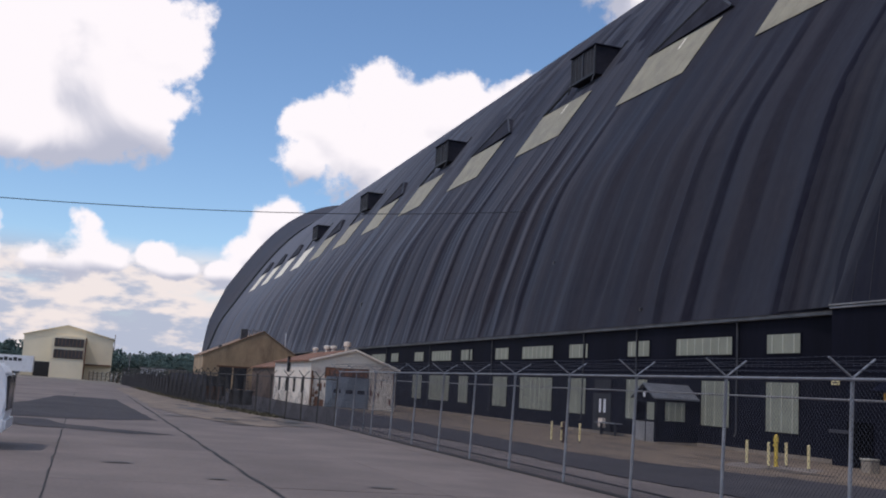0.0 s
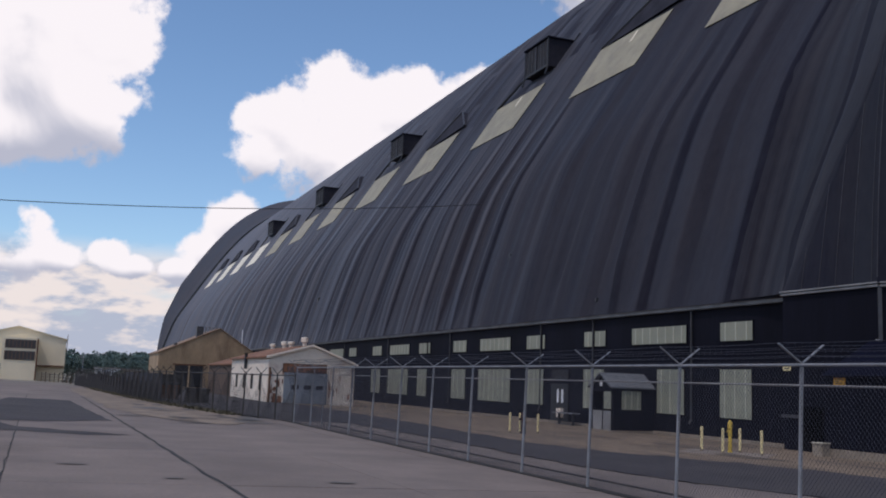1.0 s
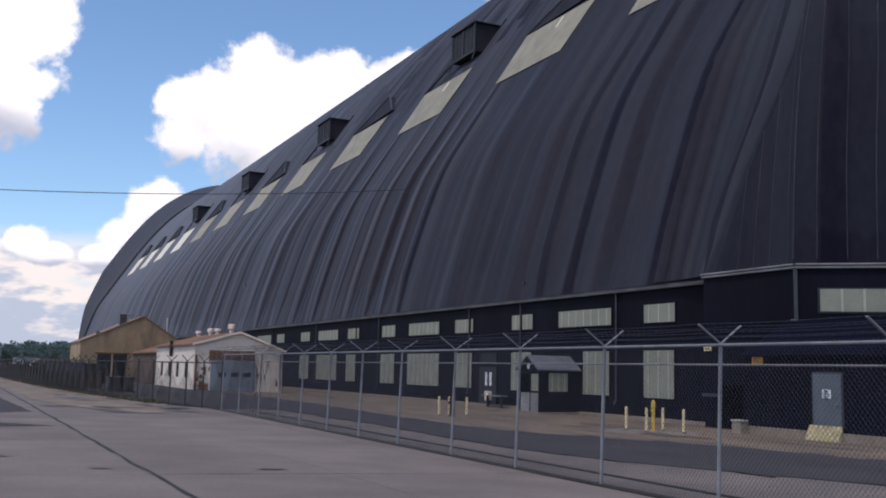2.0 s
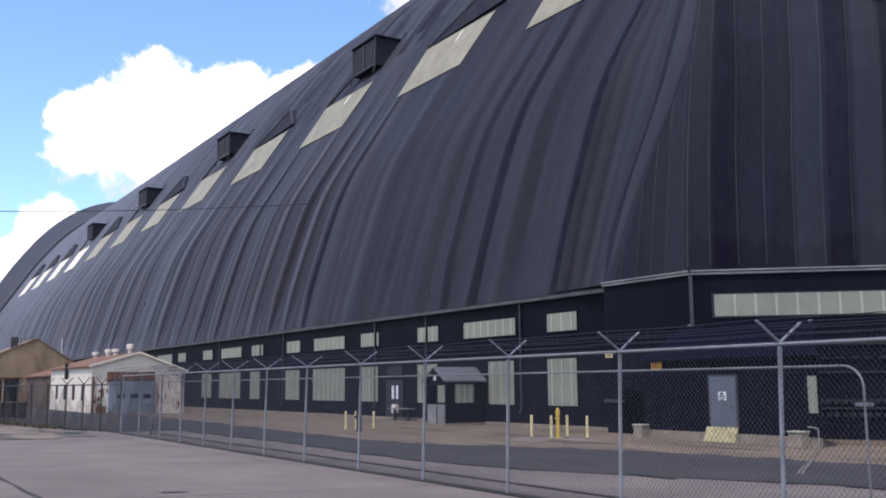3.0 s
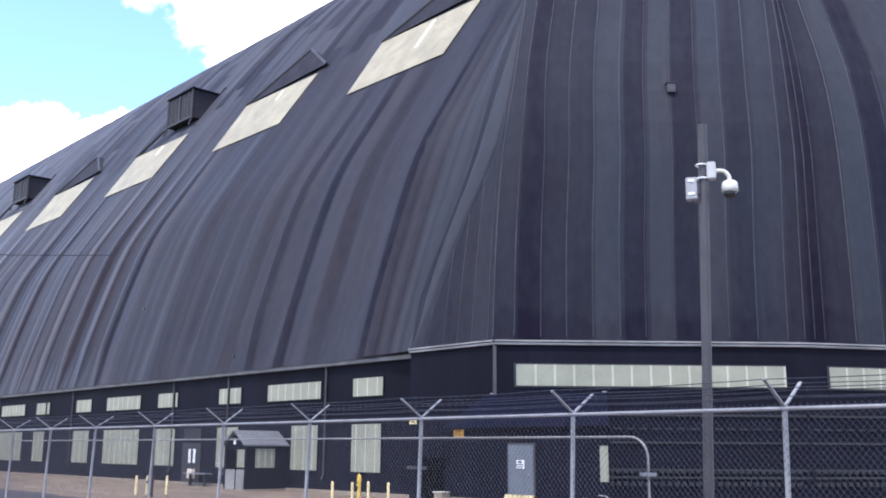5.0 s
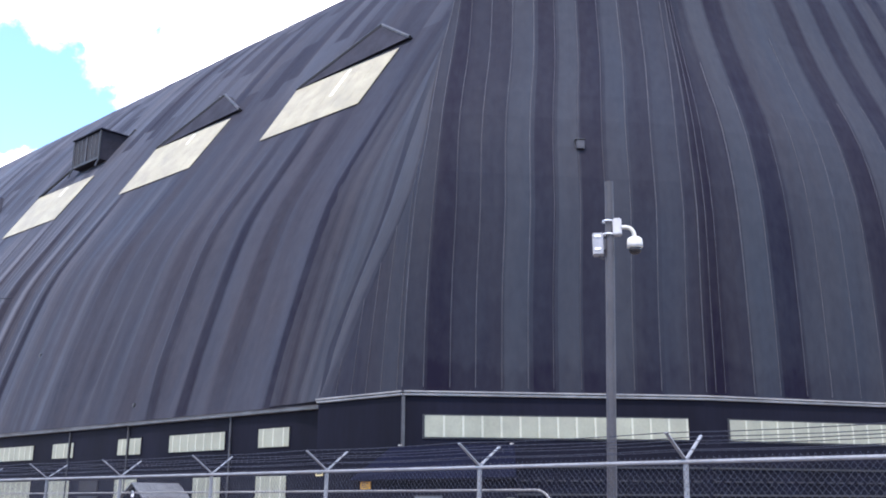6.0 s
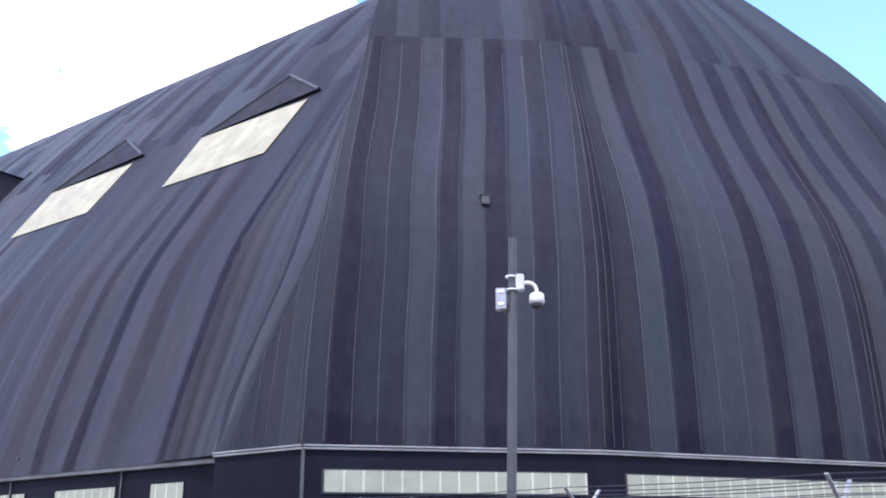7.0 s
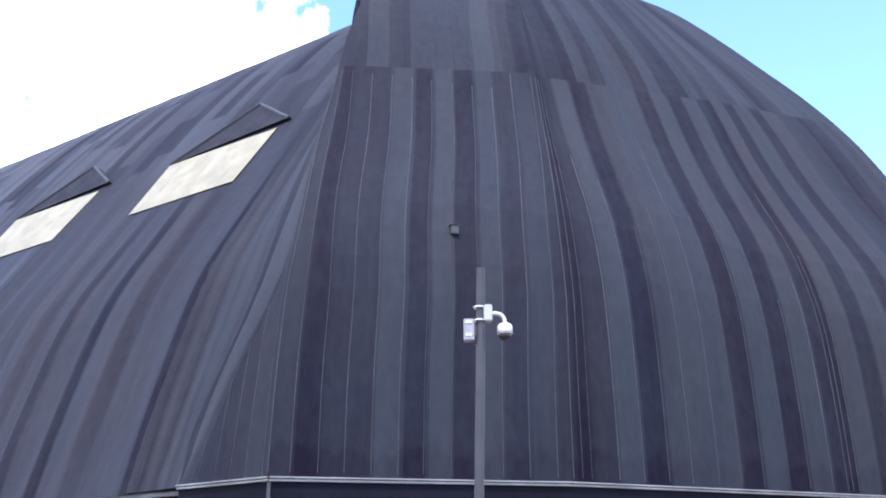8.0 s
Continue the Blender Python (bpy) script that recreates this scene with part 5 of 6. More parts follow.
def bollard(x, y, h, r, mat, label, base=None):
    b = thing("bollard", (x, y, gz(x)), label, "bollard", "bollards by the hangar wall")
    bm = bmesh.new()
    z = gz(x) + 0.03
    tube(bm, [(x, y, z - 0.05), (x, y, z + h - 0.05), (x, y, z + h - 0.015), (x, y, z + h)], [r, r, r * 0.85, r * 0.4], 14)
    part("post", bm, mat, b)
    bm = bmesh.new()
    tube(bm, [(x, y, z - 0.02), (x, y, z + 0.07)], r * 1.25, 14)
    part("collar", bm, M["block"], b)


for x, y in ((25.5, 33.7), (25.65, 32.54), (27.34, 33.6), (27.12, 32.0)):
    bollard(x, y, 0.98, 0.056, M["cream_yellow"], "slim pale yellow steel bollard")
for x, y in ((21.75, 43.95), (22.2, 43.75), (23.4, 44.15)):
    bollard(x, y, 0.95, 0.056, M["cream_yellow"], "slim pale yellow steel bollard")


def hydrant(x, y, mat, h, r, label):
    """A standpipe hydrant: slim barrel, flange, bonnet and nozzle."""
    g = gz(x) + 0.02
    t = thing("hydrant", (x, y, g), label, "hydrant", "hydrants by the hangar wall")
    bm = bmesh.new()
    tube(bm, [(x, y, g - 0.03), (x, y, g + 0.05), (x, y, g + 0.06), (x, y, g + h * 0.74), (x, y, g + h * 0.76), (x, y, g + h * 0.81), (x, y, g + h * 0.93), (x, y, g + h * 0.98), (x, y, g + h)],
         [r * 1.4, r * 1.4, r, r, r * 1.3, r * 1.3, r * 1.2, r * 0.6, r * 0.4], 16)
    part("barrel", bm, mat, t)
    bm = bmesh.new()
    tube(bm, [(x - r * 1.8, y, g + h * 0.66), (x, y, g + h * 0.66)], r * 0.55, 10)
    part("nozzle", bm, mat, t)


hydrant(26.6, 33.3, M["yellow"], 1.3, 0.075, "tall slim yellow hydrant standpipe between the bollards")
hydrant(22.2, 43.38, M["hydrant_brown"], 1.02, 0.12, "rust-brown hydrant standpipe between pale bollards")


def build_porch():
    g = gz(XW)
    xo, ya, yb, yr = 31.9, 50.85, 53.35, 52.05
    p = thing("porch", (33, yr, g), "small black entrance porch with gabled grey metal roof", "porch")
    for ye, lab in ((ya - 0.12, ""), (yb + 0.12, "")):
        bm = bmesh.new()
        q = [(yr, 3.0), (yr, 3.08), (ye, 2.22), (ye, 2.14)]
        a = [bm.verts.new((xo - 0.25, y, z)) for y, z in q]
        b = [bm.verts.new((XW - 0.01, y, z)) for y, z in q]
        for i in range(4):
            bm.faces.new((a[i], a[(i + 1) % 4], b[(i + 1) % 4], b[i]))
        bm.faces.new(a[::-1])
        bm.faces.new(b)
        r = part("roof", bm, M["porch_roof"], p, "grey ribbed metal roof")
        for k in range(11):
            x = xo - 0.2 + (XW - xo + 0.1) * k / 10
            bm = bmesh.new()
            tube(bm, [(x, yr, 3.09), (x, ye, 2.23)], 0.02, 5)
            part("roof_rib", bm, M["porch_roof"], r)
    bm = bmesh.new()
    a = [bm.verts.new((x, y, z)) for x in (xo, xo + 0.1) for y, z in ((ya, 2.2), (yb, 2.2), (yr, 2.98))]
    for f in ((0, 2, 1), (3, 4, 5), (0, 1, 4, 3), (1, 2, 5, 4), (2, 0, 3, 5)):
        bm.faces.new([a[i] for i in f])
    part("gable", bm, M["siding"], p)
    part("side_wall", one_box(xo, XW, ya, ya + 0.1, g, 2.25), M["siding"], p)
    part("side_wall", one_box(xo, XW, yb - 0.1, yb, g, 2.25), M["siding"], p)
    part("front_frame", one_box(xo, xo + 0.1, ya + 0.1, yb - 0.1, 1.95, 2.2), M["siding"], p)
    for y in (ya + 0.1, 51.95, yb - 0.2):
        part("post", one_box(xo - 0.02, xo + 0.1, y, y + 0.1, g, 2.2), M["siding"], p)
    part("pane", one_box(xo + 0.02, xo + 0.06, ya + 0.2, 51.95, 0.9, 1.95), M["panel"], p, "pale green pane")
    sp = part("pane", one_box(32.5, 33.85, ya - 0.035, ya - 0.005, 0.88, 2.0), M["panel"], p, "pale green corrugated pane")
    for k in range(3):
        part("panel_rib", one_box(32.68 + k * 0.45, 32.76 + k * 0.45, ya - 0.06, ya - 0.03, 0.9, 1.98), M["panel_rib"], sp)
    part("half_wall", one_box(xo - 0.01, xo + 0.07, ya + 0.12, yb - 0.12, g + 0.16, 0.78, 0.01), M["pale_trim"], p, "pale half-height panel")
    part("sign", one_box(xo - 0.03, xo - 0.005, 52.1, 52.35, 2.25, 2.6), M["white"], p, "small white plate")
    part("footing", one_box(xo - 0.2, XW, ya - 0.1, yb + 0.1, g - 0.2, g + 0.17), M["block"], p)
    d = thing("wall_door", (XW - 0.1, 62.3, g), "dark double door with two small bright panes", "door")
    part("leaf", one_box(XW - 0.09, XW - 0.01, 61.4, 64.0, g + 0.1, 2.35, 0.01), M["black"], d)
    for y in (62.1, 62.75):
        part("pane", one_box(XW - 0.11, XW - 0.085, y, y + 0.3, 1.0, 1.95), M["white"], d, "small bright door pane")
    part("transom", one_box(XW - 0.08, XW - 0.02, 61.5, 63.9, 2.65, 3.35), M["dim_pane"], d, "dim grey pane over the door")
    b = thing("picnic_table", (XW - 0.7, 60.6, g), "low grey bench table beside the wall door", "table")
    part("tabletop", one_box(XW - 1.0, XW - 0.35, 59.2, 62.0, 0.29, 0.36, 0.01), M["galv"], b)
    for y in (59.6, 61.6):
        part("leg", one_box(XW - 0.75, XW - 0.6, y - 0.05, y + 0.05, g, 0.29), M["louver"], b)
        part("foot", one_box(XW - 0.95, XW - 0.4, y - 0.06, y + 0.06, g, g + 0.06), M["louver"], b)
    u = thing("utility_box", (XW - 0.2, 62.35, g), "white metal utility cabinet fixed to the wall", "cabinet")
    part("body", one_box(XW - 0.35, XW + 0.01, 62.05, 62.68, -0.05, 0.6, 0.02), M["whitewash"], u)
    part("door", one_box(XW - 0.375, XW - 0.345, 62.1, 62.63, 0.0, 0.55, 0.01), M["whitewash"], u)
    part("conduit", tube(bmesh.new(), [(XW - 0.12, 62.36, g - 0.05), (XW - 0.12, 62.36, 0.0)], 0.04, 8), M["louver"], u)


build_porch()

# ---- fence ----


def build_fence():
    fx, step = 11.03, 3.064
    places = [11.92 + step * k for k in range(-9, -2)] + [5.66, 8.78, 11.92, 15.0, 18.06, 21.1, 24.3, 27.2, 30.0, 32.8, 35.5, 38.2, 41.3, 44.4]
    y_first, y_last = places[0], places[-1]
    top = 2.5
    f = thing("fence", (fx, 20, gz(fx)), "galvanised chain-link security fence with barbed wire on double arms", "fence")
    bm = bmesh.new()
    tube(bm, [(fx, y_first, top), (fx, y_last, top)], 0.024, 8)
    part("top_rail", bm, M["galv"], f)
    for y in places:
        # the whole line has settled a little towards the hangar
        lean = 0.03 + random.uniform(-0.012, 0.012)
        bm = bmesh.new()
        tube(bm, [(fx - 0.03, y + lean, gz(fx) - 0.1), (fx + 0.03, y, top + 0.02), (fx + 0.03, y, top + 0.05)], [0.031, 0.031, 0.024], 10)
        p = part("post", bm, M["galv" if y < 50 else "dark_steel"], f)
        for s in (-1, 1):
            bm = bmesh.new()
            box(bm, -0.009, 0.009, -0.02, 0.02, 0, 0.52, 0, Matrix.Translation((fx + 0.03, y, top + 0.02)) @ Matrix.Rotation(s * radians(56 + random.uniform(-2, 2)), 4, "Y"))
            part("arm", bm, M["galv" if y < 50 else "dark_steel"], p)
    # barbed wire
    for s in (-1, 1):
        for q in (0.19, 0.35, 0.51):
            o, up = q * 0.829, q * 0.559
            bm = bmesh.new()
            pts = []
            for ya, yb in zip(places, places[1:]):
                for h in range(4):
                    y = ya + (yb - ya) * h / 4
                    sag = -0.02 * math.sin(math.pi * h / 4)
                    pts.append((fx + 0.03 + s * o, y, top + 0.03 + up + sag))
            tube(bm, pts, 0.006, 3, False)
            for n, pt in enumerate(pts[:-1]):
                for g in range(5):
                    y = pt[1] + g * 0.15
                    if y > 60:
                        break
                    a = bm.verts.new((pt[0] - 0.014, y - 0.008, pt[2] - 0.014))
                    b = bm.verts.new((pt[0] + 0.014, y + 0.008, pt[2] + 0.014))
                    c = bm.verts.new((pt[0] + 0.014, y + 0.001, pt[2] - 0.014))
                    bm.faces.new((a, b, c))
            part("barbed_wire", bm, M["wire"], f)
    # chain link: two families of slanting wires, a hair apart
    pitch, r = 0.078, 0.0030
    y0, y1 = y_first, y_last
    zb, zt = gz(fx) + 0.03, top + 0.06
    h = zt - zb
    verts, faces = [], []
    n = int((y1 - y0) / pitch)
    for fam in (-1, 1):
        for k in range(n):
            ya = y0 + k * pitch
            yb = ya + fam * h * 0.85
            b = len(verts)
            x = fx - 0.012 + fam * 0.003
            for y, z in ((ya, zb), (yb, zt)):
                verts += [(x - r, y, z), (x, y - r, z), (x + r, y, z), (x, y + r, z)]
            faces += [(b, b + 1, b + 5, b + 4), (b + 1, b + 2, b + 6, b + 5), (b + 2, b + 3, b + 7, b + 6), (b + 3, b, b + 4, b + 7)]
    tagged(mesh("chain_link", verts, faces, M["wire"], f, label="grey chain-link mesh"), kind="stuff")
    return f


def build_slide_gate():
    x = 11.42
    g = thing("slide_gate", (x, 20, gz(x)), "long pipe-framed sliding gate parked behind the fence", "gate")
    bm = bmesh.new()
    pts = [(x, 41, 2.2), (x, 8.1, 2.2)]
    for k in range(1, 9):
        a = math.pi / 2 * k / 8
        pts.append((x, 8.1 - 0.28 * math.sin(a), 2.2 - 0.28 * (1 - math.cos(a))))
    pts += [(x, 7.82, 0.12)]
    tube(bm, pts, 0.016, 8)
    part("frame", bm, M["pale_trim"], g, "pale bent pipe frame")
    bm = bmesh.new()
    tube(bm, [(x, 7.82, 0.14), (x, 41, 0.14)], 0.02, 8)
    part("bottom_rail", bm, M["dark_steel"], g)
    part("latch", one_box(x - 0.05, x + 0.05, 7.72, 7.93, 1.69, 1.735, 0.008), M["galv"], g, "steel latch")
    bm = bmesh.new()
    tube(bm, [(x, 41.0, gz(x) - 0.05), (x, 41.0, 2.2)], 0.03, 8)
    part("end_post", bm, M["galv"], g)


def build_far_fence():
    """An older, darker and lower fence that bends away from the hangar."""
    line = [(11.0, 44.6), (9.7, 50), (8.5, 57), (7.2, 67), (5.9, 84), (4.7, 108), (3.4, 128)]
    top = 2.12
    f = thing("old_fence", (7, 70, gz(7)), "dark weathered chain-link fence with rusty posts and weeds", "fence")
    pts = []
    for (xa, ya), (xb, yb) in zip(line, line[1:]):
        n = max(1, round(math.dist((xa, ya), (xb, yb)) / 2.1))
        pts += [(xa + (xb - xa) * k / n, ya + (yb - ya) * k / n) for k in range(n)]
    pts.append(line[-1])
    part("top_rail", tube(bmesh.new(), [(x, y, top) for x, y in pts], 0.03, 6), M["dark_steel"], f)
    for x, y in pts:
        lean = random.uniform(-0.05, 0.05)
        p = part("post", tube(bmesh.new(), [(x, y, gz(x) - 0.1), (x + lean, y, top + 0.1)], 0.04, 8), M["dark_steel"], f)
        if y < 70:
            for q in (-1, 1):
                part("arm", tube(bmesh.new(), [(x + lean, y, top + 0.05), (x + lean + q * 0.27, y, top + 0.36)], 0.02, 5), M["dark_steel"], p)
    verts, faces = [], []
    pitch, r = 0.10, 0.0058
    for (xa, ya), (xb, yb) in zip(pts, pts[1:]):
        l = math.dist((xa, ya), (xb, yb))
        n = int(l / pitch)
        zb = gz(xa) + 0.02
        h = top - zb
        for k in range(n):
            for fam in (-1, 1):
                a = k / n
                e = min(max(a + fam * h / l, 0), 1)
                zt = zb + h * abs(e - a) * l / h
                b = len(verts)
                for q, z in ((a, zb), (e, zt)):
                    x, y = xa + (xb - xa) * q, ya + (yb - ya) * q
                    verts += [(x - r, y, z), (x, y - r, z), (x + r, y, z), (x, y + r, z)]
                faces += [(b, b + 1, b + 5, b + 4), (b + 1, b + 2, b + 6, b + 5), (b + 2, b + 3, b + 7, b + 6), (b + 3, b, b + 4, b + 7)]
    tagged(mesh("chain_link", verts, faces, M["old_wire"], f, label="dark rusted chain-link mesh"), kind="stuff")
    # a stretch hung with dark screen cloth
    (xa, ya), (xb, yb) = (5.95, 83), (7.25, 66.8)
    bm = bmesh.new()
    n = 40
    a = [[bm.verts.new((xa + (xb - xa) * k / n + 0.10 + 0.03 * math.sin(k * 1.3) + o, ya + (yb - ya) * k / n, z)) for k in range(n + 1)] for o, z in ((0, 0.15), (0, 2.02 ), (0.02, 2.02), (0.02, 0.15))]
    for i in range(4):
        for k in range(n):
            bm.faces.new((a[i][k], a[i][k + 1], a[(i + 1) % 4][k + 1], a[(i + 1) % 4][k]))
    part("screen_cloth", bm, M["screen"], f, "dark blue-grey screen cloth tied to the fence")


M["old_wire"] = material("blackened wire", (0.022, 0.021, 0.024), 0.7, 0.1, 0.3, 3, 30, 0.0)
M["screen"] = material("dark screen cloth", (0.035, 0.036, 0.045), 0.9, 0, 0.3, 1.0, 14, 0.2, dirt=(0.06, 0.05, 0.045))
def build_fence_verge():
    """Bare earth and weeds at the foot of the old fence."""
    pts = [(7.2, 39.5), (9.3, 43), (9.4, 50), (8.2, 57), (6.9, 67), (5.6, 84), (4.4, 106), (2.2, 106), (2.7, 84), (3.1, 66), (3.4, 54), (4.3, 46), (5.4, 41.5)]
    fine = []
    for (xa, ya), (xb, yb) in zip(pts, pts[1:] + pts[:1]):
        for k in range(8):
            q = k / 8
            fine.append((xa + (xb - xa) * q + 0.3 * noise.noise((ya + k, xa, 1.5)), ya + (yb - ya) * q + 0.5 * noise.noise((xa, ya + k * 0.7, 4.5))))
    bm = bmesh.new()
    bm.faces.new([bm.verts.new((x, y, gz(x) + 0.014)) for x, y in fine])
    tagged(part("bare_earth", bm, M["verge_earth"]), "dusty tan earth along the old fence", "ground", kind="structure")
    rng = random.Random(11)
    line = [(9.3, 50), (8.3, 57), (7.0, 67), (5.7, 84), (4.5, 108)]
    verts, faces = [], []
    for k in range(900):
        i = rng.randrange(4)
        q = rng.random()
        x = line[i][0] + (line[i + 1][0] - line[i][0]) * q + rng.gauss(-0.05, 0.22)
        y = line[i][1] + (line[i + 1][1] - line[i][1]) * q
        h = rng.uniform(0.05, 0.26)
        for b in range(5):
            a = rng.uniform(0, 6.28)
            o = len(verts)
            dx, dy = math.cos(a) * 0.03, math.sin(a) * 0.03
            verts += [(x - dy, y + dx, gz(x)), (x + dy, y - dx, gz(x)), (x + dx * 4, y + dy * 4, gz(x) + h * rng.uniform(0.6, 1))]
            faces.append((o, o + 1, o + 2))
    tagged(mesh("weeds", verts, faces, M["grass"]), "dry weeds at the foot of the old fence", "weeds", kind="stuff")
    for n, (x, y, lx, ly) in enumerate(((6.3, 66, 0.7, 0.7), (5.6, 75, 0.8, 0.6), (8.2, 48.5, 0.6, 0.7), (7.0, 44.5, 0.9, 0.3), (6.2, 52, 1.1, 0.5), (8.75, 43.9, 0.75, 0.7), (8.3, 46.4, 0.5, 0.9), (6.1, 43.0, 0.5, 0.4), (5.4, 60, 0.5, 1.2), (5.9, 44.3, 0.75, 0.8), (5.8, 41.5, 0.8, 0.25), (9.0, 44.6, 0.6, 1.3), (7.6, 55, 0.5, 1.4), (8.4, 59, 0.4, 1.6), (6.6, 61, 0.4, 1.3))):
        stain(x, y, lx, ly, n + 40, "wet", 0.024)


M["verge_earth"] = material("dusty tan earth", (0.20, 0.155, 0.118), 0.95, 0, 0.28, 0.7, 10, 0.4, dirt=(0.095, 0.078, 0.06), dirt_scale=0.8)
build_fence()
build_far_fence()
build_fence_verge()
build_slide_gate()


def build_camera_pole():
    x, y = 11.75, 6.99
    g = gz(x)
    top = 6.41
    p = thing("camera_pole", (x, y, g), "tall dark steel pole with a white security camera", "pole")
    bm = bmesh.new()
    tube(bm, [(x - 0.17, y + 0.10, g - 0.1), (x, y, 5.4), (x + 0.02, y - 0.015, top)], [0.068, 0.064, 0.06], 16)
    part("pole", bm, M["pole"], p)
    # camera head, set square to the pole: towards -y and out
    d = Vector((0.53, -0.85, 0))
    e = Vector((-0.85, -0.53, 0))
    m = Matrix(((d.x, e.x, 0, x), (d.y, e.y, 0, y), (0, 0, 1, 0), (0, 0, 0, 1)))
    cam_h = part("camera_housing", box(bmesh.new(), 0.05, 0.17, -0.07, 0.07, 5.62, 5.86, 0.015, m), M["cam_white"], p, "white camera mount box")
    for z in (5.64, 5.83):
        # steel bands that loop round behind the pole
        bm = bmesh.new()
        loop = [m @ Vector((0.06 - 0.073 * (1 - math.cos(q)), 0.080 * math.sin(q), z)) for q in [2 * math.pi * k / 18 for k in range(19)]]
        tube(bm, loop, 0.011, 6)
        part("strap", bm, M["white"], p, "bright steel band")
    bm = bmesh.new()
    pts = [(0.16, 5.74)] + [(0.22 + 0.12 * math.sin(a), 5.62 + 0.12 * math.cos(a)) for a in (0, 0.4, 0.8, 1.2, 1.57)] + [(0.34, 5.58)]
    tube(bm, [m @ Vector((u, 0, z)) for u, z in pts], 0.028, 10)
    part("arm", bm, M["cam_cream"], cam_h)
    bm = bmesh.new()
    o = m @ Vector((0.34, 0, 0))
    prof = [(5.60, 0.03), (5.585, 0.075), (5.56, 0.10), (5.50, 0.108), (5.44, 0.105), (5.43, 0.095)]
    tube(bm, [(o.x, o.y, z) for z, r in prof], [r for z, r in prof], 20)
    dome = part("dome_shell", bm, M["cam_cream"], p, "cream dome camera shell", True)
    part("rim", tube(bmesh.new(), [(o.x, o.y, 5.462), (o.x, o.y, 5.448)], 0.112, 20), M["galv"], dome)
    bm = bmesh.new()
    prof = [(5.43, 0.092), (5.40, 0.088), (5.37, 0.072), (5.35, 0.045), (5.342, 0.01)]
    tube(bm, [(o.x, o.y, z) for z, r in prof], [r for z, r in prof], 20)
    part("dome_lens", bm, M["smoke"], dome, "smoked lens bubble", True)
    b = part("junction_box", box(bmesh.new(), -0.235, -0.085, -0.06, 0.06, 5.34, 5.66, 0.012, m), M["cam_grey"], p, "pale grey junction box")
    part("lid", box(bmesh.new(), -0.23, -0.09, 0.058, 0.078, 5.35, 5.65, 0.008, m), M["cam_grey"], b)
    for z in (5.42, 5.60):
        part("clip", box(bmesh.new(), -0.205, -0.12, 0.072, 0.092, z - 0.015, z + 0.02, 0.005, m), M["white"], b, "white latch")
    part("bracket", box(bmesh.new(), -0.09, -0.04, -0.03, 0.03, 5.42, 5.58, 0.005, m), M["pole"], b)
    bm = bmesh.new()
    tube(bm, [m @ Vector((-0.16, 0, 5.37)), m @ Vector((-0.13, 0, 5.31)), m @ Vector((-0.07, 0, 5.29))], 0.014, 8)
    part("conduit", bm, M["pole"], b)


build_camera_pole()

# ---- sheds and far buildings ----


def gable_house(t, x0, x1, y0, y1, zb, ze, zp, wall, roof, xp=None, over=0.3, zr=None):
    """Walls and a pitched roof whose ridge runs along y."""
    xp = (x0 + x1) / 2 if xp is None else xp
    zr = ze if zr is None else zr
    bm = bmesh.new()
    sec = [(x0, zb), (x1, zb), (x1, zr), (xp, zp), (x0, ze)]
    a = [bm.verts.new((x, y0, z)) for x, z in sec]
    b = [bm.verts.new((x, y1, z)) for x, z in sec]
    for i in range(5):
        bm.faces.new((a[i], a[(i + 1) % 5], b[(i + 1) % 5], b[i]))
    bm.faces.new(a[::-1])
    bm.faces.new(b)
    part("wall", bm, wall, t)
    for xe, s, z1 in ((x0, -1, ze), (x1, 1, zr)):
        sl = (zp - z1) / abs(xp - xe)
        xo = xe + s * over
        zo = z1 - sl * over
        bm = bmesh.new()
        q = [(xo, zo + 0.02), (xp, zp + 0.02), (xp, zp + 0.16), (xo, zo + 0.16)]
        a = [bm.verts.new((x, y0 - over, z)) for x, z in q]
        b = [bm.verts.new((x, y1 + over, z)) for x, z in q]
        for i in range(4):
            bm.faces.new((a[i], a[(i + 1) % 4], b[(i + 1) % 4], b[i]))
        bm.faces.new(a[::-1])
        bm.faces.new(b)
        part("roof", bm, roof, t)


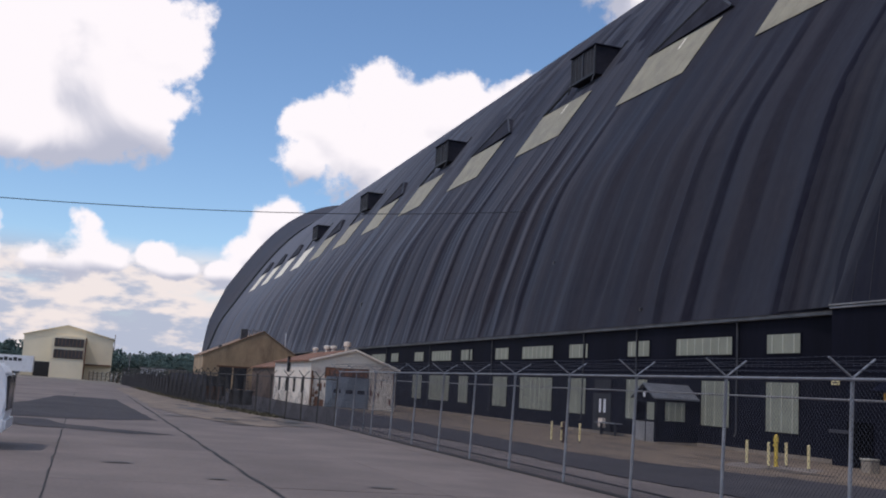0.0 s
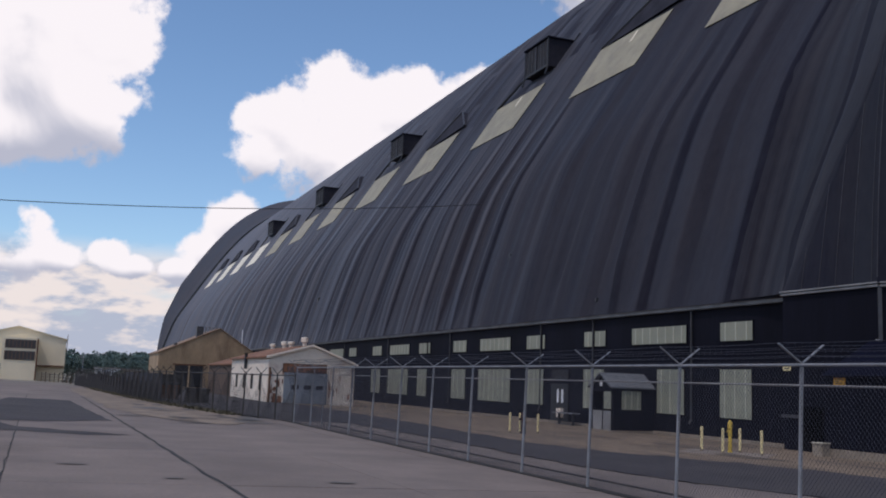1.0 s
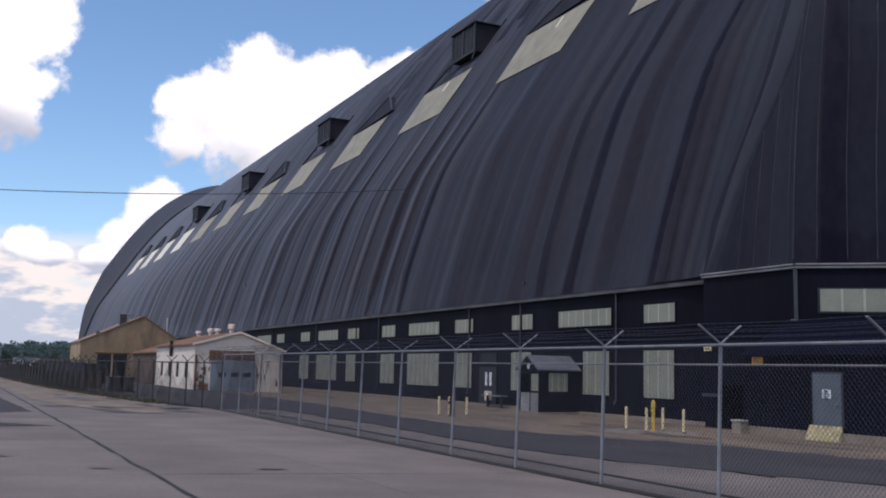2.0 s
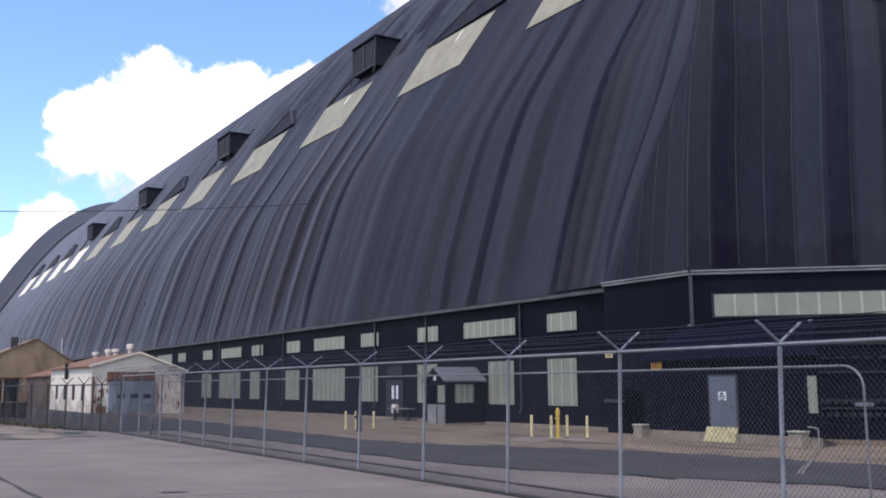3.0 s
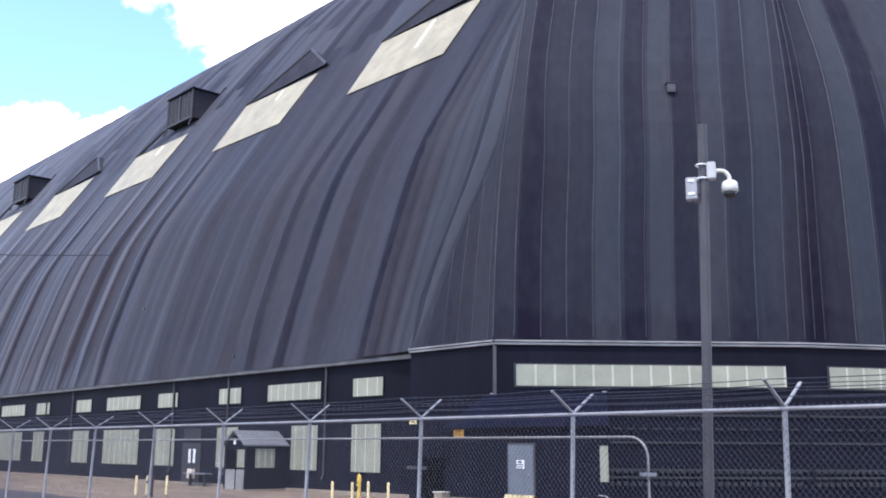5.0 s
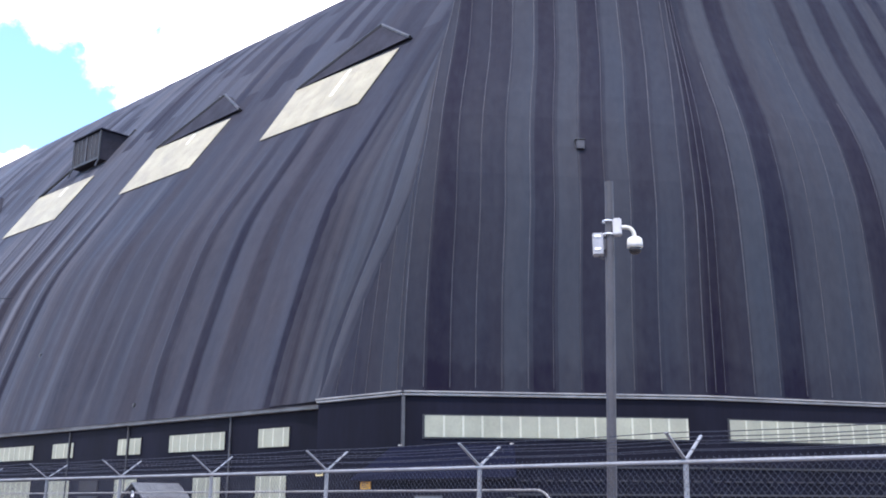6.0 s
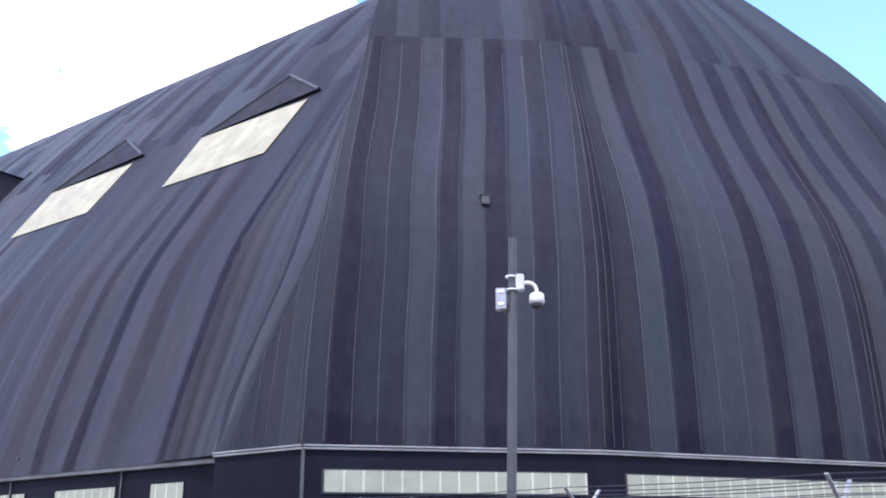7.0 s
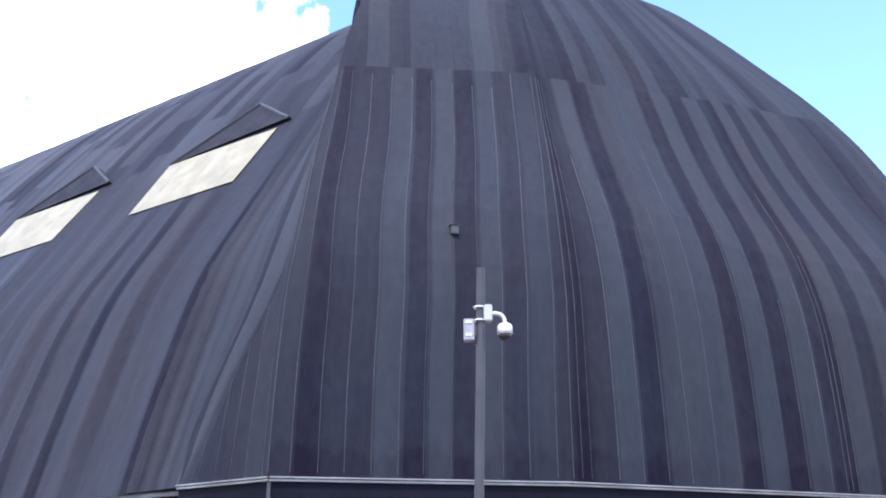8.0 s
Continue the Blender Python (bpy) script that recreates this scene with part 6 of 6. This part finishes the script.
def build_shed():
    g = gz(22)
    s = thing("garage_shed", (23, 95, g), "peeling white shed with rusty roof and grey roller door", "shed")
    x0, x1, y0, y1 = 18.2, 26.1, 85.4, 104
    gable_house(s, x0, x1, y0, y1, g - 0.2, 3.75, 4.85, M["whitewash"], M["rust_roof"], 22.1, 0.25, 3.35)
    gable_house(s, x0 + 0.3, x1 - 0.5, y1 + 0.1, 122, g - 0.2, 3.2, 4.3, M["lean_to"], M["rust_roof"], 22.1, 0.2)
    d = part("roller_door", one_box(19.65, 23.6, y0 - 0.08, y0 + 0.02, g, 2.5), M["shed_door"], s, "grey panelled garage door")
    for k in range(4):
        part("door_panel", one_box(19.7, 23.55, y0 - 0.11, y0 - 0.07, g + 0.08 + k * 0.68, g + 0.70 + k * 0.68, 0.02), M["shed_door"], d)
    for k in range(3):
        part("door_pane", one_box(20.35 + k * 1.1, 21.0 + k * 1.1, y0 - 0.13, y0 - 0.1, 1.05, 1.4), M["dark_glass"], d)
    li = part("lintel", one_box(19.5, 23.5, y0 - 0.10, y0, 2.5, 3.3, 0.02), M["rust"], s, "rusty slatted clerestory over the door")
    for k in range(9):
        part("slat", one_box(19.55 + k * 0.44, 19.83 + k * 0.44, y0 - 0.15, y0 - 0.09, 2.6 + 0.05 * (k % 2), 3.25 - 0.06 * (k % 3), 0.01), M["rust_pale"], li)
    # rust stains bleeding through the paint
    rust_rng = random.Random(12)
    stains = [(18.9, 0.2, 0.6, 1.3), (19.4, 0.1, 0.4, 0.9), (25.6, 0.5, 0.25, 0.8)]
    stains += [(rust_rng.uniform(18.4, 19.55), rust_rng.uniform(-0.1, 2.6), rust_rng.uniform(0.08, 0.35), rust_rng.uniform(0.25, 1.1)) for k in range(14)]
    stains += [(rust_rng.uniform(23.7, 25.9), rust_rng.uniform(-0.1, 2.2), rust_rng.uniform(0.06, 0.2), rust_rng.uniform(0.2, 0.9)) for k in range(11)]
    for k, (x, z, w, h) in enumerate(stains):
        bm = bmesh.new()
        vs = []
        for q in range(20):
            a = 2 * math.pi * q / 20
            r = 0.6 + 0.8 * abs(noise.noise((math.cos(a) * 1.7 + k * 3, math.sin(a) * 1.7, 0.7)))
            vs.append(bm.verts.new((x + 0.55 * w * r * math.cos(a), y0 - 0.012 - 0.002 * k, z + h * r * math.sin(a) * 0.5)))
        bm.faces.new(vs)
        part("rust_stain", bm, M["rust_pale"], s, "rust stain bleeding through the paint")
    # pale boards along the edges of the gable
    for xa, za, xb, zb in ((x0 - 0.25, 3.68, 22.1, 4.87), (22.1, 4.87, x1 + 0.25, 3.26)):
        bm = bmesh.new()
        prof = [bm.verts.new((x, y0 - 0.27, z)) for x, z in ((xa, za), (xb, zb), (xb, zb + 0.19), (xa, za + 0.19))]
        back = [bm.verts.new((v.co.x, y0 - 0.2, v.co.z)) for v in prof]
        for k in range(4):
            bm.faces.new((prof[k], prof[(k + 1) % 4], back[(k + 1) % 4], back[k]))
        bm.faces.new(prof[::-1])
        bm.faces.new(back)
        part("rake_board", bm, M["whitewash"], s, "pale board along the gable edge")
    part("drain_pipe", tube(bmesh.new(), [(25.85, y0 - 0.12, g), (25.85, y0 - 0.12, 3.1)], 0.06, 8), M["rust"], s)
    part("drain_pipe", tube(bmesh.new(), [(18.35, y0 - 0.12, g), (18.35, y0 - 0.12, 2.9)], 0.09, 8), M["rust"], s)
    part("stove_pipe", tube(bmesh.new(), [(17.98, 95, 2.75), (17.98, 95, 4.2), (17.98, 95, 4.25)], [0.16, 0.16, 0.22], 10), M["black"], s, "black stove pipe")
    for k in range(4):
        part("window", one_box(x0 - 0.06, x0 + 0.02, 88 + k * 4, 88.9 + k * 4, 0.9, 2.3), M["dark_glass"], s)
    for y, h in ((88.5, 0.85), (94, 0.6), (97, 0.7), (102.5, 0.6)):
        part("roof_vent", tube(bmesh.new(), [(22.1, y, 4.85), (22.1, y, 5.05 + h * 0.3), (22.1, y, 5.1 + h * 0.3), (22.1, y, 4.9 + h), (22.1, y, 4.95 + h)], [0.2, 0.2, 0.33, 0.33, 0.1], 12), M["whitewash"], s)


def build_barn():
    g = gz(18)
    b = thing("corrugated_barn", (19, 140, g), "ochre corrugated metal barn with dark doorway", "barn")
    x0, x1, xp, ze, zr, zp = 13.6, 26.4, 21.4, 4.65, 5.0, 8.2
    gable_house(b, x0, x1, 134, 147, g - 0.2, ze, zp, M["barn"], M["barn_roof"], xp, 0.15, zr)
    # black slab on the front wall stands for the unlit inside
    part("doorway", one_box(15.8, 19.5, 133.9, 134.05, 0.3, 3.15), M["black"], b, "dark open doorway")
    part("door_post", one_box(17.55, 17.75, 133.86, 133.95, 0.3, 3.15), M["barn"], b)
    part("fascia", one_box(15.5, 19.8, 133.84, 134.0, 3.15, 3.35), M["rust"], b)
    for k in range(46):
        x = x0 + 0.08 + k * 0.275
        zt = ze + (zp - ze) * (x - x0) / (xp - x0) if x < xp else zr + (zp - zr) * (x1 - x) / (x1 - xp)
        part("sheet_rib", one_box(x, x + 0.07, 133.93, 134.02, g if not 15.5 < x < 19.6 else 3.35, zt - 0.05), M["barn"], b)
    part("roof_vent", one_box(18.6, 19.5, 136, 137, 6.7, 8.55, 0.05), M["louver"], b)
    part("roof_vent", one_box(15.7, 16.2, 136, 136.6, 5.4, 6.15, 0.05), M["louver"], b)
    for k in range(4):
        x = 19.9 + k * 0.42
        part("ridge_cowl", tube(bmesh.new(), [(x, 137, 7.3), (x, 137, 8.35 + 0.1 * (k % 2)), (x, 137, 8.5 + 0.1 * (k % 2))], [0.1, 0.1, 0.17], 8), M["galv"], b)
    part("mast", tube(bmesh.new(), [(25.0, 137, 5.6), (25.0, 137, 8.4)], 0.06, 6), M["white"], b, "thin white mast")


def build_hall():
    g = gz(-4)
    h = thing("cream_hall", (-4, 155, g), "cream rendered hall with stepped roof and dark louvred windows", "building")
    gable_house(h, -10.1, 2.3, 154, 175, g - 0.3, 6.3, 7.9, M["hall"], M["hall"], -4.3, 0.2)
    part("bay", one_box(-6.1, -1.55, 150, 154.2, g - 0.3, 6.25), M["hall"], h, "projecting cream bay")
    for z0, z1 in ((4.75, 5.95), (3.1, 4.35)):
        w = part("window", one_box(-5.75, -1.8, 149.92, 150.05, z0, z1), M["dark_glass"], h)
        for k in range(9):
            part("mullion", one_box(-5.75 + k * 0.49, -5.68 + k * 0.49, 149.88, 149.93, z0, z1), M["rust"], w)
    # unlit inside shown by a black slab set into the wall
    part("doorway", one_box(-8.4, -6.15, 153.85, 154.1, g, 2.5), M["black"], h, "dark open doorway")
    part("awning", one_box(-1.5, 2.2, 153.2, 154.1, 2.3, 2.5), M["rust"], h, "brown awning")
    part("mast", tube(bmesh.new(), [(2.45, 153.9, 4.6), (2.45, 153.9, 7.1)], 0.05, 6), M["rust"], h, "thin dark mast at the eave")
    part("downpipe", tube(bmesh.new(), [(-1.5, 149.9, g), (-1.5, 149.9, 6.2)], 0.1, 8), M["rust"], h)


def build_trailer():
    x0, x1, y0, y1 = -20.5, -8.1, 147.5, 150.0
    g = gz(-14)
    t = thing("trailer", (-14, 149, g), "white box trailer with dark lettering bars parked by the hall", "trailer")
    part("body", one_box(x0, x1, y0, y1, g + 0.35, 3.15, 0.05), M["white"], t)
    for k in range(6):
        part("lettering_bar", one_box(-13.1 + k * 0.6, -12.62 + k * 0.6, y0 - 0.02, y0 + 0.01, 2.35, 2.85 - 0.12 * (k % 2)), M["sign_ink"], t)
    for x in (-10.2, -11.6, -18.8):
        w = part("wheel", tube(bmesh.new(), [(x, y0 + 0.05, g + 0.5), (x, y0 + 0.4, g + 0.5)], 0.5, 18), M["tyre"], t)
        part("rim", tube(bmesh.new(), [(x, y0 + 0.02, g + 0.5), (x, y0 + 0.1, g + 0.5)], 0.28, 14), M["galv"], w)


def build_yard_clutter():
    """Stored gear behind the old fence and by the hall."""
    rng = random.Random(21)
    # scrap bins and crates
    for x, y, w, h, m, lab in ((9.6, 92, 2.2, 1.5, "dark_steel", "dark rusted steel scrap bin behind the fence"), (8.4, 104, 2.6, 1.7, "screen", "dark tarpaulin-covered crate behind the fence"),
                               (7.6, 116, 2.0, 1.3, "rust", "rusty brown storage crate behind the fence"), (11.5, 100, 2.4, 1.9, "dark_steel", "dark rusted steel scrap bin behind the fence"),
                               (6.0, 126, 2.4, 1.5, "screen", "dark tarpaulin-covered crate behind the fence"), (9.2, 80, 1.6, 1.2, "rust", "rusty brown storage crate behind the fence"),
                               (10.4, 72, 1.5, 1.0, "dark_steel", "dark rusted steel scrap bin behind the fence")):
        g = gz(x)
        t = thing("scrap_bin", (x, y, g), lab, "bin", "gear behind the old fence")
        part("body", one_box(x - w / 2, x + w / 2, y - 0.8, y + 0.8, g, g + h, 0.05), M[m], t)
        part("rim", one_box(x - w / 2 - 0.06, x + w / 2 + 0.06, y - 0.86, y + 0.86, g + h - 0.12, g + h + 0.03, 0.02), M["dark_steel"], t)
        for k in range(4):
            part("rib", one_box(x - w / 2 + (k + 0.4) * w / 4, x - w / 2 + (k + 0.4) * w / 4 + 0.1, y - 0.88, y - 0.78, g + 0.05, g + h - 0.1), M["dark_steel"], t)
        for k in (-1, 1):
            part("skid", one_box(x + k * w * 0.3 - 0.1, x + k * w * 0.3 + 0.1, y - 0.8, y + 0.8, g - 0.04, g + 0.05), M["dark_steel"], t)
    # shrubs that have grown through
    for x, y, h in ((8.0, 122, 2.4), (10.5, 128, 2.8), (5.0, 131, 2.2), (13.0, 112, 2.2), (3.0, 138, 2.0), (7.0, 136, 2.6), (11.8, 120, 2.6), (9.0, 134, 2.2)):
        t = thing("shrub", (x, y, gz(x)), "dark green overgrown shrub behind the fence", "shrub", "shrubs behind the old fence")
        part("stem", tube(bmesh.new(), [(x, y, gz(x) - 0.1), (x + 0.1, y, h * 0.5), (x, y, h * 0.8)], [0.08, 0.06, 0.02], 6), M["bark"], t)
        verts, faces = [], []
        for c in range(420):
            p = Vector((rng.gauss(0, 0.5), rng.gauss(0, 0.5), rng.uniform(0.05, 1.0)))
            q = Vector((x + p.x * h * 0.55, y + p.y * h * 0.55, gz(x) + p.z * h * (1 - 0.25 * abs(p.x))))
            sz = rng.uniform(0.06, 0.14)
            u = Vector((rng.uniform(-1, 1), rng.uniform(-1, 1), rng.uniform(-1, 1))).normalized()
            r = u.orthogonal().normalized()
            b = len(verts)
            verts += [q + u * sz, q + r * sz * 0.6, q - u * sz, q - r * sz * 0.6]
            faces.append((b, b + 1, b + 2, b + 3))
        mesh("leaves", verts, faces, M["shrub"], t)
    # utility pole
    x, y = 4.4, 138
    p = thing("utility_pole", (x, y, gz(x)), "thin grey utility pole with a short crossarm", "pole")
    part("pole", tube(bmesh.new(), [(x, y, gz(x) - 0.1), (x, y, 4.3)], [0.07, 0.05], 8), M["galv"], p)
    part("crossarm", tube(bmesh.new(), [(x - 0.5, y, 3.7), (x + 0.2, y, 3.75)], 0.05, 6), M["galv"], p)
    # a small far cabin and parked gear
    for x, y, w, h, m, lab, nm in ((11.5, 215, 5.0, 2.6, "white", "small white flat-roofed site cabin", "site_cabin"), (19.0, 260, 6.0, 2.8, "block", "small tan flat-roofed site cabin", "site_cabin")):
        g = gz(x)
        t = thing(nm, (x, y, g), lab, "cabin")
        part("body", one_box(x - w / 2, x + w / 2, y, y + 3, g, g + h, 0.03), M[m], t)
        part("roof", one_box(x - w / 2 - 0.2, x + w / 2 + 0.2, y - 0.2, y + 3.2, g + h, g + h + 0.2), M["flash"], t)
        part("door", one_box(x - 0.4, x + 0.5, y - 0.06, y + 0.01, g, g + 2.0), M["door"], t)
        for k in (-1, 1):
            part("window", one_box(x + k * w * 0.32 - 0.4, x + k * w * 0.32 + 0.4, y - 0.05, y + 0.01, g + 1.0, g + 1.8), M["dark_glass"], t)
    # low wire fence and posts before the hall
    f = thing("yard_fence", (0, 146, gz(0)), "low rusty post-and-wire fence before the hall", "fence")
    for k in range(12):
        x = -0.6 + k * 0.55
        part("post", tube(bmesh.new(), [(x, 146 - k * 0.4, gz(x) - 0.1), (x + rng.uniform(-0.06, 0.06), 146 - k * 0.4, gz(x) + rng.uniform(1.1, 1.7))], 0.06, 6), M["rust"], f)
    for z in (0.5, 0.9, 1.25):
        part("wire", tube(bmesh.new(), [(-0.6, 146, z), (5.45, 141.6, z)], 0.025, 5), M["dark_steel"], f)


M["shrub"] = material("dark shrub leaves", (0.032, 0.042, 0.032), 0.8, 0, 0.45, 0.4, 4, 0.0)
build_yard_clutter()
build_shed()
build_barn()
build_hall()
build_trailer()


def build_van():
    """A white van parked on the apron."""
    g = gz(-3)
    x1 = -1.16
    v = thing("van", (-3.2, 23, g), "white parked van with dark window and bumper", "van")
    bm = bmesh.new()
    sec = [(-6.0, 0.45), (x1 - 0.05, 0.45), (x1, 0.75), (x1 - 0.02, 1.0), (x1 - 0.06, 1.45), (x1 - 0.22, 1.68), (x1 - 1.3, 1.8), (-6.0, 1.85)]
    a = [bm.verts.new((x, 22.0, g + z)) for x, z in sec]
    b = [bm.verts.new((x, 23.8, g + z)) for x, z in sec]
    n = len(sec)
    for i in range(n):
        bm.faces.new((a[i], a[(i + 1) % n], b[(i + 1) % n], b[i]))
    bm.faces.new(a[::-1])
    bm.faces.new(b)
    bmesh.ops.bevel(bm, geom=list(bm.edges), offset=0.06, segments=2, affect="EDGES")
    part("body", bm, M["white"], v)
    part("bumper", one_box(x1 - 0.35, x1 + 0.03, 21.95, 23.85, g + 0.30, g + 0.60, 0.06), M["white"], v, "white bumper")
    part("tail_light", one_box(x1 - 0.06, x1 + 0.015, 22.15, 23.1, g + 0.72, g + 1.45, 0.02), M["dark_glass"], v, "tall dark tail lamp")
    part("trim_strip", one_box(x1 - 0.06, x1 + 0.02, 23.2, 23.6, g + 0.7, g + 1.48, 0.015), M["chrome"], v, "chrome trim strip")
    part("window", one_box(x1 - 1.6, x1 - 0.6, 21.98, 22.03, g + 1.15, g + 1.6, 0.02), M["dark_glass"], v)
    for x in (-1.9, -5.0):
        w = part("wheel", tube(bmesh.new(), [(x, 22.02, g + 0.34), (x, 22.24, g + 0.34)], 0.34, 20), M["tyre"], v)
        part("rim", tube(bmesh.new(), [(x, 22.0, g + 0.34), (x, 22.06, g + 0.34)], 0.2, 16), M["galv"], w)


build_van()


def build_cable():
    bm = bmesh.new()
    pts = []
    for k in range(41):
        x = 34.5 - 60 * k / 40
        # a slack line, lower towards its far pole
        z = 17.8 - 0.1757 * (34.5 - x) + 0.00138 * (34.5 - x) ** 2
        pts.append((x, 77 - 0.164 * (34.5 - x), z))
    tube(bm, pts, 0.03, 5)
    tagged(part("overhead_cable", bm, M["black"]), "thin black overhead cable fixed to the hangar roof", "cable")


build_cable()


def build_trees():
    """A far belt of trees along the horizon."""
    rng = random.Random(5)
    for y, n, xa, xb, h in ((430, 52, -60, 55, 6.5), (560, 50, -80, 80, 10.0), (760, 50, -130, 110, 16.0)):
        for k in range(n):
            x = xa + (xb - xa) * (k + rng.uniform(-0.45, 0.45)) / n
            hh = h * rng.uniform(0.7, 1.25)
            yy = y + rng.uniform(-30, 30)
            t = thing("tree", (x, yy, gz(x)), "dark green summer tree in a far belt", "tree", "far belt of trees")
            bm = bmesh.new()
            tube(bm, [(x, yy, gz(x) - 0.2), (x, yy, hh * 0.3), (x + 0.2, yy, hh * 0.75)], [0.3, 0.22, 0.08], 6)
            for q in range(4):
                an = rng.uniform(0, 6.28)
                tube(bm, [(x, yy, hh * 0.25), (x + math.cos(an) * hh * 0.25, yy + math.sin(an) * hh * 0.25, hh * 0.55)], [0.12, 0.04], 5)
            part("trunk", bm, M["bark"], t)
            verts, faces = [], []
            wide = rng.uniform(0.42, 0.62)
            lobes = [(Vector((rng.uniform(-0.6, 0.6), rng.uniform(-0.6, 0.6), rng.uniform(-0.5, 0.6))), rng.uniform(0.45, 0.75)) for q in range(6)]
            for c in range(480):
                o, rad = lobes[c % 6]
                p = Vector((rng.gauss(0, 1), rng.gauss(0, 1), rng.gauss(0, 1))).normalized() * rad * rng.uniform(0.6, 1.0) + o
                q = Vector((x + p.x * hh * wide, yy + p.y * hh * wide, max(0.2, hh * 0.5 + p.z * hh * 0.46)))
                s = hh * rng.uniform(0.035, 0.075)
                u = Vector((rng.uniform(-1, 1), rng.uniform(-1, 1), rng.uniform(-1, 1))).normalized()
                r = u.orthogonal().normalized()
                b = len(verts)
                verts += [q + u * s, q + r * s, q - u * s * 0.9, q - r * s + u * s * 0.2, q + u.cross(r) * s * 0.8]
                faces += [(b, b + 1, b + 4), (b + 1, b + 2, b + 4), (b + 2, b + 3, b + 4), (b + 3, b, b + 4)]
            mesh("crown", verts, faces, M["leaf"], t)


build_trees()
